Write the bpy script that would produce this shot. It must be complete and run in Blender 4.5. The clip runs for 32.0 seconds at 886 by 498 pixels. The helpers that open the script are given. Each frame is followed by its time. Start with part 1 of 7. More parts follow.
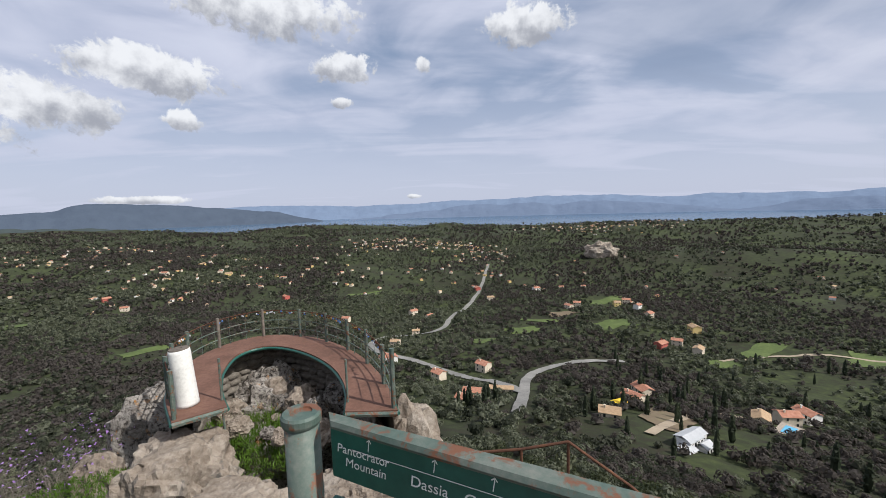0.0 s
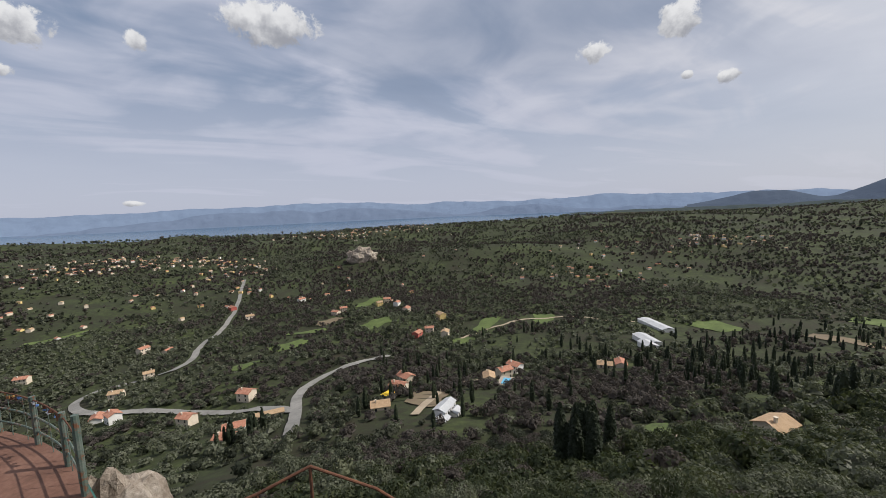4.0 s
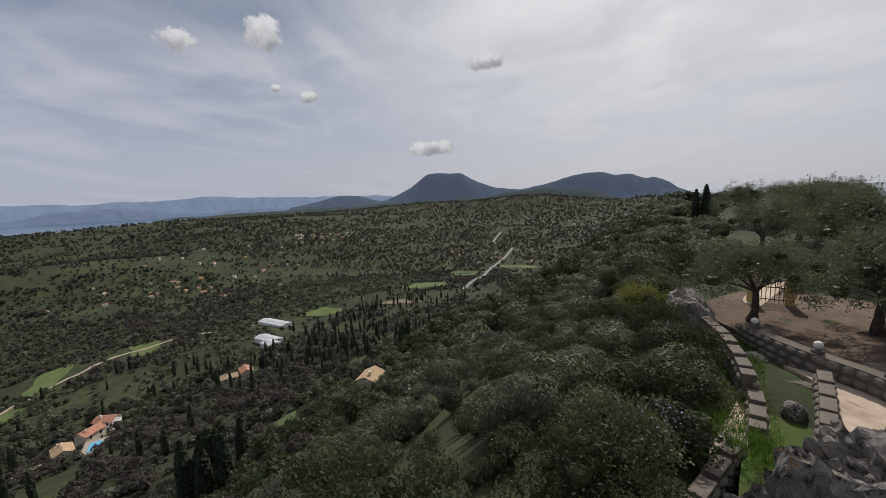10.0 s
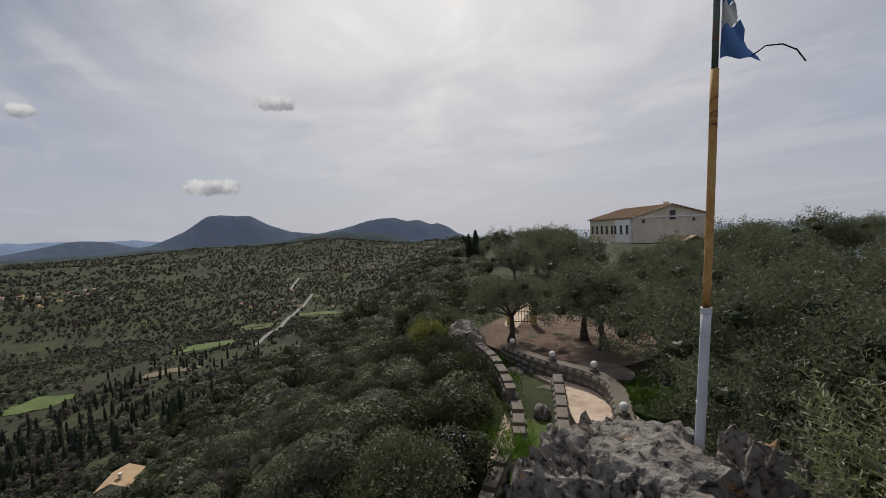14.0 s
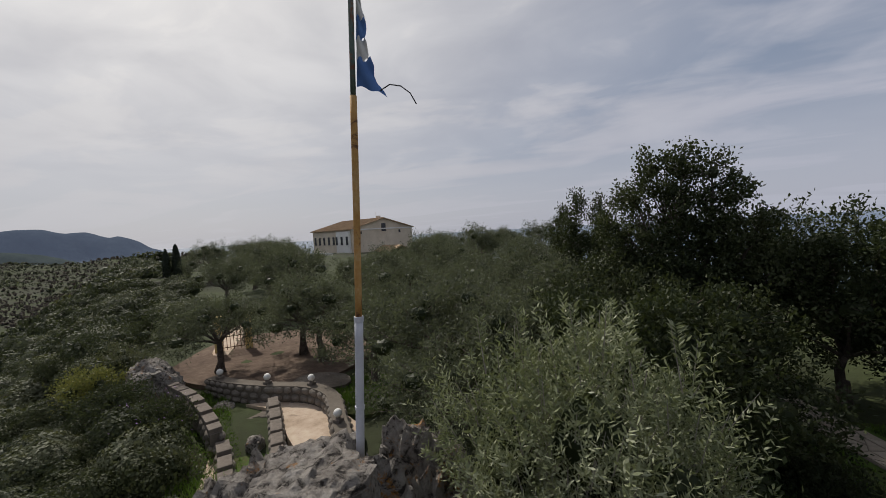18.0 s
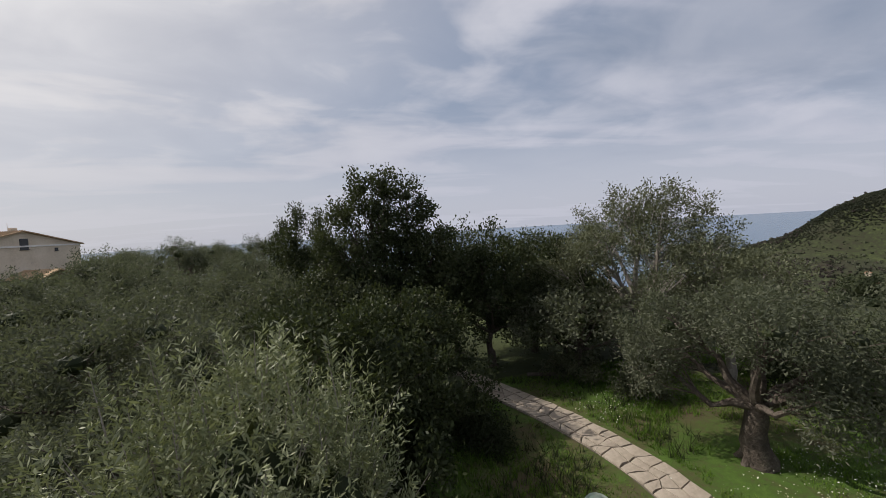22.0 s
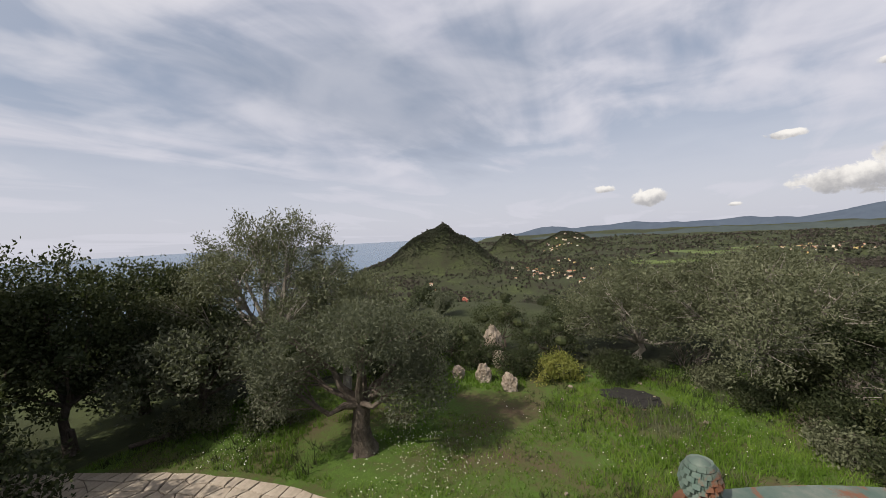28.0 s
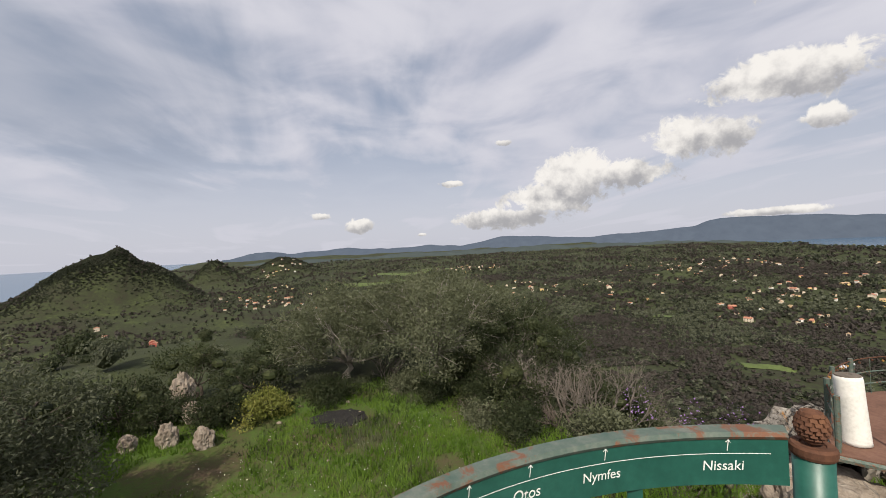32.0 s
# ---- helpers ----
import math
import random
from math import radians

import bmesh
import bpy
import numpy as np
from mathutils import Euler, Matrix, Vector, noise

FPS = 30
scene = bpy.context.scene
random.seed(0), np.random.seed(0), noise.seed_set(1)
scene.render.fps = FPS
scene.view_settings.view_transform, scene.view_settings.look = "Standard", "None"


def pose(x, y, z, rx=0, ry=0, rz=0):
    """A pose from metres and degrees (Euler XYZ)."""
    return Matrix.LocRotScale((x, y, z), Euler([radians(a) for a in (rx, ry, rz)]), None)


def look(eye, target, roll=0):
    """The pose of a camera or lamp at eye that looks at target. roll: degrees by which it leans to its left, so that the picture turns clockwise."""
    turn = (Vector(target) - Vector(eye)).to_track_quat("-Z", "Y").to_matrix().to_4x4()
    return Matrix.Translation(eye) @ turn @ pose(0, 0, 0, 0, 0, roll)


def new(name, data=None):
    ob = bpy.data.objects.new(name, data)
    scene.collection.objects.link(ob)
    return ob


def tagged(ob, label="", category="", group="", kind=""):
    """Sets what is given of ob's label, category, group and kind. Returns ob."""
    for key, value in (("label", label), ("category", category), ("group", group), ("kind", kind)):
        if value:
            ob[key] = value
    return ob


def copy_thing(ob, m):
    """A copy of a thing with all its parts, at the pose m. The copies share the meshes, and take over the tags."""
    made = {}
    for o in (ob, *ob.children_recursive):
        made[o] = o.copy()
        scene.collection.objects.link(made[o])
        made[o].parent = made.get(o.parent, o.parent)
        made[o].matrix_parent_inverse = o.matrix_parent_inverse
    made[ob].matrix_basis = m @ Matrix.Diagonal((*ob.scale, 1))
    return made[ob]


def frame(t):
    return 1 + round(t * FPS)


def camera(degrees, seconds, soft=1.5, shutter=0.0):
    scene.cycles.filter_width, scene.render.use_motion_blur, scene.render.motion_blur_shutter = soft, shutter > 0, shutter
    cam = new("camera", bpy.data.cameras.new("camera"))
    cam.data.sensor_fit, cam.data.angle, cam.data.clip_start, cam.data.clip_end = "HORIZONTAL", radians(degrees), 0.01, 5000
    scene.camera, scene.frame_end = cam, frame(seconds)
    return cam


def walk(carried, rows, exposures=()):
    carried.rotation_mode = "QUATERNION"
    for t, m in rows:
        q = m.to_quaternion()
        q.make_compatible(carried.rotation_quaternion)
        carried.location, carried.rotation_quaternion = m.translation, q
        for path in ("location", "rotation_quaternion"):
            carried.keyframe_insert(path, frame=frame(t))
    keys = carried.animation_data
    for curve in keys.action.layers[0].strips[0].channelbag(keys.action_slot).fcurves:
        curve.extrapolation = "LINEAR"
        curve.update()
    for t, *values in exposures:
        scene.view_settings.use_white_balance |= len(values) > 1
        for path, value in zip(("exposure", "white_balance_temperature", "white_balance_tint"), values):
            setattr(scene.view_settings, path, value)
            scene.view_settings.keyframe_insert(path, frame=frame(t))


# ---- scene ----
# The camera: held out at arm's length by somebody who turns on the spot, eye level at z = 0.
cam = camera(97.2, 32.0, soft=0.5)
# seconds, x, y, pitch, roll, yaw
TURN = [
    (0, -0.258, 0.485, -5.71, 1.61, -0.16),
    (0.5, -0.223, 0.505, -6.00, 1.73, -4.37),
    (1, -0.194, 0.519, -6.16, 1.87, -7.66),
    (1.5, -0.168, 0.530, -6.06, 1.89, -10.64),
    (2, -0.140, 0.540, -5.91, 1.97, -13.62),
    (2.5, -0.109, 0.550, -5.78, 1.99, -16.99),
    (3, -0.065, 0.559, -5.76, 2.08, -21.57),
    (3.5, -0.007, 0.565, -5.74, 2.22, -27.53),
    (4, 0.059, 0.564, -5.78, 2.35, -34.17),
    (4.5, 0.123, 0.555, -5.75, 2.33, -40.72),
    (6.5, 0.283, 0.503, -6.28, 2.46, -57.59),
    (7, 0.310, 0.489, -6.52, 2.36, -60.59),
    (7.5, 0.347, 0.467, -6.87, 2.41, -64.79),
    (8, 0.382, 0.441, -7.23, 2.44, -69.14),
    (8.5, 0.421, 0.407, -7.56, 2.50, -74.13),
    (9, 0.457, 0.370, -7.84, 2.58, -79.18),
    (9.5, 0.486, 0.334, -7.84, 2.56, -83.63),
    (10, 0.508, 0.303, -7.67, 2.53, -87.37),
    (10.5, 0.525, 0.277, -7.31, 2.39, -90.39),
    (11, 0.540, 0.252, -6.63, 2.38, -93.20),
    (11.5, 0.552, 0.230, -5.98, 2.28, -95.59),
    (12, 0.564, 0.204, -5.29, 2.24, -98.28),
    (12.5, 0.577, 0.166, -4.61, 2.25, -102.13),
    (13, 0.589, 0.116, -3.92, 2.38, -107.08),
    (13.5, 0.597, 0.064, -3.15, 2.47, -112.07),
    (15.5, 0.588, -0.091, -2.02, 2.87, -127.00),
    (16, 0.574, -0.138, -2.26, 2.89, -131.68),
    (16.5, 0.554, -0.187, -2.57, 3.03, -136.80),
    (17, 0.529, -0.239, -2.90, 3.15, -142.49),
    (17.5, 0.495, -0.292, -3.02, 3.18, -148.76),
    (18, 0.456, -0.342, -2.85, 3.23, -155.07),
    (18.5, 0.417, -0.381, -2.57, 3.34, -160.66),
    (19, 0.378, -0.413, -2.29, 3.42, -165.69),
    (19.5, 0.341, -0.438, -2.27, 3.45, -170.27),
    (20, 0.303, -0.459, -2.36, 3.30, -174.72),
    (20.5, 0.257, -0.468, -2.63, 3.46, -179.40),
    (21, 0.213, -0.472, -2.69, 3.39, -183.93),
    (21.5, 0.169, -0.472, -2.84, 3.34, -188.43),
    (22, 0.125, -0.469, -3.07, 3.41, -193.31),
    (22.5, 0.083, -0.461, -3.19, 3.39, -197.99),
    (23, 0.052, -0.449, -3.05, 3.35, -201.56),
    (23.5, 0.040, -0.434, -2.83, 3.27, -202.96),
    (24, 0.018, -0.420, -2.65, 3.17, -205.74),
    (24.5, -0.010, -0.420, -2.46, 3.18, -209.55),
    (25, -0.041, -0.418, -2.28, 3.21, -213.82),
    (25.5, -0.075, -0.413, -2.22, 3.18, -218.52),
    (27.5, -0.210, -0.364, -2.02, 2.99, -238.21),
    (28, -0.238, -0.346, -1.96, 3.03, -242.74),
    (28.5, -0.268, -0.323, -1.85, 3.01, -247.88),
    (29, -0.301, -0.293, -1.45, 3.11, -253.88),
    (29.5, -0.329, -0.261, -1.06, 3.17, -259.72),
    (30, -0.349, -0.233, -0.82, 3.04, -264.51),
    (30.5, -0.366, -0.206, -0.69, 2.92, -268.83),
    (31, -0.382, -0.175, -0.67, 2.74, -273.54),
    (31.5, -0.395, -0.143, -0.48, 2.76, -278.24),
    (32, -0.404, -0.113, -0.34, 2.95, -282.53),
]
EXPOSURES = [(0, 0.13, 6150, 10), (3, 0.02, 6350, 10), (5, -0.13, 6350, 10), (9, -0.28, 6350, 10), (13, -0.36, 6400, 10), (17, -0.38, 6500, 10), (20, -0.2, 6500, 10),
             (23, 0.0, 6650, 10), (25, 0.09, 6750, 10), (28, 0.18, 6850, 10), (32, 0.14, 6850, 10)]
walk(cam, [(t, pose(x, y, 0.0, 90 + pitch, roll, yaw)) for t, x, y, pitch, roll, yaw in TURN], EXPOSURES)

# ---- light: a high, veiled spring sun and a thin sheet of cirrus ----
SUN_AZ, SUN_EL = -117.0, 46.0


def heading(az, el=0.0):
    """Unit vector; az in degrees, to the left of the first view's axis."""
    a, e = radians(az), radians(el)
    return Vector((-math.sin(a) * math.cos(e), math.cos(a) * math.cos(e), math.sin(e)))


def spot(az, r, z=0.0):
    d = heading(az)
    return Vector((d.x * r, d.y * r, z))


sun_data = bpy.data.lights.new("sun", "SUN")
sun_data.energy, sun_data.angle, sun_data.color = 4.6, radians(0.8), (1.0, 0.94, 0.86)
sun = new("sun", sun_data)
sun.matrix_world = look(heading(SUN_AZ, SUN_EL) * 50, (0, 0, 0))


class Nodes:
    """Small helper to write node trees in one line each."""

    def __init__(self, tree):
        self.tree = tree
        tree.nodes.clear()

    def add(self, kind, props=None, **ins):
        n = self.tree.nodes.new(kind)
        for k, v in (props or {}).items():
            setattr(n, k, v)
        for k, v in ins.items():
            self.put(n.inputs[int(k[1:])] if k[0] == "i" and k[1:].isdigit() else n.inputs[k], v)
        return n

    def put(self, sock, v):
        if isinstance(v, bpy.types.NodeSocket):
            self.tree.links.new(v, sock)
        else:
            sock.default_value = v

    def math(self, op, a, b=0.0, c=0.0, clamp=False):
        n = self.add("ShaderNodeMath", {"operation": op, "use_clamp": clamp}, i0=a, i1=b, i2=c)
        return n.outputs[0]

    def vmath(self, op, a, b=(0, 0, 0), out=0):
        n = self.add("ShaderNodeVectorMath", {"operation": op}, i0=a, i1=b)
        return n.outputs[out]

    def noise(self, vec, scale, detail=4.0, rough=0.55, dist=0.0, out=0):
        n = self.add("ShaderNodeTexNoise", None, Scale=scale, Detail=detail, Roughness=rough, Distortion=dist)
        if vec is not None:
            self.put(n.inputs["Vector"], vec)
        return n.outputs[out]

    def ramp(self, fac, stops, smooth=False):
        n = self.add("ShaderNodeValToRGB", None, Fac=fac)
        if smooth:
            n.color_ramp.interpolation = "EASE"
        el = n.color_ramp.elements
        while len(el) < len(stops):
            el.new(0.5)
        for e, (p, c) in zip(el, stops):
            e.position = p
            e.color = (*c, 1) if len(c) == 3 else c
        return n.outputs[0]

    def grey(self, fac, lo, hi, a=0.0, b=1.0):
        n = self.add("ShaderNodeMapRange", {"interpolation_type": "SMOOTHSTEP"}, i0=fac, i1=lo, i2=hi, i3=a, i4=b)
        return n.outputs[0]

    def mix(self, fac, a, b, kind="MIX"):
        n = self.add("ShaderNodeMix", {"data_type": "RGBA", "blend_type": kind}, i0=fac)
        for s, v in ((n.inputs[6], a), (n.inputs[7], b)):
            self.put(s, (*v, 1) if isinstance(v, tuple) and len(v) == 3 else v)
        return n.outputs[2]


# cumulus: azimuth, elevation, half width, half height in degrees
CUMULUS = [
    (22.7, 24.6, 13.0, 3.6), (35.4, 16.3, 9.5, 2.9), (43.6, 11.8, 7.0, 3.1), (51.0, 8.4, 5.6, 2.9), (13.1, 19.0, 5.2, 2.1), (-11.8, 23.2, 6.6, 2.7), (2.1, 19.5, 1.4, 1.3), (32.6, 11.4, 2.4, 1.3), (36.8, 2.05, 5.0, 0.55),
    (3.9, 2.1, 1.5, 0.45), (13.7, 14.8, 2.2, 0.9), (-55.6, 18.9, 2.7, 1.4), (-64.9, 20.6, 2.5, 2.1), (-69.8, 13.7, 1.5, 0.9), (-85.9, 6.9, 3.5, 1.2), (-94.4, 17.6, 3.4, 1.1), (-65.8, 14.6, 0.7, 0.5),
    (94.5, 5.0, 1.5, 0.7), (89.1, 3.6, 2.6, 1.1), (80.6, 1.9, 1.1, 0.4), (67.2, 3.6, 8.5, 1.7), (58.0, 9.2, 6.0, 3.0), (61.5, 6.0, 8.5, 2.5), (75.8, 9.0, 2.0, 0.5), (68.0, 14.2, 1.5, 0.6),
]
# gaps in the sheet of cirrus, as above
GAPS = [(124.0, 21.0, 24.0, 10.0), (-48.0, 24.0, 32.0, 9.0)]
world = bpy.data.worlds.new("sky")
scene.world = world
world.use_nodes = True
W = Nodes(world.node_tree)
way = W.add("ShaderNodeTexCoord").outputs["Generated"]
sky = W.add("ShaderNodeTexSky", {"sky_type": "NISHITA", "sun_disc": False, "sun_elevation": radians(SUN_EL),
                                 "sun_rotation": radians(SUN_AZ) * -1, "altitude": 300.0, "dust_density": 2.0, "ozone_density": 1.5})
xyz = W.add("ShaderNodeSeparateXYZ", None, i0=way)
up = W.math("MAXIMUM", xyz.outputs[2], 0.0)
deep = W.math("ADD", up, 0.10)
flat = W.add("ShaderNodeCombineXYZ", None, i0=W.math("DIVIDE", xyz.outputs[0], deep), i1=W.math("DIVIDE", xyz.outputs[1], deep)).outputs[0]
turned = W.add("ShaderNodeMapping", None, Vector=flat, Rotation=(0, 0, radians(35)), Scale=(0.42, 1.0, 1.0)).outputs[0]
streak = W.noise(turned, 0.9, 6.0, 0.52, 0.8)
mottle = W.grey(W.noise(flat, 1.7, 5.0, 0.5, 0.5), 0.22, 0.78)
mottle = W.math("ADD", 0.52, W.math("MULTIPLY", W.math("SUBTRACT", mottle, 0.52), W.grey(up, 0.04, 0.40)))
cover = W.grey(W.math("ADD", W.math("MULTIPLY", streak, 0.75), W.math("MULTIPLY", mottle, 0.25)), 0.28, 0.62)
low = W.grey(up, 0.02, 0.42, 1.0, 0.0)
cover = W.math("MAXIMUM", cover, W.math("MULTIPLY", low, 0.85))
glow = W.vmath("DOT_PRODUCT", way, tuple(heading(SUN_AZ, SUN_EL)), out=1)
halo = W.math("POWER", W.math("MAXIMUM", glow, 0.0), 5.0)
halo = W.math("MULTIPLY", halo, 0.95, clamp=True)
warm = W.grey(glow, 0.1, 0.9)
cover = W.math("MAXIMUM", cover, W.math("MULTIPLY", warm, 0.9))
veil = W.mix(mottle, (0.48, 0.50, 0.61), (0.655, 0.665, 0.75))
veil = W.mix(W.math("MULTIPLY", warm, 0.8), veil, W.mix(mottle, (0.475, 0.48, 0.535), (0.69, 0.68, 0.71)))
veil = W.mix(halo, veil, W.mix(mottle, (1.02, 0.98, 0.94), (1.36, 1.31, 1.23)))
blue = W.mix(0.55, W.mix(1.0, sky.outputs[0], (0.085, 0.085, 0.085), "MULTIPLY"), (0.315, 0.385, 0.515))
base = W.mix(W.math("MULTIPLY", cover, 0.9), blue, veil)
# cumulus heaps, ragged by noise
az = W.math("MULTIPLY", W.math("ARCTAN2", W.math("MULTIPLY", xyz.outputs[0], -1.0), xyz.outputs[1]), 180 / math.pi)
el = W.math("MULTIPLY", W.math("ARCSINE", xyz.outputs[2]), 180 / math.pi)
rag = W.math("SUBTRACT", W.math("ADD", W.math("MULTIPLY", W.noise(way, 9.0, 8.0, 0.66, 0.3), 0.5), W.math("MULTIPLY", W.noise(way, 30.0, 8.0, 0.66, 0.5), 0.5)), 0.5)
gap = None
for a0, e0, w0, h0 in GAPS:
    dx = W.math("MULTIPLY", W.math("SUBTRACT", az, a0), 1 / w0)
    dy = W.math("MULTIPLY", W.math("SUBTRACT", el, e0), 1 / h0)
    d = W.math("ADD", W.math("SQRT", W.math("ADD", W.math("MULTIPLY", dx, dx), W.math("MULTIPLY", dy, dy))), W.math("MULTIPLY", W.math("SUBTRACT", streak, 0.5), 2.4))
    gap = d if gap is None else W.math("MINIMUM", gap, d)
base = W.mix(W.grey(gap, 0.3, 1.25, 0.85, 0.0), base, W.mix(mottle, (0.235, 0.29, 0.40), (0.37, 0.41, 0.51)))
heap = shade = None
for a0, e0, w0, h0 in CUMULUS:
    a0 = (a0 + 180) % 360 - 180
    dx = W.math("MULTIPLY", W.math("SUBTRACT", az, a0), 1 / w0)
    dy = W.math("MULTIPLY", W.math("SUBTRACT", el, e0), 1 / h0)
    d = W.math("SUBTRACT", 1.0, W.math("SQRT", W.math("ADD", W.math("MULTIPLY", dx, dx), W.math("MULTIPLY", dy, dy))))
    lit = W.math("MULTIPLY", W.math("MULTIPLY", W.math("MAXIMUM", W.math("ADD", d, 0.5), 0.0), 1.6), dy)
    heap = d if heap is None else W.math("MAXIMUM", heap, d)
    shade = lit if shade is None else W.math("ADD", shade, lit)
puff = W.grey(W.math("ADD", W.math("MULTIPLY", heap, 1.5), W.math("MULTIPLY", rag, 4.6)), 0.05, 0.50)
fine = W.noise(way, 26.0, 6.0, 0.6)
bright = W.grey(W.math("ADD", W.math("MULTIPLY", shade, 0.55), W.math("MULTIPLY", W.math("SUBTRACT", fine, 0.5), 2.2)), -0.75, 0.55)
white = W.mix(bright, (0.35, 0.355, 0.385), (0.84, 0.83, 0.82))
base = W.mix(W.math("MULTIPLY", puff, 0.95), base, white)
W.add("ShaderNodeOutputWorld", None, i0=W.add("ShaderNodeBackground", None, i0=base, i1=1.0).outputs[0])

# ---- materials ----
MATS = {}


def surface(name, rough=0.8, metal=0.0, spec=0.3):
    m = bpy.data.materials.new(name)
    m.use_nodes = True
    n = Nodes(m.node_tree)
    b = n.add("ShaderNodeBsdfPrincipled", None, Roughness=rough, Metallic=metal)
    b.inputs["Specular IOR Level"].default_value = spec
    n.add("ShaderNodeOutputMaterial", None, i0=b.outputs[0])
    MATS[name] = m
    return m, n, b


def relief(n, b, height, strength=0.5, dist=0.02):
    n.put(b.inputs["Normal"], n.add("ShaderNodeBump", None, Strength=strength, Distance=dist, Height=height).outputs[0])


def mottled(name, cols, scale, rough=0.8, metal=0.0, fine=8.0, bump=0.4, dist=0.02, spec=0.3, stain=None, stain_at=(0.55, 0.7)):
    """Two scales of variation over three colours, an optional stain, and a fine relief. Scale: blotches per metre."""
    m, n, b = surface(name, rough, metal, spec)
    p = n.add("ShaderNodeTexCoord").outputs["Object"]
    big = n.noise(p, scale, 5.0, 0.6, 0.3)
    small = n.noise(p, scale * fine, 6.0, 0.65)
    f = n.math("ADD", n.math("MULTIPLY", big, 0.6), n.math("MULTIPLY", small, 0.4))
    k = len(cols) - 1
    c = n.ramp(f, [(0.34 + 0.32 * i / k, col) for i, col in enumerate(cols)])
    if stain:
        c = n.mix(n.grey(n.noise(p, scale * 1.7, 6.0, 0.7, 0.6), *stain_at), c, stain)
    n.put(b.inputs["Base Color"], c)
    relief(n, b, small, bump, dist)
    return m


def foliage(name, cols, through_col, patch=0.15, rough=0.55, thin=0.22):
    m, n, b = surface(name, rough, 0.0, 0.14)
    p = n.add("ShaderNodeTexCoord").outputs["Object"]
    isl = n.add("ShaderNodeNewGeometry").outputs["Random Per Island"]
    big = n.noise(p, patch, 3.0, 0.6)
    f = n.math("ADD", n.math("MULTIPLY", n.grey(big, 0.3, 0.7), 0.6), n.math("MULTIPLY", isl, 0.4))
    k = len(cols) - 1
    c = n.ramp(f, [(0.1 + 0.8 * i / k, col) for i, col in enumerate(cols)])
    n.put(b.inputs["Base Color"], c)
    t = n.add("ShaderNodeBsdfTranslucent", None, Color=(*through_col, 1)).outputs[0]
    mixed = n.add("ShaderNodeMixShader", None, i0=thin, i1=b.outputs[0], i2=t).outputs[0]
    out = [o for o in n.tree.nodes if o.type == "OUTPUT_MATERIAL"][0]
    n.put(out.inputs[0], mixed)
    return m


# Valley leaf greens hold some blue in the colour, in place of distance haze.
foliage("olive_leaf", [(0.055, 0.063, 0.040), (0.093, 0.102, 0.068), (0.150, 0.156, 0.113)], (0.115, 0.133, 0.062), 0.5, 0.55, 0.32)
foliage("bush_leaf", [(0.098, 0.115, 0.059), (0.195, 0.214, 0.121), (0.390, 0.405, 0.284)], (0.195, 0.225, 0.079), 1.2, 0.40)
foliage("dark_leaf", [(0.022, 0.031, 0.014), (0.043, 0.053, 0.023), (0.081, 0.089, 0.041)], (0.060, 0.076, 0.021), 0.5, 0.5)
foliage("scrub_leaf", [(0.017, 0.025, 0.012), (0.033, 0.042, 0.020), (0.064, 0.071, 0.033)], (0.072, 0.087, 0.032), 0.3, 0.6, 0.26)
foliage("grey_leaf", [(0.060, 0.069, 0.040), (0.100, 0.110, 0.066), (0.155, 0.162, 0.105)], (0.119, 0.128, 0.043), 0.6)
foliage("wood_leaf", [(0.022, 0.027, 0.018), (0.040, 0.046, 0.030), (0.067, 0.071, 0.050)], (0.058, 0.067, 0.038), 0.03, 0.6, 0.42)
foliage("bare_twig", [(0.052, 0.045, 0.039), (0.075, 0.066, 0.058), (0.101, 0.089, 0.079)], (0.075, 0.063, 0.052), 0.03, 0.7, 0.42)
foliage("cypress_leaf", [(0.016, 0.023, 0.014), (0.029, 0.038, 0.022), (0.048, 0.058, 0.032)], (0.032, 0.044, 0.016), 0.05)
foliage("yellow_leaf", [(0.10, 0.12, 0.03), (0.16, 0.17, 0.04), (0.24, 0.22, 0.06)], (0.2, 0.2, 0.05), 0.4)
foliage("grass_leaf", [(0.048, 0.092, 0.012), (0.086, 0.157, 0.019), (0.138, 0.209, 0.039)], (0.12, 0.209, 0.026), 0.7)
foliage("flower_purple", [(0.20, 0.10, 0.30), (0.30, 0.17, 0.42), (0.36, 0.24, 0.48)], (0.3, 0.2, 0.4), 2.0)
foliage("flower_white", [(0.52, 0.52, 0.46), (0.62, 0.62, 0.57), (0.62, 0.62, 0.4)], (0.6, 0.6, 0.5), 2.0)
m, n, b = surface("limestone", 0.92, 0.0, 0.15)
p = n.add("ShaderNodeTexCoord").outputs["Object"]
big, small, tiny = n.noise(p, 2.4, 6.0, 0.65, 0.5), n.noise(p, 13.0, 8.0, 0.7, 0.4), n.noise(p, 42.0, 6.0, 0.7)
c = n.ramp(n.math("ADD", n.math("MULTIPLY", big, 0.45), n.math("MULTIPLY", small, 0.55)), [(0.36, (0.075, 0.066, 0.056)), (0.46, (0.175, 0.155, 0.135)), (0.54, (0.30, 0.275, 0.245)), (0.66, (0.43, 0.405, 0.37))])
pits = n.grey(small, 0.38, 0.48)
# near-black colour goes where the small noise, and so the relief, is low
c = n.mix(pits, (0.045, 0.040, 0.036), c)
lichen = n.math("MULTIPLY", n.grey(n.noise(p, 4.5, 7.0, 0.7, 0.6), 0.575, 0.63), n.grey(tiny, 0.42, 0.56))
c = n.mix(n.math("MULTIPLY", lichen, 0.9), c, (0.36, 0.17, 0.04))
n.put(b.inputs["Base Color"], c)
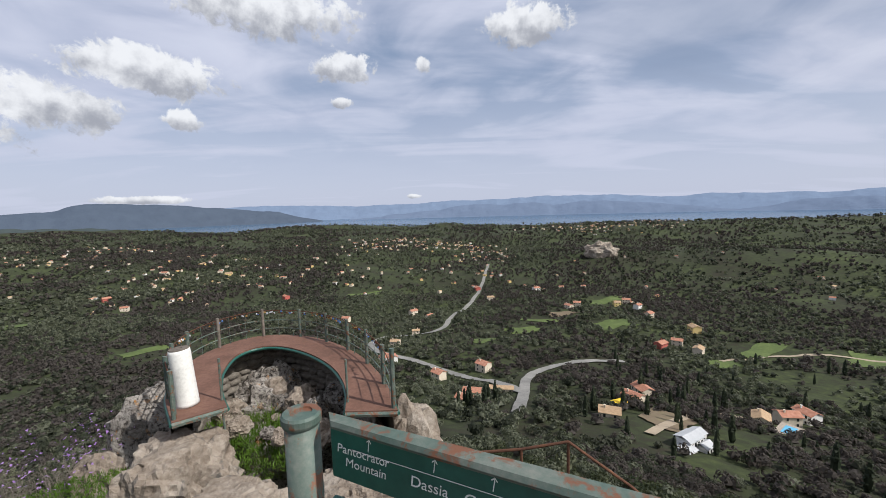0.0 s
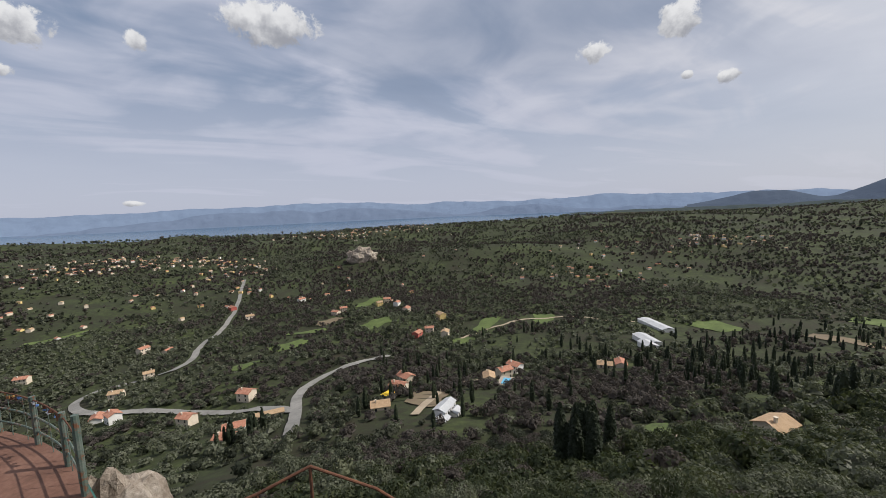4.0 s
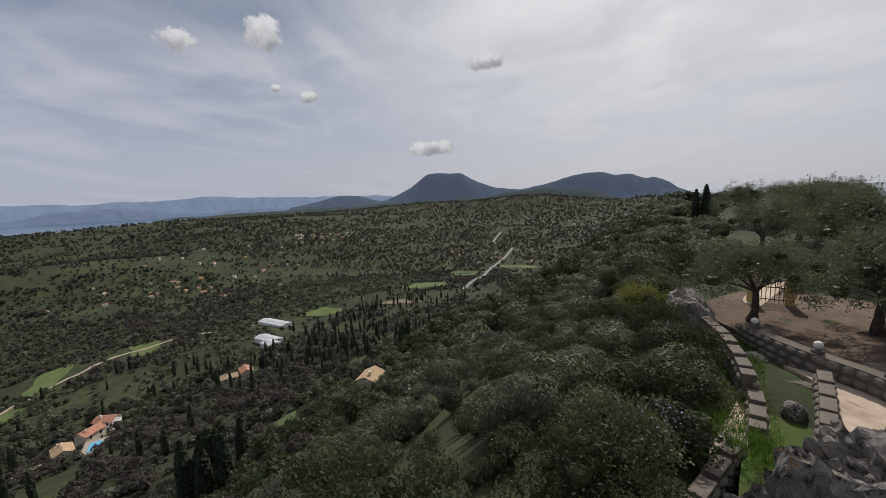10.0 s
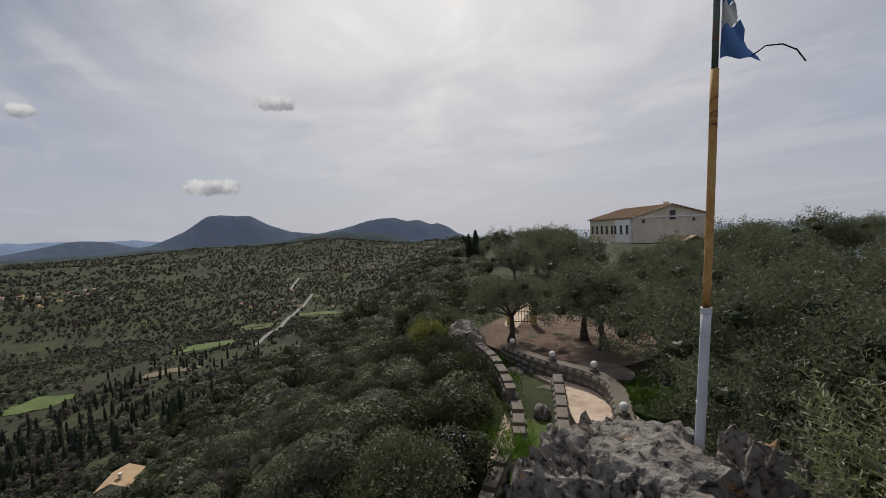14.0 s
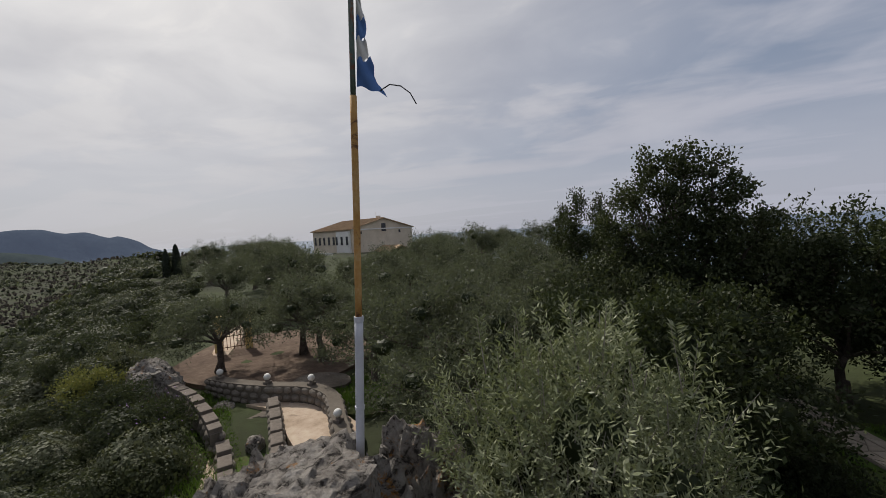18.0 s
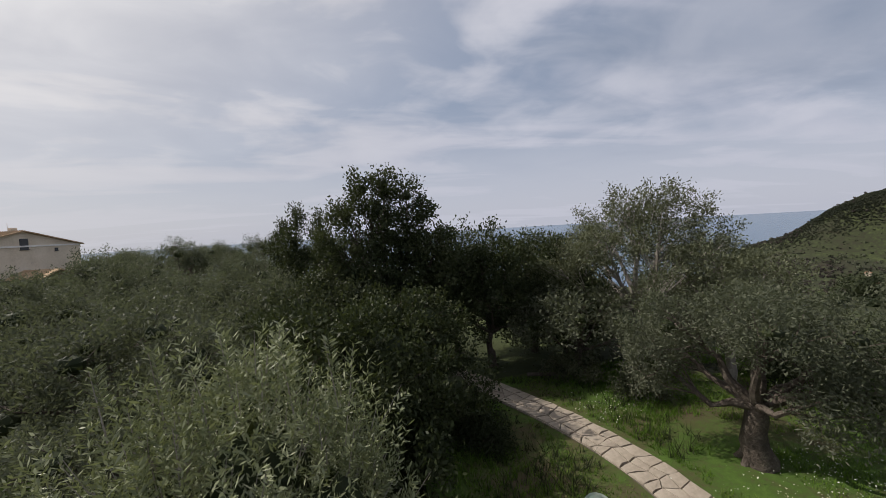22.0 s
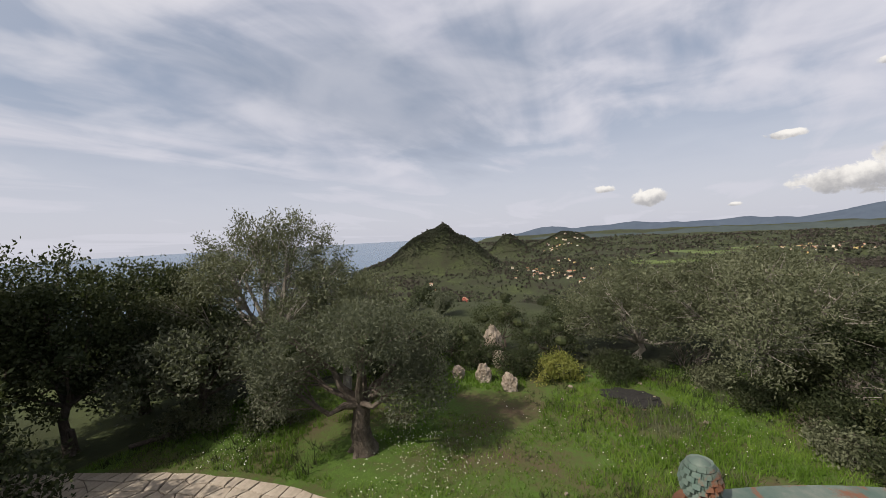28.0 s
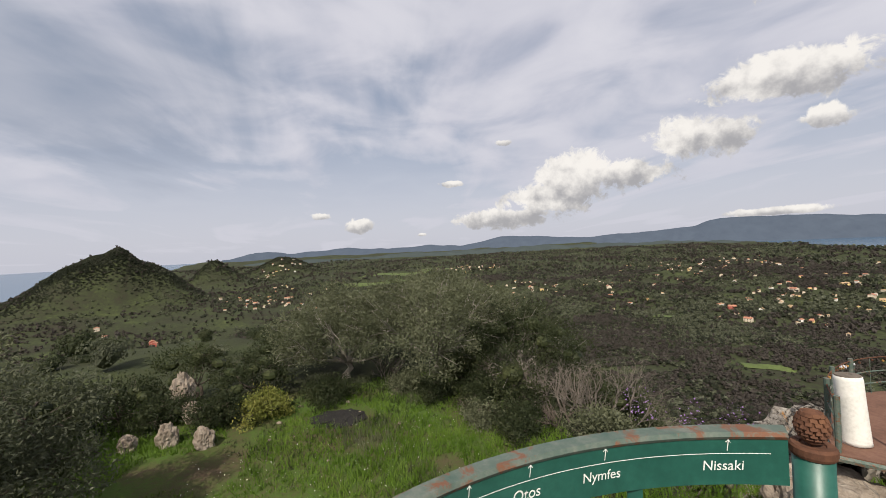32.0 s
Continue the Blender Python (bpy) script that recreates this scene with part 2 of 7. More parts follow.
relief(n, b, n.math("ADD", n.math("MULTIPLY", small, 0.8), n.math("MULTIPLY", tiny, 0.3)), 1.0, 0.09)
mottled("pale_rock", [(0.12, 0.092, 0.07), (0.24, 0.20, 0.16), (0.37, 0.33, 0.28)], 1.6, 0.9, 0, 7, 0.9, 0.05, 0.2, (0.12, 0.11, 0.10), (0.56, 0.68))
mottled("masonry", [(0.09, 0.08, 0.066), (0.17, 0.15, 0.125), (0.27, 0.24, 0.205)], 1.4, 0.92, 0, 6, 0.8, 0.02, 0.2, (0.06, 0.065, 0.04), (0.58, 0.72))
mottled("mortar", [(0.10, 0.085, 0.07), (0.16, 0.14, 0.115)], 2.0, 0.95, 0, 8, 0.6, 0.01, 0.1)
mottled("coping", [(0.095, 0.08, 0.066), (0.15, 0.127, 0.106), (0.225, 0.195, 0.165)], 1.5, 0.9, 0, 9, 0.5, 0.01, 0.2, (0.08, 0.08, 0.06), (0.6, 0.72))
mottled("flagstone", [(0.22, 0.185, 0.145), (0.31, 0.265, 0.215), (0.42, 0.37, 0.305)], 1.2, 0.88, 0, 9, 0.4, 0.008, 0.2, (0.20, 0.17, 0.13), (0.6, 0.75))
mottled("concrete_path", [(0.30, 0.23, 0.165), (0.42, 0.33, 0.25), (0.50, 0.42, 0.33)], 0.9, 0.93, 0, 8, 0.4, 0.01, 0.15, (0.20, 0.15, 0.11), (0.58, 0.72))
mottled("bare_soil", [(0.075, 0.052, 0.040), (0.125, 0.09, 0.068), (0.19, 0.145, 0.11)], 0.5, 0.96, 0, 9, 0.7, 0.03, 0.1, (0.05, 0.06, 0.025), (0.60, 0.75))
mottled("rust_deck", [(0.095, 0.050, 0.034), (0.145, 0.075, 0.052), (0.20, 0.11, 0.078)], 1.6, 0.75, 0.15, 9, 0.25, 0.004, 0.3, (0.10, 0.055, 0.035), (0.60, 0.75))
mottled("green_paint", [(0.008, 0.060, 0.046), (0.012, 0.082, 0.062), (0.022, 0.115, 0.088)], 2.5, 0.42, 0.0, 10, 0.2, 0.003, 0.5, (0.16, 0.075, 0.045), (0.66, 0.72))
mottled("worn_green", [(0.045, 0.085, 0.070), (0.09, 0.12, 0.10), (0.16, 0.17, 0.145)], 6.0, 0.6, 0.1, 6, 0.3, 0.003, 0.4, (0.15, 0.065, 0.035), (0.52, 0.62))
mottled("rust", [(0.06, 0.03, 0.02), (0.11, 0.05, 0.03), (0.16, 0.075, 0.04)], 8.0, 0.85, 0.2, 6, 0.4, 0.003, 0.3)
mottled("whitewash", [(0.50, 0.49, 0.46), (0.66, 0.65, 0.61), (0.74, 0.73, 0.70)], 2.2, 0.85, 0, 9, 0.4, 0.006, 0.2, (0.34, 0.27, 0.22), (0.64, 0.78))
mottled("pole_white", [(0.42, 0.43, 0.47), (0.55, 0.56, 0.60)], 4.0, 0.5, 0.0, 7, 0.15, 0.002, 0.4, (0.22, 0.14, 0.09), (0.66, 0.74))
mottled("pole_rust", [(0.28, 0.13, 0.035), (0.42, 0.235, 0.075), (0.50, 0.36, 0.18)], 5.0, 0.75, 0.0, 7, 0.3, 0.003, 0.3, (0.10, 0.045, 0.025), (0.55, 0.63))
mottled("flag_blue", [(0.07, 0.15, 0.36), (0.11, 0.21, 0.44)], 6.0, 0.9, 0, 20, 0.2, 0.002)
mottled("flag_white", [(0.50, 0.49, 0.46), (0.62, 0.61, 0.58)], 6.0, 0.9, 0, 20, 0.2, 0.002)
mottled("char", [(0.010, 0.010, 0.010), (0.022, 0.020, 0.019)], 6.0, 0.95, 0, 6, 0.8, 0.02)
mottled("bark", [(0.045, 0.036, 0.030), (0.095, 0.076, 0.062), (0.165, 0.14, 0.115)], 5.0, 0.95, 0, 5, 1.0, 0.04)
mottled("pale_bark", [(0.16, 0.14, 0.12), (0.26, 0.235, 0.205), (0.34, 0.31, 0.275)], 5.0, 0.9, 0, 6, 0.6, 0.02)
mottled("grey_twig", [(0.075, 0.062, 0.052), (0.13, 0.112, 0.095), (0.20, 0.175, 0.15)], 5.0, 0.9, 0, 6, 0.6, 0.02)
mottled("chalk", [(0.62, 0.64, 0.60), (0.74, 0.75, 0.72)], 20.0, 0.9, 0, 6, 0.1, 0.001)
mottled("plaster_cream", [(0.50, 0.43, 0.33), (0.60, 0.52, 0.41), (0.68, 0.60, 0.49)], 0.35, 0.9, 0, 9, 0.2, 0.01, 0.2, (0.40, 0.35, 0.29), (0.6, 0.8))
mottled("plaster_yellow", [(0.60, 0.45, 0.18), (0.70, 0.54, 0.24)], 0.4, 0.9, 0, 9, 0.2, 0.01)
mottled("plaster_white", [(0.66, 0.64, 0.60), (0.76, 0.75, 0.72)], 0.4, 0.9, 0, 9, 0.2, 0.01)
mottled("plaster_red", [(0.36, 0.09, 0.07), (0.44, 0.13, 0.10)], 0.4, 0.9, 0, 9, 0.2, 0.01)
mottled("roof_tile", [(0.26, 0.115, 0.075), (0.36, 0.17, 0.11), (0.44, 0.235, 0.165)], 0.6, 0.9, 0, 7, 0.5, 0.03)
mottled("roof_old", [(0.25, 0.17, 0.10), (0.36, 0.25, 0.15), (0.44, 0.32, 0.21)], 0.6, 0.9, 0, 7, 0.5, 0.03)
mottled("roof_grey", [(0.34, 0.35, 0.36), (0.48, 0.49, 0.50)], 0.3, 0.7, 0, 7, 0.2, 0.02)
mottled("window_dark", [(0.02, 0.022, 0.026), (0.04, 0.042, 0.048)], 0.8, 0.25, 0, 4, 0.05, 0.001, 0.6)
mottled("asphalt", [(0.13, 0.125, 0.115), (0.20, 0.195, 0.18), (0.26, 0.25, 0.23)], 0.08, 0.93, 0, 9, 0.2, 0.01)
mottled("dirt_road", [(0.26, 0.21, 0.15), (0.36, 0.30, 0.22)], 0.1, 0.95, 0, 9, 0.2, 0.01)
mottled("field_green", [(0.050, 0.066, 0.026), (0.078, 0.108, 0.030), (0.12, 0.155, 0.048)], 0.05, 0.95, 0, 9, 0.3, 0.1)
mottled("field_brown", [(0.10, 0.075, 0.05), (0.15, 0.115, 0.075), (0.17, 0.15, 0.08)], 0.03, 0.95, 0, 9, 0.3, 0.1)
mottled("pool_water", [(0.10, 0.33, 0.50), (0.14, 0.40, 0.58)], 0.5, 0.1, 0, 4, 0.1, 0.01)
mottled("tarpaulin", [(0.70, 0.46, 0.02), (0.80, 0.55, 0.04)], 0.5, 0.6, 0, 4, 0.1, 0.01)
mottled("cliff_rock", [(0.20, 0.16, 0.125), (0.33, 0.28, 0.225), (0.42, 0.37, 0.31)], 0.05, 0.95, 0, 6, 0.9, 2.0)

m, n, b = surface("sea_water", 0.22, 0.0, 0.5)
b.inputs["Base Color"].default_value = (0.055, 0.105, 0.17, 1)
relief(n, b, n.noise(n.add("ShaderNodeTexCoord").outputs["Object"], 0.05, 6.0, 0.6), 0.25, 2.0)

m, n, b = surface("ground", 0.95, 0.0, 0.15)
p = n.add("ShaderNodeTexCoord").outputs["Object"]
wide = n.noise(p, 0.012, 6.0, 0.6, 0.4)
mid = n.noise(p, 0.16, 6.0, 0.65, 0.3)
tiny = n.noise(p, 3.0, 6.0, 0.7)
c = n.ramp(n.math("ADD", n.math("MULTIPLY", wide, 0.5), n.math("MULTIPLY", mid, 0.5)),
           [(0.36, (0.034, 0.027, 0.021)), (0.45, (0.029, 0.031, 0.019)), (0.54, (0.040, 0.050, 0.022)), (0.66, (0.078, 0.096, 0.034))])
c = n.mix(n.grey(tiny, 0.35, 0.7, 0.0, 0.5), c, (0.035, 0.040, 0.018))
n.put(b.inputs["Base Color"], c)
relief(n, b, tiny, 0.7, 0.05)

m, n, b = surface("lawn", 0.95, 0.0, 0.15)
p = n.add("ShaderNodeTexCoord").outputs["Object"]
wide = n.noise(p, 0.45, 5.0, 0.6, 0.4)
tiny = n.noise(p, 9.0, 6.0, 0.7)
c = n.ramp(n.math("ADD", n.math("MULTIPLY", wide, 0.65), n.math("MULTIPLY", tiny, 0.35)),
           [(0.38, (0.078, 0.058, 0.037)), (0.47, (0.065, 0.072, 0.027)), (0.56, (0.056, 0.098, 0.019)), (0.70, (0.090, 0.144, 0.029))])
n.put(b.inputs["Base Color"], c)
relief(n, b, tiny, 0.8, 0.04)

# blue base colour and blue emission stand in for haze over distant slopes
for far_name, far_col, haze_glow in (("far_blue", (0.06, 0.08, 0.11), (0.150, 0.188, 0.268)), ("shore_blue", (0.055, 0.07, 0.095), (0.118, 0.150, 0.218)), ("near_blue", (0.035, 0.045, 0.055), (0.062, 0.076, 0.112)),
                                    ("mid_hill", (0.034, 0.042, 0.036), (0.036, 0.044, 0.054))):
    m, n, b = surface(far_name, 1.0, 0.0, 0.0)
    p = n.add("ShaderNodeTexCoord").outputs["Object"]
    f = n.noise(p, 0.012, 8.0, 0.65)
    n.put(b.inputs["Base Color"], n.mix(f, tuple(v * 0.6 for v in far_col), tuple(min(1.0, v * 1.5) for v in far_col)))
    b.inputs["Emission Color"].default_value = (*haze_glow, 1)
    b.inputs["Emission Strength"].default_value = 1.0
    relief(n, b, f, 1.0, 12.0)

# ---- helpers for meshes ----
def lattice(x, y, seed):
    """Smooth value noise, -1 to 1, on numpy arrays."""
    xi, yi = np.floor(x), np.floor(y)
    u, v = x - xi, y - yi
    u, v = u * u * (3 - 2 * u), v * v * (3 - 2 * v)

    def rnd(i, j):
        s = np.sin(i * 127.1 + j * 311.7 + seed * 74.7) * 43758.5453
        return (s - np.floor(s)) * 2 - 1

    return (rnd(xi, yi) * (1 - u) + rnd(xi + 1, yi) * u) * (1 - v) + (rnd(xi, yi + 1) * (1 - u) + rnd(xi + 1, yi + 1) * u) * v


def fractal(x, y, scale, seed, octaves=4):
    s = sum(lattice(x / scale * 2 ** o, y / scale * 2 ** o, seed + o) * 0.5 ** o for o in range(octaves))
    return s / 1.6


def raw_mesh(name, verts, faces, mats, smooth=False, slots=None):
    """A mesh from numpy arrays; faces (n, 3) or (n, 4)."""
    me = bpy.data.meshes.new(name)
    verts, faces = np.asarray(verts, np.float32), np.asarray(faces, np.int32)
    k = faces.shape[1]
    me.vertices.add(len(verts))
    me.vertices.foreach_set("co", verts.ravel())
    me.loops.add(faces.size)
    me.loops.foreach_set("vertex_index", faces.ravel())
    me.polygons.add(len(faces))
    me.polygons.foreach_set("loop_start", np.arange(0, faces.size, k, dtype=np.int32))
    me.polygons.foreach_set("use_smooth", np.full(len(faces), smooth))
    for mt in mats if isinstance(mats, (list, tuple)) else [mats]:
        me.materials.append(MATS[mt])
    if slots is not None:
        me.polygons.foreach_set("material_index", np.asarray(slots, np.int32))
    me.update(calc_edges=True)
    return me


def part(name, bm, material, parent=None, label="", smooth=False):
    """Links a bmesh as one mesh object, under a thing or a part."""
    me = bpy.data.meshes.new(name)
    for f in bm.faces:
        f.smooth = smooth
    bm.to_mesh(me)
    bm.free()
    me.materials.append(MATS[material])
    ob = new(name, me)
    if parent:
        ob.parent = parent
    if label:
        ob["label"] = label
    return ob


def carry(x, y, off=0.26):
    """The stand's axis lies a quarter of a metre to the right of the eye: near things are given by their bearing from the eye."""
    r = math.hypot(x, y)
    if r < 1.9 or r > 60:
        return x, y
    return x - off * y / r, y + off * x / r


def carry_all(x, y, off=0.26):
    r = np.hypot(x, y) + 1e-9
    return x - off * y / r, y + off * x / r


def thing(name, at, label, category, group="", kind="", turn=0.0, fixed=False):
    at = Vector(at) if fixed else Vector((*carry(at[0], at[1]), at[2]))
    ob = new(name)
    ob.empty_display_size = 0.2
    ob.matrix_world = Matrix.Translation(at) @ Matrix.Rotation(radians(turn), 4, "Z")
    return tagged(ob, label, category, group, kind)


def box(bm, centre, size, m=None, bevel=0.0):
    made = bmesh.ops.create_cube(bm, size=1.0, matrix=Matrix.Translation(centre) @ (m or Matrix()) @ Matrix.Diagonal((*size, 1)))
    if bevel:
        edges = list({e for v in made["verts"] for e in v.link_edges})
        bmesh.ops.bevel(bm, geom=edges, offset=bevel, segments=2, affect="EDGES", profile=0.6)
    return made["verts"]


def tube(bm, points, radii, sides=8, caps=True):
    """A round tapered tube along points."""
    points = [Vector(q) for q in points]
    if not isinstance(radii, (list, tuple)):
        radii = [radii] * len(points)
    rings = []
    for i, q in enumerate(points):
        d = (points[min(i + 1, len(points) - 1)] - points[max(i - 1, 0)]).normalized()
        a = d.orthogonal().normalized() if i == 0 else (a - d * a.dot(d)).normalized()
        c = d.cross(a)
        rings.append([bm.verts.new(q + (a * math.cos(s) + c * math.sin(s)) * radii[i]) for s in [2 * math.pi * j / sides for j in range(sides)]])
    for r0, r1 in zip(rings, rings[1:]):
        for j in range(sides):
            bm.faces.new((r0[j], r0[(j + 1) % sides], r1[(j + 1) % sides], r1[j]))
    if caps:
        bm.faces.new(rings[0][::-1]), bm.faces.new(rings[-1])


def lathe(bm, profile, at=(0, 0, 0), sides=16, scale=1.0):
    """Turned solid from (radius, height) pairs."""
    at = Vector(at)
    rings = [[bm.verts.new(at + Vector((r * math.cos(2 * math.pi * j / sides), r * math.sin(2 * math.pi * j / sides), h)) * scale) for j in range(sides)] for r, h in profile]
    for r0, r1 in zip(rings, rings[1:]):
        for j in range(sides):
            bm.faces.new((r0[j], r0[(j + 1) % sides], r1[(j + 1) % sides], r1[j]))
    bm.faces.new(rings[0][::-1]), bm.faces.new(rings[-1])


# ---- the lie of the land ----
RIDGE_A, RIDGE_B = np.array([-11.0, -9.0]), np.array([104.0, -66.0])
GROVE_A, GROVE_B = np.array([0.0, -13.0]), np.array([66.0, -88.0])
RIDGE_HALF = 14.5


def sea_level(r):
    return -44 - 116 * (np.clip(4950 - r, 0, 4050) / 4050) ** 1.5


# azimuth, distance, half width, half depth in metres, height added
KNOLLS = [(-22, 1130, 130, 120, 30), (-42, 1150, 260, 200, 34), (-30, 2100, 420, 300, 22), (8, 1500, 380, 300, 14), (-62, 1900, 520, 420, 30),
          (-100, 2500, 420, 300, 78), (-84, 2800, 500, 300, 34), (-115, 2500, 150, 140, 36), (22, 1300, 260, 240, 12), (-52, 2400, 500, 300, 26),
          (126, 1500, 90, 120, 32), (123, 1500, 70, 120, 40), (121.6, 1500, 60, 110, 62), (119.6, 1500, 46, 110, 88), (118.4, 1500, 34, 110, 26), (117, 1500, 44, 110, 124), (114.6, 1500, 60, 110, 86), (112, 1500, 60, 120, 52), (107.9, 1900, 90, 110, 100), (-259.5, 2150, 130, 120, 72),
          (-262, 2100, 150, 150, 40), (-300, 2000, 420, 300, 16), (-318, 1500, 330, 260, 16)]


def ridge_gap(x, y):
    d = RIDGE_B - RIDGE_A
    t = np.clip(((x - RIDGE_A[0]) * d[0] + (y - RIDGE_A[1]) * d[1]) / (d @ d), 0, 1)
    first = np.hypot(x - RIDGE_A[0] - t * d[0], y - RIDGE_A[1] - t * d[1])
    d = GROVE_B - GROVE_A
    t = np.clip(((x - GROVE_A[0]) * d[0] + (y - GROVE_A[1]) * d[1]) / (d @ d), 0, 1)
    return np.minimum(first, np.hypot(x - GROVE_A[0] - t * d[0], y - GROVE_A[1] - t * d[1]))


def land(x, y):
    """Height of the ground."""
    x, y = np.asarray(x, float), np.asarray(y, float)
    r = np.hypot(x, y)
    az = np.degrees(np.arctan2(-x, y))
    e = np.maximum(ridge_gap(x, y) - RIDGE_HALF, 0)
    z = -4.6 - 152 * (1 - np.exp(-e / 195))
    z = z + fractal(x, y, 90, 3) * 7 * np.clip(e / 60, 0, 1) + fractal(x, y, 5, 9) * 0.25 * np.clip(r / 12 - 0.6, 0, 1)
    z = z - 0.75 * np.exp(-((x - 6.9) ** 2 + (y + 4.6) ** 2) / 3.2)
    # far country follows the sea's level, a little above it where there is land
    coast = np.interp(az, [-180, -119, -118.9, -108, -107.9, -66, -54, -20, 0, 20, 30, 62, 106, 116, 127, 131, 134, 180],
                      [950, 950, 2600, 2600, 6000, 6000, 2500, 2300, 2500, 2600, 2350, 6000, 6000, 2000, 1760, 1400, 950, 950])
    wet = np.clip((r - coast) / 160, 0, 1)
    far = sea_level(r) + 7 + fractal(x, y, 420, 5) * 25 + fractal(x, y, 130, 8) * 5 - wet * 40
    k = np.clip((r - 700) / 500, 0, 1)
    k = k * k * (3 - 2 * k)
    z = z * (1 - k) + far * k
    z = np.where((r > 800) & (wet <= 0), np.maximum(z, sea_level(r) + 3), z)
    for a0, r0, w, dpt, h in KNOLLS:
        a = np.radians(a0)
        cx, cy = -np.sin(a) * r0, np.cos(a) * r0
        ux, uy = -np.sin(a), np.cos(a)
        along, side = (x - cx) * ux + (y - cy) * uy, (x - cx) * uy - (y - cy) * ux
        q = np.sqrt((side / w) ** 2 + (along / dpt) ** 2)
        bump = np.exp(-q ** (1.85 if 60 < h < 80 else 2.0))
        z = z + bump * h * (1 + 0.10 * fractal(x, y, 60, a0) * (h > 30))
    return z


def land_at(x, y):
    return float(land(np.array([x]), np.array([y]))[0])


N_AZ = 620
radii = np.concatenate([[0.0], np.geomspace(2.5, 4950, 230)])
aa = np.linspace(0, 2 * np.pi, N_AZ, endpoint=False)
gx, gy = -np.outer(radii, np.sin(aa)), np.outer(radii, np.cos(aa))
verts = np.stack([gx, gy, land(gx, gy)], -1).reshape(-1, 3)
ii, jj = np.meshgrid(np.arange(len(radii) - 1), np.arange(N_AZ), indexing="ij")
j2 = (jj + 1) % N_AZ
quads = np.stack([ii * N_AZ + jj, ii * N_AZ + j2, (ii + 1) * N_AZ + j2, (ii + 1) * N_AZ + jj], -1).reshape(-1, 4)[:, ::-1]
ground = new("ground", raw_mesh("ground", verts, quads, "ground", True))
tagged(ground, "green and brown hillside falling to a wide wooded valley", "ground", kind="structure")

sr = np.geomspace(900, 4960, 16)
sx, sy = -np.outer(sr, np.sin(aa)), np.outer(sr, np.cos(aa))
verts = np.stack([sx, sy, np.repeat(sea_level(sr)[:, None], N_AZ, 1)], -1).reshape(-1, 3)
ii, jj = np.meshgrid(np.arange(len(sr) - 1), np.arange(N_AZ), indexing="ij")
j2 = (jj + 1) % N_AZ
quads = np.stack([ii * N_AZ + jj, ii * N_AZ + j2, (ii + 1) * N_AZ + j2, (ii + 1) * N_AZ + jj], -1).reshape(-1, 4)[:, ::-1]
tagged(new("water", raw_mesh("water", verts, quads, "sea_water", True)), "calm grey-blue sea reaching to the horizon", "sea", kind="structure")


# far mountains: peaks given as azimuth, elevation of the top, half width in degrees
def mountains(name, az0, az1, dist, depth, base_el, peaks, material, label, rough=0.25, seed=1):
    n_a, n_d = int(abs(az1 - az0) * 5) + 2, 14
    a = np.linspace(az0, az1, n_a)
    order = sorted(peaks)
    crest = np.interp(a, [q[0] for q in order], [q[1] for q in order], base_el - 0.3, base_el - 0.3)
    k = np.hanning(7)
    crest = np.convolve(np.pad(crest, 3, "edge"), k / k.sum(), "valid")
    crest = crest + fractal(a, a * 0, 3.0, seed, 5) * rough * np.clip(crest - base_el + 0.35, 0, 1)
    v = []
    for i in range(n_d):
        s = i / (n_d - 1)
        rise = math.sin(s * math.pi * 0.5) ** 1.3
        r = dist + depth * s
        wob = fractal(a, a * 0 + s * 4, 1.6, seed + 7, 4) * 0.30 * s * (1 - s) * 3 * np.clip(crest - base_el, 0, 1.5)
        elv = base_el + (crest - base_el) * rise + wob
        v.append(np.stack([-np.sin(np.radians(a)) * r, np.cos(np.radians(a)) * r, np.tan(np.radians(elv)) * r], -1))
    v = np.concatenate(v)
    ii, jj = np.meshgrid(np.arange(n_d - 1), np.arange(n_a - 1), indexing="ij")
    q = np.stack([ii * n_a + jj, ii * n_a + jj + 1, (ii + 1) * n_a + jj + 1, (ii + 1) * n_a + jj], -1).reshape(-1, 4)
    ob = new(name, raw_mesh(name, v, q, material, True))
    return tagged(ob, label, "mountains", kind="structure")


# haze over these backdrops is put into their glowing blue materials
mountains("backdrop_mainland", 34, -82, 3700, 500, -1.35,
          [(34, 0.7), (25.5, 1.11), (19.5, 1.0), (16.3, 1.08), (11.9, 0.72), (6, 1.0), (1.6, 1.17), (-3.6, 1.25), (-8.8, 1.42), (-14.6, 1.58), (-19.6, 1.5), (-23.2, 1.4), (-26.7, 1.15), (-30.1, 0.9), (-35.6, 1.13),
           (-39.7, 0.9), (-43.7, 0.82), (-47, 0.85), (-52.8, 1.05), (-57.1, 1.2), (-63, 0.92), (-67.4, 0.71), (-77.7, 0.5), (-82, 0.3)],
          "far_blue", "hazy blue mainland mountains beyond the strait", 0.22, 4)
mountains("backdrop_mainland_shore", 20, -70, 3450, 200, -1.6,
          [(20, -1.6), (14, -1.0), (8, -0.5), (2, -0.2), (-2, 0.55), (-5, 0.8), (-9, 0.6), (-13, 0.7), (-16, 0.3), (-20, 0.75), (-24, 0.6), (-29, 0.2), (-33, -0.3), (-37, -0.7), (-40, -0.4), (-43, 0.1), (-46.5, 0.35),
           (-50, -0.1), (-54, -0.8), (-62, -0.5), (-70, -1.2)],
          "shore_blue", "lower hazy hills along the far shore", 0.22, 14)
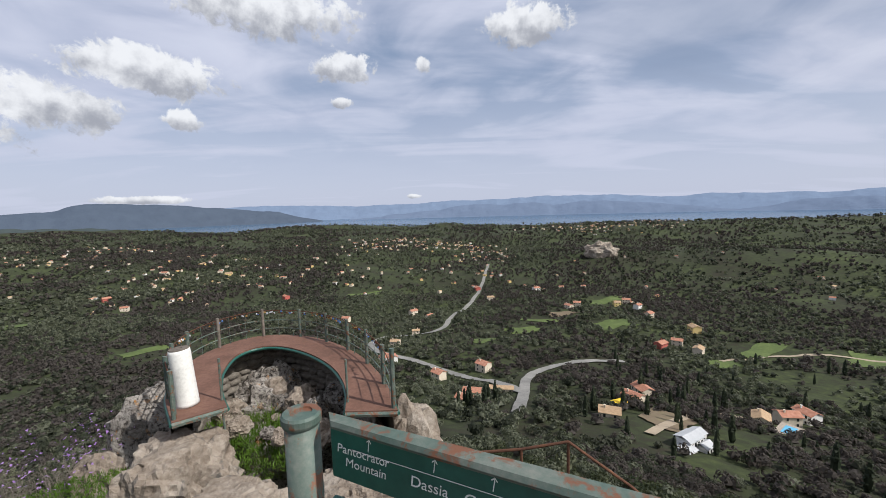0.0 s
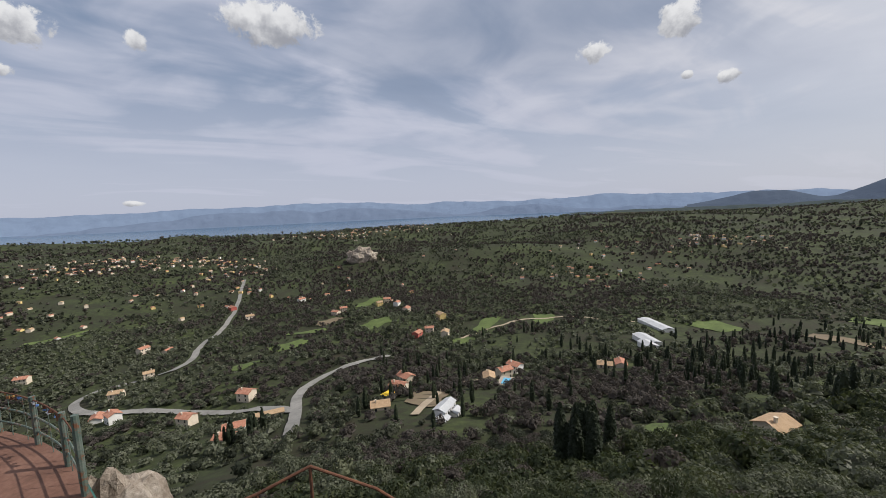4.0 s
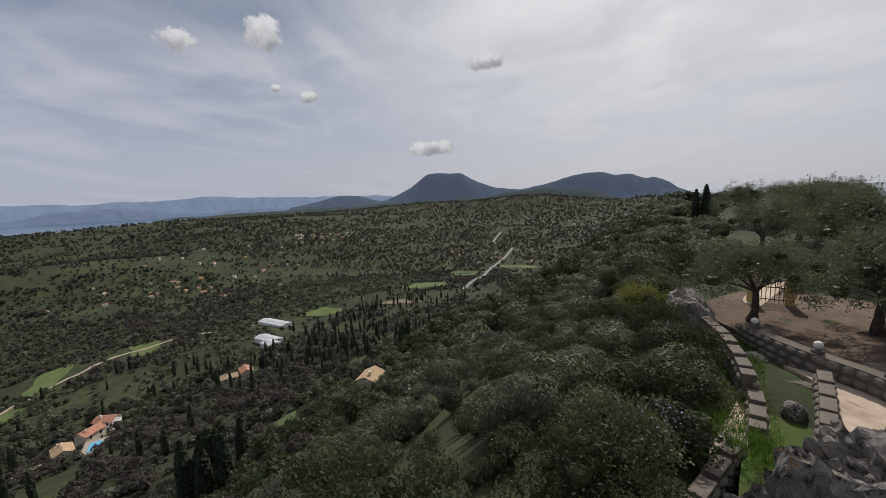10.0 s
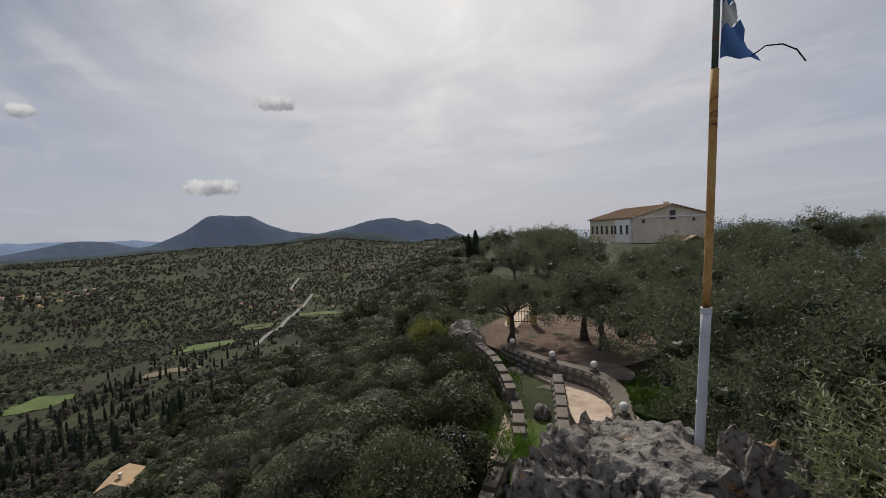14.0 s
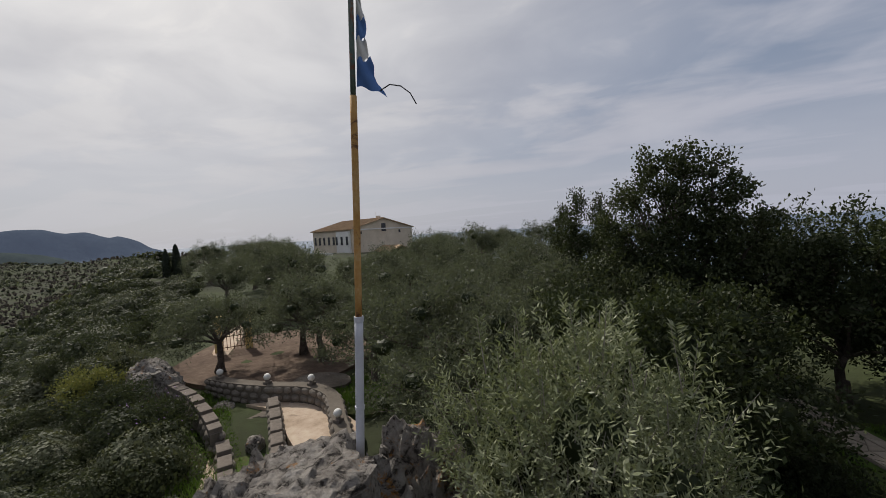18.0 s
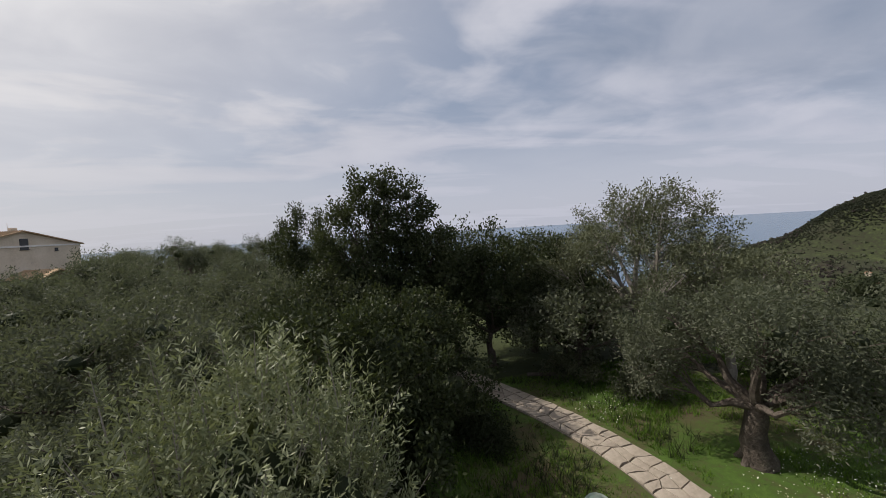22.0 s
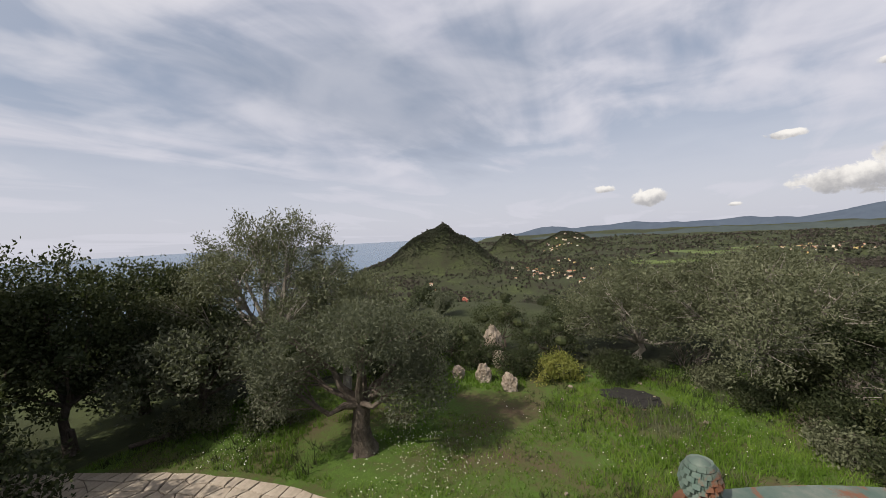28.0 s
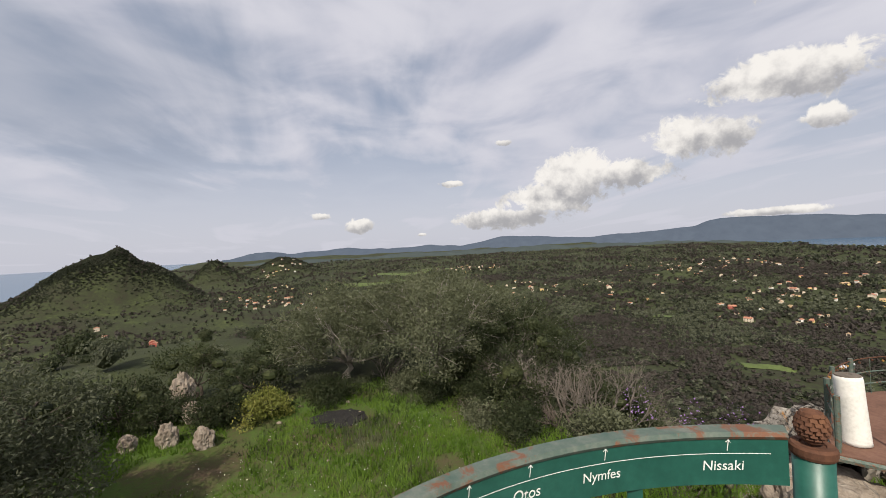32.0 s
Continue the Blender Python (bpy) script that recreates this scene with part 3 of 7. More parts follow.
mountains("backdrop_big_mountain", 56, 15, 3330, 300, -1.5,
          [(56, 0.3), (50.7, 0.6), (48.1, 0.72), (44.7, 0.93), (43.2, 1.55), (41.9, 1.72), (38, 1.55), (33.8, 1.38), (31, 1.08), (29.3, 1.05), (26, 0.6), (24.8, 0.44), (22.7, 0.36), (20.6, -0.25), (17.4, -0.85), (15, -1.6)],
          "near_blue", "long dark haze-blue mountain with cloud on its top", 0.14, 21)
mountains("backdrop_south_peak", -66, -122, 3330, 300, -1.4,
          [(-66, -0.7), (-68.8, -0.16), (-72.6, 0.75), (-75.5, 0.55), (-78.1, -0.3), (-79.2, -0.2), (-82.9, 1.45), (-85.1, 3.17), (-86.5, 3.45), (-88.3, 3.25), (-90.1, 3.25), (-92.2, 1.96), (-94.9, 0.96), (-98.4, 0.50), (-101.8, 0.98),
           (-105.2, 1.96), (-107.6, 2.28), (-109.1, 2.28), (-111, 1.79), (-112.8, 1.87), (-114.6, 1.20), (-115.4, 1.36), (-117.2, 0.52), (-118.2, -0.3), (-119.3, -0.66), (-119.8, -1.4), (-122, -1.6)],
          "near_blue", "haze-blue flat-topped mountain and a long cape", 0.10, 31)
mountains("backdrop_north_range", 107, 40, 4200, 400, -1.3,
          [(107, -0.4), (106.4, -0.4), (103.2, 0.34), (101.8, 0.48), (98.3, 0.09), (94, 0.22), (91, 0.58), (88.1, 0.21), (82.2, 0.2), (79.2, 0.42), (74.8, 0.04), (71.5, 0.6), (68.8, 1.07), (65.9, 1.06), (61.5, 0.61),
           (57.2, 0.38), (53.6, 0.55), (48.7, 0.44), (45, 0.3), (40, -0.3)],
          "near_blue", "long low range of haze-blue hills", 0.14, 41)
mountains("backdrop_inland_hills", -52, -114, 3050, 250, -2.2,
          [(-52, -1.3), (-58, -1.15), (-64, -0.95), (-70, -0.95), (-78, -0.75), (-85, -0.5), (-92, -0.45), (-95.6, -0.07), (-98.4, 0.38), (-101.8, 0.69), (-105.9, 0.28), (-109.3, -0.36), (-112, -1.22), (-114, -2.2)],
          "mid_hill", "wooded haze-tinted hills inland", 0.16, 51)
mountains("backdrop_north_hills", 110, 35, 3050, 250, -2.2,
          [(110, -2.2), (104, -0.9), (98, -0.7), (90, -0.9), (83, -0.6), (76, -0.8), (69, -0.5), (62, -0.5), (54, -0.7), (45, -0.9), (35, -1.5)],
          "mid_hill", "low wooded haze-tinted hills behind the plain", 0.25, 61)

# ---- roads, fields and houses in the valley ----
ROADS = [
    [(118, 1014), (80, 800), (38, 592), (6, 528), (2, 457), (-14, 426), (-57, 443), (-83, 422), (-74, 376), (-45, 340), (-20, 312), (4, 289), (27, 259), (39, 237), (45, 220)],
    [(45, 220), (54, 259), (73, 282), (100, 306), (121, 312), (150, 318)],
    [(45, 220), (32, 171)],
    [(583, 2), (752, -40), (884, -83), (1076, -137)],
    [(1180, -90), (1212, -97), (1400, -137)],
]
TRACKS = [[(79, 146), (108, 175), (136, 192), (152, 186)], [(240, 330), (300, 350), (380, 330), (420, 240)], [(110, 62), (105, 48), (93, 32)]]
FIELDS = [  # centre, length, width, turn, material
    (239, 323, 34, 24, 20, "field_green"), (477, 180, 70, 40, 70, "field_green"), (304, 363, 90, 26, 35, "field_green"), (360, 323, 80, 30, 40, "field_green"), (200, 454, 60, 40, 10, "field_green"),
    (113, 59, 26, 14, 40, "field_green"), (234, 63, 24, 12, 60, "field_green"), (63, 48, 26, 14, 30, "field_green"), (120, 480, 60, 22, 0, "field_green"),
    (160, 520, 50, 26, 20, "field_brown"), (90, 430, 46, 26, 15, "field_green"), (40, 380, 36, 22, 40, "field_green"), (-150, 720, 90, 40, 0, "field_green"), (250, 600, 80, 30, 20, "field_green"),
    (100, 170, 34, 22, 50, "field_brown"), (500, 90, 60, 34, 80, "field_brown"), (640, 60, 90, 40, 80, "field_green"), (760, 0, 80, 40, 80, "field_green"), (820, -110, 90, 40, 80, "field_green"),
    (-1492, 87, 260, 90, 80, "field_green"), (-1910, 358, 420, 160, 75, "field_green"), (-1738, 174, 300, 120, 80, "field_green"), (-620, 560, 70, 40, 50, "field_green"), (-330, 420, 50, 30, 50, "field_green")]
HOUSES = [  # x, y, length, depth, storeys, wall, roof
    (-46, 323, 11, 9, 2, "white", "tile"), (-6, 272, 11, 9, 2, "cream", "tile"), (9, 204, 10, 8, 1, "cream", "tile"), (15, 227, 13, 9, 1, "white", "tile"), (28, 287, 12, 10, 2, "cream", "tile"),
    (-51, 384, 11, 9, 2, "cream", "old"), (-34, 436, 10, 8, 2, "cream", "old"), (-56, 337, 12, 9, 1, "white", "tile"), (33, 230, 18, 6, 1, "cream", "old"), (179, 553, 14, 10, 2, "cream", "tile"),
    (197, 571, 13, 10, 2, "cream", "tile"), (169, 708, 15, 11, 2, "white", "tile"), (280, 428, 15, 12, 2, "yellow", "old"), (236, 354, 12, 10, 2, "cream", "old"), (115, 221, 13, 10, 1, "cream", "tile"),
    (64, 743, 16, 11, 2, "red", "tile"), (77, 643, 14, 10, 2, "cream", "old"), (-46, 557, 14, 10, 2, "cream", "tile"), (-22, 536, 13, 9, 1, "cream", "tile"), (-137, 529, 13, 10, 2, "cream", "tile"),
    (-287, 697, 14, 11, 2, "red", "tile"), (208, 367, 13, 10, 2, "red", "tile"), (231, 379, 12, 9, 2, "cream", "tile"), (-517, 931, 20, 14, 2, "yellow", "old"), (-547, 948, 18, 12, 2, "cream", "tile"),
    (-526, 631, 14, 11, 2, "cream", "tile"), (-640, 890, 16, 12, 2, "cream", "tile"), (275, 581, 14, 11, 2, "cream", "tile"), (280, 556, 14, 10, 2, "white", "tile"), (269, 504, 14, 11, 2, "cream", "tile"),
    (257, 572, 12, 10, 2, "yellow", "old"), (74, 171, 11, 9, 1, "cream", "old"), (158, 188, 12, 9, 1, "cream", "old"), (176, 193, 12, 9, 2, "cream", "tile"), (190, 197, 12, 9, 2, "white", "tile"),
    (101, 204, 12, 10, 1, "cream", "tile"), (245, 150, 13, 9, 1, "cream", "tile"), (112, 30, 9, 7, 1, "cream", "old"), (237, 157, 12, 9, 1, "cream", "old"),
    (-1045, 485, 22, 14, 2, "cream", "tile"), (-884, 624, 16, 12, 2, "cream", "tile"), (-615, 700, 16, 12, 2, "red", "tile"), (-640, 1030, 18, 13, 2, "yellow", "old"), (-968, -545, 16, 12, 2, "cream", "tile"),
    (-838, -384, 15, 12, 2, "red", "tile"), (-815, -370, 15, 12, 2, "red", "tile"), (-1206, -287, 18, 13, 2, "cream", "tile"), (-1297, -219, 18, 13, 2, "cream", "tile"), (-905, -500, 16, 12, 2, "cream", "tile")]
CLEARINGS = [(x, y, 0.34 * max(l, w)) for x, y, l, w, *_ in FIELDS] + [(x, y, 8.0) for x, y, *_ in HOUSES] + [
    (88, 136, 12), (420, 217, 26), (336, 181, 22), (88, 192, 6), (165, 175, 10), (-14, 3, 6), (60, 45, 8)]


def draped(name, xs, ys, lift, material, label, category, parent=None):
    """A strip or patch that follows the ground; xs, ys are 2D arrays."""
    zs = land(xs, ys) + lift
    n, k = xs.shape
    ii, jj = np.meshgrid(np.arange(n - 1), np.arange(k - 1), indexing="ij")
    q = np.stack([ii * k + jj, ii * k + jj + 1, (ii + 1) * k + jj + 1, (ii + 1) * k + jj], -1).reshape(-1, 4)
    me = raw_mesh(name, np.stack([xs, ys, zs], -1).reshape(-1, 3), q, material, True)
    if me.polygons[0].normal.z < 0:
        me.flip_normals()
    return tagged(new(name, me), label, category, kind="structure")


def smooth_line(pts, step):
    """Points along a rounded polyline."""
    p = np.array(pts, float)
    for _ in range(3):
        a, b = p[:-1] * 0.75 + p[1:] * 0.25, p[:-1] * 0.25 + p[1:] * 0.75
        p = np.concatenate([p[:1], np.stack([a, b], 1).reshape(-1, 2), p[-1:]])
    s = np.concatenate([[0], np.cumsum(np.hypot(*np.diff(p, axis=0).T))])
    t = np.linspace(0, s[-1], max(3, int(s[-1] / step)))
    return np.stack([np.interp(t, s, p[:, 0]), np.interp(t, s, p[:, 1])], 1)


def strip(name, pts, width, step, lift, material, label, category):
    p = smooth_line(pts, step)
    d = np.gradient(p, axis=0)
    n = np.stack([-d[:, 1], d[:, 0]], 1) / (np.hypot(*d.T)[:, None] + 1e-9)
    off = np.linspace(-0.5, 0.5, 4) * width
    return draped(name, p[:, :1] + n[:, :1] * off, p[:, 1:] + n[:, 1:] * off, lift, material, label, category)


for pts in ROADS:
    strip("road", pts, 6.5, 5.0, 0.9, "asphalt", "pale grey asphalt country road", "road")
for pts in TRACKS:
    strip("track", pts, 4.0, 5.0, 0.7, "dirt_road", "pale dirt track between trees", "track")
for x, y, l, w, turn, mt in FIELDS:
    u, v = np.meshgrid(np.linspace(-0.5, 0.5, 9) * l, np.linspace(-0.5, 0.5, 7) * w)
    wob = 0.85 + 0.45 * fractal(u + x, v + y, max(l, w) * 0.35, 77, 3)
    c, s = math.cos(radians(turn)), math.sin(radians(turn))
    draped("field", x + (u * c - v * s) * wob, y + (u * s + v * c) * wob, 0.6, mt,
           "bright green meadow among the woods" if mt == "field_green" else "bare brown field among the woods", "field")

WALLS = {"white": "plaster_white", "cream": "plaster_cream", "yellow": "plaster_yellow", "red": "plaster_red"}
ROOFS = {"tile": "roof_tile", "old": "roof_old"}
WORDS = {"white": "white", "cream": "cream", "yellow": "yellow", "red": "dark red"}


def gable_roof(bm, l, d, z, rise, over=0.5, thick=0.18):
    a, b = l / 2 + over, d / 2 + over
    drop = rise * over / (d / 2)
    for lift in (0.0,):
        v = [bm.verts.new(c) for c in ((-a, -b, z - drop), (a, -b, z - drop), (a, 0, z + rise), (-a, 0, z + rise), (-a, b, z - drop), (a, b, z - drop))]
        t = [bm.verts.new(q.co + Vector((0, 0, thick))) for q in v]
        for f in ((0, 1, 2, 3), (3, 2, 5, 4)):
            bm.faces.new([v[i] for i in f][::-1]), bm.faces.new([t[i] for i in f])
        for i, j in ((0, 1), (1, 2), (2, 5), (5, 4), (4, 3), (3, 0)):
            bm.faces.new((v[i], v[j], t[j], t[i]))


PANES = {}


def pane_mesh(w, h):
    if (w, h) not in PANES:
        bm = bmesh.new()
        box(bm, (0, 0, 0), (w, 0.16, h))
        box(bm, (0, -0.05, -h / 2 - 0.05), (w + 0.2, 0.25, 0.1))
        me = bpy.data.meshes.new("window")
        bm.to_mesh(me)
        bm.free()
        me.materials.append(MATS["window_dark"])
        PANES[(w, h)] = me
    return PANES[(w, h)]


def house(x, y, l, d, storeys, wall, roof, turn, name="house"):
    h = 2.9 * storeys
    z = land_at(x, y)
    ob = thing(name, (x, y, z), f"{WORDS[wall]} {'two' if storeys == 2 else 'one'}-storey house with a {'red tiled' if roof == 'tile' else 'weathered tan tiled'} roof", "house", "houses in the valley", turn=turn)
    bm = bmesh.new()
    box(bm, (0, 0, h / 2 - 1.5), (l, d, h + 3))
    rise = d * 0.22
    v = [bm.verts.new(c) for c in ((-l / 2, -d / 2, h), (-l / 2, d / 2, h), (-l / 2, 0, h + rise), (l / 2, -d / 2, h), (l / 2, d / 2, h), (l / 2, 0, h + rise))]
    bm.faces.new((v[0], v[1], v[2])), bm.faces.new((v[3], v[5], v[4]))
    part("wall", bm, WALLS[wall], ob)
    bm = bmesh.new()
    gable_roof(bm, l, d, h, rise)
    rf = part("roof", bm, ROOFS[roof], ob)
    bm = bmesh.new()
    box(bm, (l * 0.25, d * 0.15, h + rise + 0.2), (0.7, 0.6, 1.6), bevel=0.05)
    box(bm, (l * 0.25, d * 0.15, h + rise + 1.0), (0.9, 0.8, 0.15))
    part("chimney", bm, WALLS[wall], rf)
    n = max(2, int(l / 3.4))
    for side in (-1, 1):
        for s in range(storeys):
            for i in range(n):
                w = new("window", pane_mesh(1.0, 1.3))
                w.parent = ob
                w.location, w.rotation_euler = (-l / 2 + l * (i + 0.5) / n, side * (d / 2 + 0.01), 1.6 + 2.9 * s), (0, 0, 0 if side < 0 else math.pi)
    bm = bmesh.new()
    box(bm, (l / 2 + 0.02, 0, 1.0), (0.14, 1.0, 2.1), bevel=0.02)
    box(bm, (l / 2 + 0.10, 0.35, 1.0), (0.08, 0.1, 0.1))
    part("door", bm, "bark", ob)
    return ob


hr = random.Random(5)
for x, y, l, d, st, wl, rf in HOUSES:
    house(x, y, l * 0.8, d * 0.8, st, wl, rf, hr.uniform(0, 180))

# a large white villa under a hill road, with terraces
z = land_at(88, 136)
VILLA_BLOCKS = [((0.0, 0.0, 4.6), (8.0, 6.0)), ((-6.0, -2.0, 2.8), (6.0, 5.5)), ((6.5, 1.5, 3.2), (6.5, 5.0)), ((3.0, -4.0, 2.4), (5.0, 4.0))]
villa = thing("villa", (88, 136, z), "large white villa with grey roofs and terraces", "house", turn=28)
bm = bmesh.new()
for c, d in VILLA_BLOCKS:
    box(bm, (c[0], c[1], c[2] / 2 - 1.0), (*d, c[2] + 2.0), bevel=0.05)
part("wall", bm, "plaster_white", villa)
for (cx, cy, h), (l, d) in VILLA_BLOCKS:
    bm = bmesh.new()
    gable_roof(bm, l, d, h, 1.1, 0.4, 0.14)
    bmesh.ops.translate(bm, verts=bm.verts[:], vec=(cx, cy, 0))
    part("roof", bm, "roof_grey", villa)
for i in range(3):
    bm = bmesh.new()
    box(bm, (-9.5 - 3.4 * i, -4.0 - 1.1 * i, -0.7 - 0.5 * i), (4.2, 5.0, 1.2), bevel=0.1)
    part("terrace", bm, "plaster_white", villa)
for (cx, cy, h), (l, d) in VILLA_BLOCKS:
    for i in range(int(l / 2)):
        for side_ in (-1, 1):
            w = new("window", pane_mesh(1.0, 1.5))
            w.parent, w.location, w.rotation_euler = villa, (cx - l / 2 + 1 + 2 * i, cy + side_ * (d / 2 + 0.02), h - 1.6), (0, 0, 0 if side_ < 0 else math.pi)
z = land_at(165, 175)
pool = thing("swimming_pool", (158, 172, land_at(158, 172) + 0.5), "small blue swimming pool with a pale paved edge", "pool", turn=35)
bm = bmesh.new()
box(bm, (0, 0, 0), (13, 9, 1.6), bevel=0.1)
part("edge", bm, "flagstone", pool)
bm = bmesh.new()
box(bm, (0, 0, 0.06), (8.5, 4.5, 1.6), bevel=0.05)
part("water_surface", bm, "pool_water", pool)
tarp = thing("tarpaulin", (88, 192, land_at(88, 192) + 1.2), "bright yellow tarpaulin over a low frame", "cover", turn=20)
bm = bmesh.new()
gable_roof(bm, 7, 5, 0.4, 1.0, 0.2, 0.06)
for sx in (-1, 1):
    for sy in (-1, 1):
        tube(bm, [(sx * 3, sy * 2, -2), (sx * 3, sy * 2, 0.5)], 0.06, 6)
part("sheet", bm, "tarpaulin", tarp)
for x, y, l, d, turn in ((420, 217, 42, 14, 62), (336, 181, 26, 12, 60), (322, 172, 16, 10, 60)):
    hall = thing("farm_hall", (x, y, land_at(x, y)), "long low white hall with a pale metal roof", "hall", "halls on the valley floor", turn=turn)
    bm = bmesh.new()
    box(bm, (0, 0, 1.0), (l, d, 6.0))
    part("wall", bm, "plaster_white", hall)
    bm = bmesh.new()
    gable_roof(bm, l, d, 4.0, 1.4, 0.4, 0.15)
    part("roof", bm, "roof_grey", hall)
    for i in range(int(l / 5)):
        w = new("window", pane_mesh(2.0, 1.3))
        w.parent, w.location = hall, (-l / 2 + 2.5 + 5 * i, -d / 2 - 0.02, 2.4)

# far villages: small blocks under tiled roofs, scattered round the centres
VILLAGES = [(-180, 1518, 120, 26), (-47, 1416, 120, 26), (71, 1355, 90, 18), (-253, 1325, 140, 22), (171, 1233, 80, 12), (124, 1130, 70, 12), (800, 1850, 260, 60), (620, 1820, 160, 26),
            (-1130, 1150, 220, 26), (-1200, 1440, 200, 22), (-940, 1010, 120, 12), (700, 520, 90, 10), (900, 560, 260, 24), (1290, 480, 130, 26), (1500, -330, 120, 12), (1030, -90, 120, 14),
            (-1290, -330, 90, 6), (-1330, -250, 160, 9), (-1180, -250, 160, 9), (-1690, 520, 160, 26), (-1980, -380, 120, 16), (-1045, 484, 120, 14), (-900, 640, 200, 18), (-640, 1030, 220, 20), (-560, 830, 240, 18),
            (-400, 900, 260, 18), (-150, 900, 220, 14), (200, 850, 200, 14)]
vr = np.random.default_rng(8)
hv, hf, hm, off = [], [], [], 0
for cx, cy, sp, n in VILLAGES:
    for _ in range(int(n * 1.6)):
        x, y = cx + vr.normal(0, sp * 0.6), cy + vr.normal(0, sp * 0.5)
        l, d, h, a = vr.uniform(9, 16), vr.uniform(7, 10), vr.choice([3.5, 6.2]), vr.uniform(0, math.pi)
        far = math.hypot(x, y)
        k = 0.62 if far < 1300 else 0.7
        l, d, h = l * k, d * k, h * k
        z = land_at(x, y)
        loc = np.array([[-l, -d, -3], [l, -d, -3], [l, d, -3], [-l, d, -3], [-l, -d, 2 * h], [l, -d, 2 * h], [l, d, 2 * h], [-l, d, 2 * h],
                        [-l, 0, 2 * h + d * 0.5], [l, 0, 2 * h + d * 0.5], [-l * 1.06, -d * 1.12, 2 * h - 0.1], [l * 1.06, -d * 1.12, 2 * h - 0.1], [l * 1.06, 0, 2 * h + d * 0.56], [-l * 1.06, 0, 2 * h + d * 0.56],
                        [l * 1.06, d * 1.12, 2 * h - 0.1], [-l * 1.06, d * 1.12, 2 * h - 0.1]]) / 2
        c, s = math.cos(a), math.sin(a)
        hv.append(np.stack([loc[:, 0] * c - loc[:, 1] * s + x, loc[:, 0] * s + loc[:, 1] * c + y, loc[:, 2] + z], 1))
        f = np.array([[0, 1, 5, 4], [1, 2, 6, 5], [2, 3, 7, 6], [3, 0, 4, 7], [4, 7, 8, 8], [5, 9, 6, 6], [10, 11, 12, 13], [13, 12, 14, 15]])
        hf.append(f + off)
        wl = vr.choice([0, 0, 0, 1, 2])
        hm += [wl] * 6 + [vr.choice([3, 3, 4])] * 2
        off += 16
tri_f, tri_m = [], []
for q, mt in zip(np.concatenate(hf), hm):
    tri_f.append(q[:3])
    tri_m.append(mt)
    if q[3] != q[2]:
        tri_f.append(q[[0, 2, 3]])
        tri_m.append(mt)
tagged(new("far_villages", raw_mesh("far_villages", np.concatenate(hv), np.array(tri_f), ["plaster_cream", "plaster_white", "plaster_yellow", "roof_tile", "roof_old"], False, tri_m)),
       "scattered cream houses with red roofs across the far valley", "village", kind="stuff")
# pale quarry face on a wooded knoll
qx, qy = spot(-22.1, 1050)[:2]
bm = bmesh.new()
bmesh.ops.create_icosphere(bm, subdivisions=4, radius=1.0)
for v in bm.verts:
    v.co *= 1 + 0.35 * noise.fractal(v.co * 2.2, 1.0, 2.0, 4)
    v.co = Vector((v.co.x * 36, v.co.y * 18, v.co.z * 26))
qface = part("cliff", bm, "cliff_rock", None, smooth=False)
qface.matrix_world = pose(qx, qy, land_at(qx, qy) + 9, 0, 0, -22.1)
tagged(qface, "bare pale rock face on a wooded knoll", "cliff")


# ---- woods: leafy clumps, repeated with numpy ----
def unit_ball(rng, n):
    v = rng.normal(size=(n, 3))
    return v / np.linalg.norm(v, axis=1)[:, None]


def leaf_tris(rng, centres, normals, size, stretch=1.0):
    """One triangle per centre, roughly facing its normal."""
    n = len(centres)
    a = np.cross(normals, unit_ball(rng, n))
    a /= np.linalg.norm(a, axis=1)[:, None] + 1e-9
    b = np.cross(normals, a) + normals * rng.uniform(-0.7, 0.7, (n, 1))
    s = size * rng.uniform(0.6, 1.4, (n, 1))
    p0, p1, p2 = centres + a * s * stretch, centres - a * s * 0.5 * stretch + b * s * 0.8, centres - a * s * 0.5 * stretch - b * s * 0.8
    return np.stack([p0, p1, p2], 1).reshape(-1, 3)


def core(rng, sub, squash, lump):
    if sub == 0:
        v = np.array([(1, 0, 0), (0, 1, 0), (-1, 0, 0), (0, -1, 0), (0, 0, 1), (0, 0, -1)], float)
        f = np.array([(0, 1, 4), (1, 2, 4), (2, 3, 4), (3, 0, 4), (1, 0, 5), (2, 1, 5), (3, 2, 5), (0, 3, 5)])
        v *= 1 + lump * rng.uniform(-1, 1, (len(v), 1))
        return v * [1, 1, squash], f
    bm = bmesh.new()
    bmesh.ops.create_icosphere(bm, subdivisions=sub, radius=1.0)
    v = np.array([q.co[:] for q in bm.verts])
    f = np.array([[q.index for q in t.verts] for t in bm.faces])
    bm.free()
    v *= 1 + lump * rng.uniform(-1, 1, (len(v), 1))
    return v * [1, 1, squash], f


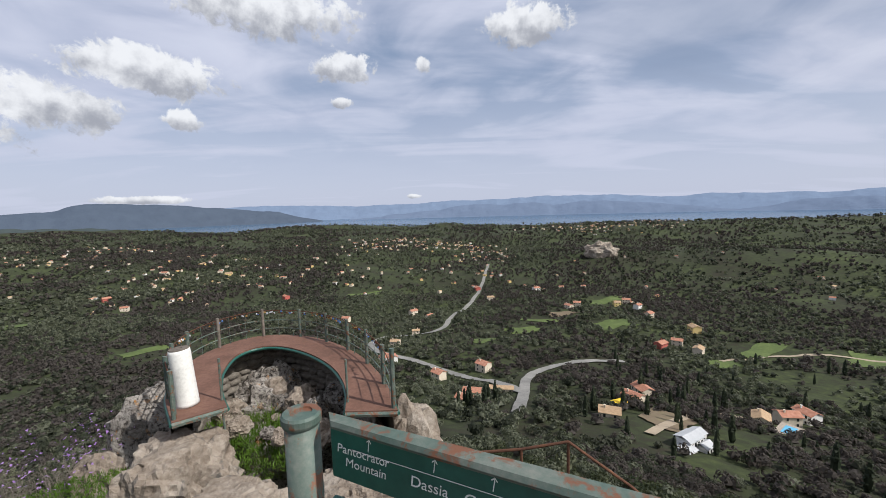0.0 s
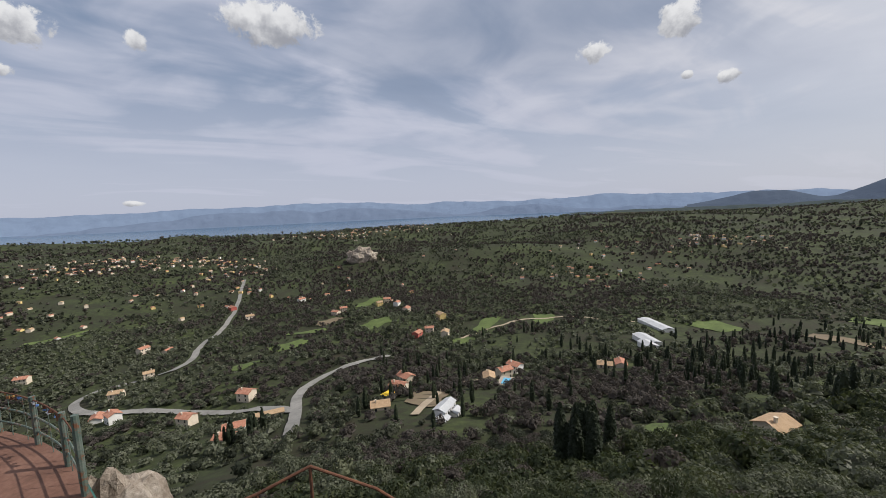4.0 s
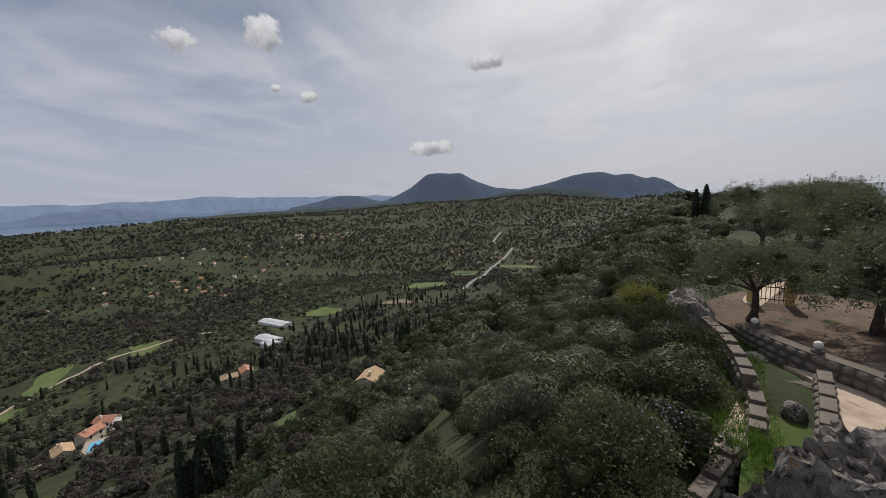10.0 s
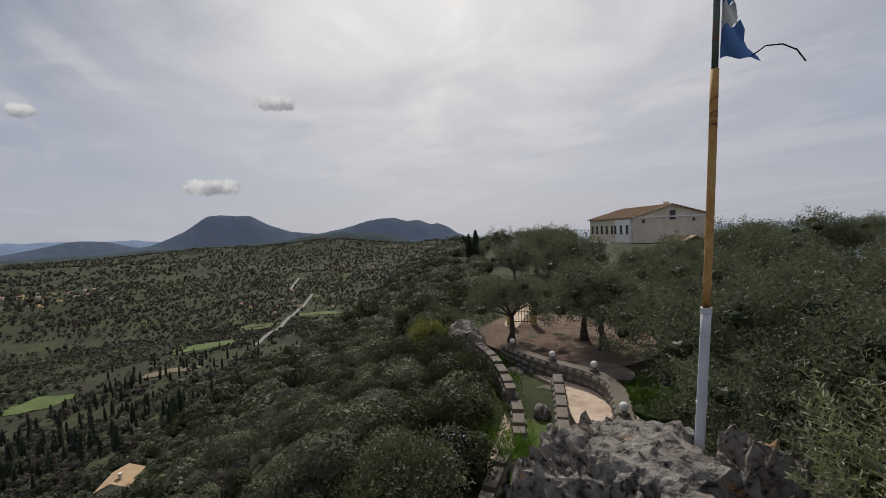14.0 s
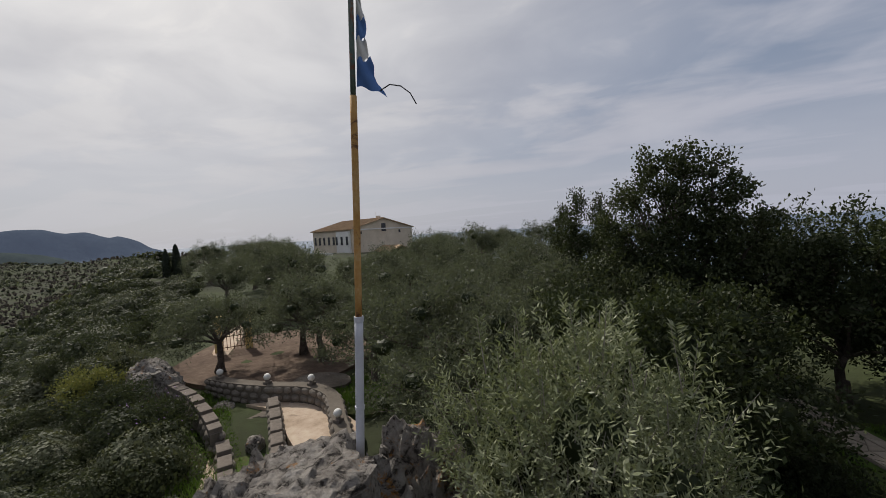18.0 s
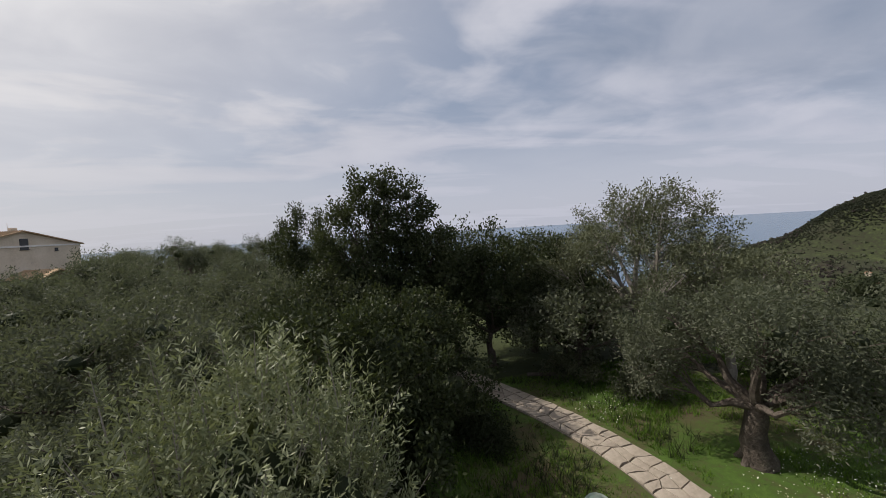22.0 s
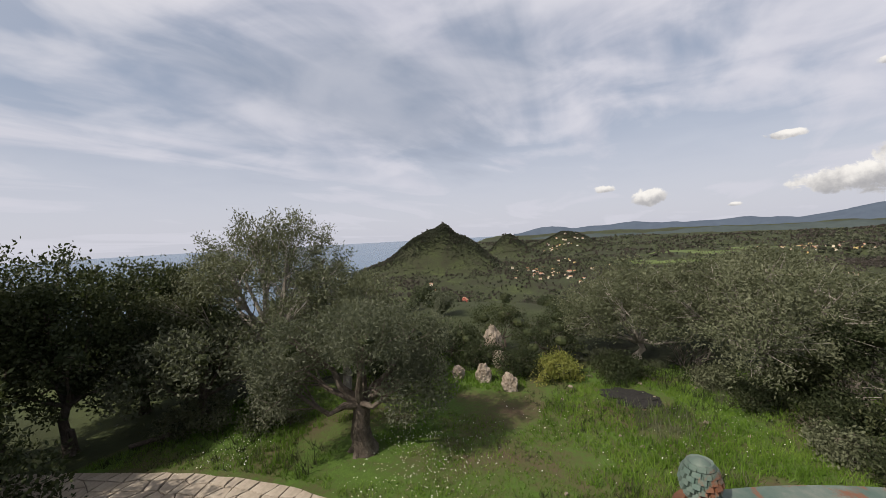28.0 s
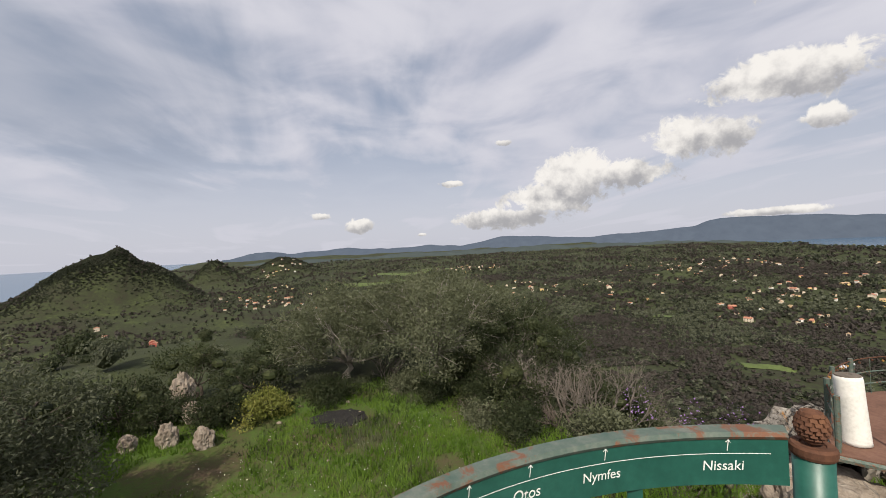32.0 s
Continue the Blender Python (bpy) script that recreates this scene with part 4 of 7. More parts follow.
def clump(seed, n_leaves, leaf, lobes=6, squash=0.8, sub=1, inner=0.74):
    """A crown about 1 in radius, standing on z = 0: a dark core and loose leaf tufts over several lobes."""
    rng = np.random.default_rng(seed)
    cv, cf = core(rng, sub, squash * 0.78, 0.18)
    cv = cv * inner
    cen = unit_ball(rng, lobes) * [0.55, 0.55, 0.45 * squash]
    cen[:, 2] = np.abs(cen[:, 2]) * 0.9
    rad = rng.uniform(0.38, 0.6, lobes)
    k = rng.integers(0, lobes, n_leaves)
    nrm = unit_ball(rng, n_leaves)
    nrm[:, 2] = np.where(nrm[:, 2] < -0.3, -nrm[:, 2], nrm[:, 2])
    pos = cen[k] + nrm * (rad[k] * rng.uniform(0.82, 1.1, n_leaves))[:, None] * [1, 1, squash]
    lv = leaf_tris(rng, pos, nrm, leaf)
    v = np.concatenate([cv, lv])
    v[:, 2] += squash * 0.72
    f = np.concatenate([cf, np.arange(len(lv)).reshape(-1, 3) + len(cv)])
    return v, f


def spire(seed, n_leaves, leaf, sub_rings=5):
    """A cypress, 1 high and about 0.1 in radius."""
    rng = np.random.default_rng(seed)
    sides = 6
    prof = [(0.05, 0.0), (0.10, 0.15), (0.105, 0.35), (0.085, 0.62), (0.05, 0.85), (0.005, 1.0)]
    v = np.array([[r * math.cos(2 * math.pi * j / sides), r * math.sin(2 * math.pi * j / sides), h] for r, h in prof for j in range(sides)])
    v[:, :2] *= rng.uniform(0.8, 1.15, (len(v), 1))
    f = []
    for i in range(len(prof) - 1):
        for j in range(sides):
            a0, a1 = i * sides + j, i * sides + (j + 1) % sides
            f += [[a0, a1, a1 + sides], [a0, a1 + sides, a0 + sides]]
    h = rng.uniform(0.02, 0.98, n_leaves) ** 0.9
    r = np.interp(h, [q[1] for q in prof], [q[0] for q in prof]) * rng.uniform(0.9, 1.2, n_leaves)
    t = rng.uniform(0, 2 * np.pi, n_leaves)
    pos = np.stack([r * np.cos(t), r * np.sin(t), h], 1)
    nrm = np.stack([np.cos(t), np.sin(t), np.full(n_leaves, 0.5)], 1)
    lv = leaf_tris(rng, pos, nrm, leaf)
    return np.concatenate([v, lv]), np.concatenate([np.array(f), np.arange(len(lv)).reshape(-1, 3) + len(v)])


def scatter(name, templates, pos, size, seed, material, label, category, tall=None):
    """Joins turned and scaled templates at pos into one object of kind stuff."""
    rng = np.random.default_rng(seed)
    turn, pick = rng.uniform(0, 2 * np.pi, len(pos)), rng.integers(0, len(templates), len(pos))
    tall = np.ones(len(pos)) if tall is None else tall
    vs, fs, off = [], [], 0
    for k, (tv, tf) in enumerate(templates):
        m = np.where(pick == k)[0]
        if not len(m):
            continue
        c, s = np.cos(turn[m])[:, None], np.sin(turn[m])[:, None]
        x = (tv[None, :, 0] * c - tv[None, :, 1] * s) * size[m, None] + pos[m, 0, None]
        y = (tv[None, :, 0] * s + tv[None, :, 1] * c) * size[m, None] + pos[m, 1, None]
        z = tv[None, :, 2] * (size[m] * tall[m])[:, None] + pos[m, 2, None]
        vs.append(np.stack([x, y, z], -1).reshape(-1, 3))
        fs.append((tf[None] + (np.arange(len(m)) * len(tv))[:, None, None]).reshape(-1, 3) + off)
        off += len(m) * len(tv)
    ob = new(name, raw_mesh(name, np.concatenate(vs), np.concatenate(fs), material))
    return tagged(ob, label, category, kind="stuff")


def ring_points(seed, r0, r1, area, az0=-345.0, az1=75.0):
    rng = np.random.default_rng(seed)
    n = int((r1 * r1 - r0 * r0) * radians(min(az1 - az0, 360)) / 2 / area)
    r = np.sqrt(rng.uniform(r0 * r0, r1 * r1, n))
    a = np.radians(rng.uniform(az0, max(az0, az1), n))
    return np.stack([-np.sin(a) * r, np.cos(a) * r], 1), rng


def az_of(p):
    return np.degrees(np.arctan2(-p[:, 0], p[:, 1]))


def inland(p):
    r = np.hypot(p[:, 0], p[:, 1])
    return land(p[:, 0], p[:, 1]) > sea_level(r) + 1.5


def keep_clear(p):
    """True where no wood grows: garden, terrace, roads and houses."""
    gap = ridge_gap(p[:, 0], p[:, 1])
    r, a = np.hypot(p[:, 0], p[:, 1]), az_of(p)
    bare = (gap < RIDGE_HALF + 2) & (((a < -117) & (r < 130)) | ((a > 70) & (r < 19)))
    bare |= (r < 5.5) | ((r < 12.5) & (a > 2) & (a < 80)) | ((r < 8) & (a > -30))
    for cx, cy, rad in CLEARINGS:
        bare |= np.hypot(p[:, 0] - cx, p[:, 1] - cy) < rad
    for road in ROADS:
        for (x0, y0), (x1, y1) in zip(road, road[1:]):
            d = np.array([x1 - x0, y1 - y0])
            t = np.clip(((p[:, 0] - x0) * d[0] + (p[:, 1] - y0) * d[1]) / (d @ d + 1e-9), 0, 1)
            bare |= np.hypot(p[:, 0] - x0 - t * d[0], p[:, 1] - y0 - t * d[1]) < 7
    return bare


WOODS = [  # inner and outer distance, ground for each tree, leaves, leaf size, tree radius
    (5, 14, 1.3, 1500, 0.040, 0.9), (14, 45, 4.2, 1300, 0.046, 1.75), (45, 130, 12, 270, 0.10, 2.5), (130, 360, 24, 70, 0.19, 2.8), (360, 800, 30, 15, 0.40, 2.7), (800, 1600, 105, 8, 0.52, 3.9), (1600, 3000, 420, 5, 0.65, 6.0)]
for w, (r0, r1, area, leaves, leaf, size) in enumerate(WOODS):
    p, rng = ring_points(50 + w, r0, r1, area)
    thick = fractal(p[:, 0], p[:, 1], 140, 20) + 0.5 * fractal(p[:, 0], p[:, 1], 40, 24)
    flank = ridge_gap(p[:, 0], p[:, 1]) < 120
    hidden = (r0 >= 45) & (az_of(p) > 138) | (r0 >= 45) & (az_of(p) < -125)
    p = p[inland(p) & ~hidden & ~keep_clear(p) & ((thick > -0.26) | flank | (rng.uniform(size=len(p)) < 0.15))]
    kind = fractal(p[:, 0], p[:, 1], 110, 30) + rng.normal(0, 0.25, len(p))
    z = land(p[:, 0], p[:, 1]) - 0.15 * size
    q = np.column_stack([p, z])
    size_r = size * rng.uniform(0.55, 1.3, len(p))
    sort = np.clip(0.5 + 0.6 * fractal(p[:, 0], p[:, 1], 14, 33) + rng.normal(0, 0.22, len(p)), 0, 1)
    gap = ridge_gap(p[:, 0], p[:, 1])
    if r0 < 130:
        size_r = size_r * np.clip((gap - 6) / 26, 0.52, 1.0)
    near_slope = gap < 100
    # the valley trees' leaf colours include a little blue for missing haze
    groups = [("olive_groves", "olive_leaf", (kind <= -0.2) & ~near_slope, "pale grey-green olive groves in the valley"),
              ("evergreen_woods", "wood_leaf", (kind > -0.2) & (kind <= 0.06) & ~near_slope, "dark evergreen and olive woods on the valley floor"),
              ("bare_woods", "bare_twig", (kind > 0.06) & ~near_slope, "leafless grey-brown winter woods"),
              ("hillside_scrub", "scrub_leaf", near_slope & (sort < 0.58), "dense dark green scrub on the steep slope"),
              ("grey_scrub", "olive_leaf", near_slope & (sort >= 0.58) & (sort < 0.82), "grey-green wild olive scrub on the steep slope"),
              ("brown_scrub", "bare_twig", near_slope & (sort >= 0.82) & (sort < 0.92), "leafless brown scrub on the steep slope"),
              ("bright_scrub", "grey_leaf", near_slope & (sort >= 0.92), "yellow-green scrub on the steep slope")]
    temps = [clump(100 * w + i, leaves, leaf, 6, 0.85, 1 if w < 3 else 0, 0.5 if w < 2 else 0.66) for i in range(5)]
    for nm, mt, m, lb in groups:
        if m.sum() > 3:
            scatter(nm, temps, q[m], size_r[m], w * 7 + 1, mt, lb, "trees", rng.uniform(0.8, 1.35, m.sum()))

# close woods on the twin-peaked hill and on the knolls round the valley
hw = np.random.default_rng(61)
hill_pts = []
for a0, r0, w, dpt, h in KNOLLS:
    n = int(3600 * (w / 120)) if h > 60 else 1400 if 100 < a0 < 130 else 320
    c = spot(a0, r0)
    hill_pts.append(np.column_stack([c.x + hw.normal(0, w * 0.9, n), c.y + hw.normal(0, w * 0.9, n)]))
p = np.concatenate(hill_pts)
p = p[inland(p)]
q = np.column_stack([p, land(p[:, 0], p[:, 1]) - 1.5])
scatter("hill_woods", [clump(900 + i, 14, 0.4, 6, 0.75, 0) for i in range(4)], q, hw.uniform(2.0, 3.6, len(q)), 5, "wood_leaf", "dark close woods over the hills", "trees")


# scrub that crowds the ridge's edge outside the terrace walls
er = np.random.default_rng(66)
edge_x = [5.0, 6.0, 6.7, 7.25, 8.6, 9.2, 10.6, 12.4, 14.0, 17.0, 60.0]
edge_y = [-2.6, -3.3, -4.1, -4.85, -5.95, -6.25, -6.75, -7.15, -7.9, -9.3, -31.0]
for lo, hi, n, leaves, leaf, size in ((6.5, 20, 190, 1500, 0.042, 0.66), (20, 48, 330, 800, 0.055, 1.0), (48, 110, 420, 260, 0.10, 1.3)):
    r, a = np.sqrt(er.uniform(lo * lo, hi * hi, n)), np.radians(er.uniform(-122.5, -92, n))
    p = np.stack([-np.sin(a) * r, np.cos(a) * r], 1)
    x0, y0 = np.interp(p[:, 0], edge_x, edge_x), np.interp(p[:, 0], edge_x, edge_y)
    p = p[((p[:, 1] > y0 + 0.9 + (r - 6) * 0.02) | (r > 22)) & ((ridge_gap(p[:, 0], p[:, 1]) < RIDGE_HALF + 12))]
    p = np.stack(carry_all(p[:, 0], p[:, 1]), 1)
    s = size * er.uniform(0.6, 1.25, len(p))
    q = np.column_stack([p, land(p[:, 0], p[:, 1]) - 0.12 * s])
    pick = er.uniform(size=len(p))
    for nm, mt, m, lb in (("edge_scrub", "scrub_leaf", pick < 0.6, "dark green scrub along the terrace wall"), ("edge_scrub", "olive_leaf", (pick >= 0.6) & (pick < 0.85), "grey-green scrub along the terrace wall"),
                          ("edge_scrub", "grey_leaf", pick >= 0.85, "yellow-green scrub along the terrace wall")):
        if m.sum() > 1:
            scatter(nm, [clump(960 + i, leaves, leaf, 7, 0.9, 1, 0.48) for i in range(3)], q[m], s[m], 9, mt, lb, "scrub", er.uniform(0.75, 1.15, m.sum()))


# ---- rocks ----
def rock_mesh(name, size, seed, material, sub=4, rough=0.30, flat=0.0):
    """A weathered boulder: ridged noise on a ball, squared off a little."""
    bm = bmesh.new()
    bmesh.ops.create_icosphere(bm, subdivisions=sub, radius=1.0)
    off = Vector((seed * 3.7, seed * 1.9, seed * 5.3))
    for v in bm.verts:
        d = v.co.normalized()
        big = noise.ridged_multi_fractal(d * 0.9 + off, 0.9, 2.1, 4, 0.9, 2.0) - 0.9
        cell = noise.cell(d * 3.0 + off)
        small = noise.fractal(d * 6.0 + off, 0.8, 2.0, 4)
        if sub > 5:
            small += 0.55 * noise.ridged_multi_fractal(d * 7.0 + off, 0.7, 2.2, 5, 0.9, 2.0) - 0.5
        v.co = d * (1 + rough * big * 0.55 + rough * 0.16 * cell + rough * 0.22 * small)
        if flat and v.co.z > flat:
            v.co.z = flat + (v.co.z - flat) * 0.25
        v.co = Vector((v.co.x * size[0], v.co.y * size[1], v.co.z * size[2]))
    me = bpy.data.meshes.new(name)
    bm.to_mesh(me)
    bm.free()
    me.materials.append(MATS[material])
    return me


def rock(name, at, size, seed, material, label, sub=4, rough=0.30, turn=0.0, flat=0.0, group=""):
    ob = new(name, rock_mesh(name, size, seed, material, sub, rough, flat))
    ob.matrix_world = pose(*carry(at[0], at[1]), at[2], 0, 0, turn)
    return tagged(ob, label, "rock", group)


# ---- the viewpoint: a round railed stand on a crag ----
RAIL_R, FLOOR_Z = 1.45, -1.72
bm = bmesh.new()
rim = [spot(a, 1.60 + 0.62 * math.exp(-((a - 36) / 30) ** 2), FLOOR_Z) for a in range(-180, 180, 8)]
rings = [[bm.verts.new(q * k + Vector((0, 0, FLOOR_Z - q.z * k - dz))) for q in rim] for k, dz in ((0.98, 0.0), (1.0, 0.05), (1.0, 1.2))]
for r0, r1 in zip(rings, rings[1:]):
    for q in range(len(rim)):
        bm.faces.new((r0[q], r1[q], r1[(q + 1) % len(rim)], r0[(q + 1) % len(rim)]))
bm.faces.new(rings[0]), bm.faces.new(rings[-1][::-1])
bmesh.ops.recalc_face_normals(bm, faces=bm.faces[:])
stand = part("viewpoint_floor", bm, "coping")
tagged(stand, "round stone floor of the viewpoint", "floor", kind="structure")
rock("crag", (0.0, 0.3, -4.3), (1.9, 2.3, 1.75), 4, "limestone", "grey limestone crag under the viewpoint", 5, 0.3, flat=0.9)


def arc_pts(az0, az1, r, z, n):
    return [spot(az0 + (az1 - az0) * i / (n - 1), r, z) for i in range(n)]


def rail_board(az0, az1, words, top, r0=RAIL_R, r1=RAIL_R, straight=0.0):
    """A curved green board between posts, with chalked names and arrows, and a pipe below it."""
    def rad(a):
        if straight:
            return straight / math.cos(radians(a + 26.9))
        return r0 + (r1 - r0) * (a - az0) / (az1 - az0)

    ob = thing("name_board_rail", spot((az0 + az1) / 2, rad((az0 + az1) / 2), FLOOR_Z), "green metal rail board with chalked place names" if words else "plain green metal rail board with a rusty cap", "railing", "rails of the viewpoint", fixed=True)
    inv = ob.matrix_world.inverted()
    n = max(8, int(abs(az1 - az0) / 2))
    bm = bmesh.new()
    hgt, thick = 0.17, 0.012
    prev = None
    for i in range(n + 1):
        a = az0 + (az1 - az0) * i / n
        q = [bm.verts.new(inv @ spot(a, rad(a) + dr, top + dz)) for dr, dz in ((0, 0), (0, -hgt), (thick, -hgt), (thick, 0))]
        if prev:
            for k in range(4):
                bm.faces.new((prev[k], q[k], q[(k + 1) % 4], prev[(k + 1) % 4]))
        else:
            bm.faces.new(q)
        prev = q
    bm.faces.new(prev[::-1])
    board = part("board", bm, "green_paint", ob)
    bm = bmesh.new()
    prev = None
    for i in range(n + 1):
        a = az0 + (az1 - az0) * i / n
        q = [bm.verts.new(inv @ spot(a, rad(a) + dr, top + dz)) for dr, dz in ((-0.012, 0.0), (-0.004, 0.014), (0.055, 0.014), (0.062, 0.0), (0.055, -0.012), (-0.004, -0.012))]
        if prev:
            for k in range(6):
                bm.faces.new((prev[k], q[k], q[(k + 1) % 6], prev[(k + 1) % 6]))
        else:
            bm.faces.new(q)
        prev = q
    bm.faces.new(prev[::-1])
    part("cap_strip", bm, "worn_green", ob, "rubbed rusty green cap strip")
    bm = bmesh.new()
    tube(bm, [inv @ q for q in [spot(az0 + (az1 - az0) * i / n, rad(az0 + (az1 - az0) * i / n) + 0.02, top - 0.27) for i in range(n + 1)]], 0.017, 10)
    part("pipe", bm, "green_paint", ob)
    for f in (0.3, 0.7):
        a = az0 + (az1 - az0) * f
        bm = bmesh.new()
        box(bm, inv @ spot(a, rad(a) + 0.018, top - 0.215), (0.05, 0.012, 0.11), Matrix.Rotation(radians(a), 4, "Z"))
        part("bracket", bm, "green_paint", ob)
    # a thin scratched line along the board
    bm = bmesh.new()
    prev = None
    for i in range(n + 1):
        a = az0 + (az1 - az0) * (0.03 + 0.94 * i / n)
        q = [bm.verts.new(inv @ spot(a, rad(a) - 0.0015, top - 0.062 + dz)) for dz in (0.0012, -0.0012)]
        if prev:
            bm.faces.new((prev[0], q[0], q[1], prev[1]))
        prev = q
    part("scratched_line", bm, "chalk", board, "thin chalk line")

    def wrap(me, a, z):
        """Bends flat lettering onto the board's inner face."""
        run = (spot(a - 0.5, rad(a - 0.5)) - spot(a + 0.5, rad(a + 0.5))).length
        for v in me.vertices:
            b = a - v.co.x / run
            v.co = inv @ spot(b, rad(b) - 0.003 - v.co.z, z + v.co.y)

    for text, a, dz, size in words:
        cu = bpy.data.curves.new("lettering", "FONT")
        cu.body, cu.size, cu.align_x, cu.shear, cu.extrude = text, size, "CENTER", 0.12, 0.0004
        tmp = new("lettering", cu)
        me = bpy.data.meshes.new_from_object(tmp.evaluated_get(bpy.context.evaluated_depsgraph_get()))
        bpy.data.objects.remove(tmp)
        me.materials.clear()
        me.materials.append(MATS["chalk"])
        wrap(me, a, top + dz)
        w = new("lettering", me)
        w.parent = board
        if text != "Mountain":
            bm = bmesh.new()
            for p0, p1 in (((0, -0.016), (0.006, 0.022)), ((0.006, 0.022), (-0.004, 0.014)), ((0.006, 0.022), (0.012, 0.012))):
                d = Vector((p1[0] - p0[0], p1[1] - p0[1], 0))
                box(bm, ((p0[0] + p1[0]) / 2, (p0[1] + p1[1]) / 2, 0), (d.length, 0.0026, 0.0008), Matrix.Rotation(math.atan2(d.y, d.x), 4, "Z"))
            ar = part("arrow", bm, "chalk", board)
            wrap(ar.data, a - 0.5, top - 0.036)
    return ob


rail_board(20.8, -40, [("Pantocrator", 18.0, -0.080, 0.040), ("Mountain", 17.8, -0.120, 0.040), ("Dassia", 12.0, -0.112, 0.046), ("Gouvia", 6.6, -0.112, 0.046)], -0.655, straight=1.183)
rail_board(48.5, 99, [("Nissaki", 54.5, -0.118, 0.048), ("Nymfes", 67.5, -0.116, 0.046), ("Otos", 76.5, -0.118, 0.050), ("Kokini", 84.0, -0.112, 0.048), ("Doukades", 92.6, -0.112, 0.046)], -0.70, 1.93, 1.36)
rail_board(101, 160, [], -0.84, 1.38, 1.43)
rail_board(162, 177, [], -0.82, 1.43, 1.46)


def rail_post(az, finial, label, rail_top, r=RAIL_R):
    ob = thing("rail_post", spot(az, r + 0.02, FLOOR_Z), label, "post", "posts of the viewpoint", fixed=True)
    top = rail_top - FLOOR_Z
    bm = bmesh.new()
    lathe(bm, [(0.056, 0.0), (0.056, top - 0.02)], sides=18)
    part("shaft", bm, "worn_green" if not finial else "green_paint", ob, smooth=True)
    bm = bmesh.new()
    lathe(bm, [(0.060, top - 0.022), (0.064, top - 0.012), (0.064, top + 0.008), (0.058, top + 0.016), (0.036, top + 0.016), (0.034, top + 0.010)], sides=24)
    part("collar", bm, "worn_green" if not finial else "rust", ob, "worn rusty rim")
    if finial:
        bm = bmesh.new()
        prof = [(0.012, 0.0), (0.030, 0.012), (0.028, 0.022), (0.040, 0.045), (0.043, 0.065), (0.038, 0.088), (0.024, 0.108), (0.008, 0.118)]
        lathe(bm, [(r, top + 0.014 + h) for r, h in prof], sides=18)
        cone = part("pine_cone_finial", bm, "rust" if finial == 1 else "worn_green", ob, "cast pine cone finial", smooth=True)
        for k in range(7):
            h = 0.028 + k * 0.0125
            r = np.interp(h, [q[1] for q in prof], [q[0] for q in prof])
            bm = bmesh.new()
            for j in range(11):
                t = 2 * math.pi * (j + 0.5 * (k % 2)) / 11
                box(bm, (r * math.cos(t), r * math.sin(t), top + 0.014 + h), (0.010, 0.018, 0.013), Matrix.Rotation(t, 4, "Z") @ Matrix.Rotation(radians(-25), 4, "Y"))
            part("scale_ring", bm, "rust" if finial == 1 else "worn_green", cone)
    return ob


rail_post(23.4, 0, "thick green metal post with a flat worn top", -0.655, 1.83)
rail_post(46.4, 1, "green metal post with a rusty pine cone finial", -0.745, 1.95)
rail_post(100, 2, "green metal post with a grey pine cone finial", -0.72, 1.37)
rail_post(161, 2, "green metal post with a grey pine cone finial", -0.88, 1.43)
rail_post(-42, 0, "thick green metal post with a flat worn top", -0.70, 1.22)
rail_post(178.5, 0, "thick green metal post with a flat worn top", -0.82, 1.46)

# ---- the horseshoe look-out deck below ----
SWING = Matrix.Rotation(radians(-2.2), 4, "Z")


def swung(x, y, z):
    """The look-out and its rocks lie a little nearer to the valley road."""
    return SWING @ Vector((x, y, z))


DECK = swung(-3.75, 8.3, -3.2)
R_OUT, R_IN = 2.42, 1.62
OUTER = smooth_line([(2.68, -1.72), (2.2, -0.4), (1.25, 1.05), (-0.05, 2.1), (-1.35, 2.4), (-2.1, 1.9), (-2.42, 0.6), (-1.85, -0.95), (-0.85, -2.05)], 0.05)
INNER = smooth_line([(1.82, -1.75), (1.62, -0.9), (1.0, 0.2), (-0.12, 1.2), (-1.1, 1.55), (-1.55, 1.0), (-1.25, -0.1), (-0.75, -0.95), (-0.25, -1.55)], 0.05)


def deck_pt(a, r, z=0.0):
    """a runs from -128 at one arm's end round to 128 at the other's; r from the inner to the outer edge."""
    f, k = (a + 128) / 256, (r - R_IN) / (R_OUT - R_IN)
    p = [np.interp(f * (len(c) - 1), np.arange(len(c)), c[:, i]) for c in (INNER, OUTER) for i in (0, 1)]
    return Vector((p[0] * (1 - k) + p[2] * k, p[1] * (1 - k) + p[3] * k, z))


def deck_turn(a):
    d = deck_pt(a + 2, R_OUT) - deck_pt(a - 2, R_OUT)
    return math.atan2(d.y, d.x)


deck = thing("lookout_deck", DECK, "horseshoe look-out deck of rusty steel plates on a green frame", "platform", turn=-2.2)
steps = [-128, -112, -96, -80, -64, -48, -32, -16, 0, 16, 32, 48, 64, 80, 96, 112, 128]
for a0, a1 in zip(steps, steps[1:]):
    bm = bmesh.new()
    k = 4
    ring = [[deck_pt(a0 + (a1 - a0) * i / k, r, z) for i in range(k + 1)] for r, z in ((R_IN, 0.0), (R_OUT, 0.0), (R_OUT, -0.03), (R_IN, -0.03))]
    vs = [[bm.verts.new(q) for q in row] for row in ring]
    for i in range(k):
        for s in range(4):
            bm.faces.new((vs[s][i], vs[s][i + 1], vs[(s + 1) % 4][i + 1], vs[(s + 1) % 4][i]))
    bm.faces.new([vs[s][0] for s in range(4)][::-1]), bm.faces.new([vs[s][k] for s in range(4)])
    part("plate", bm, "rust_deck", deck)
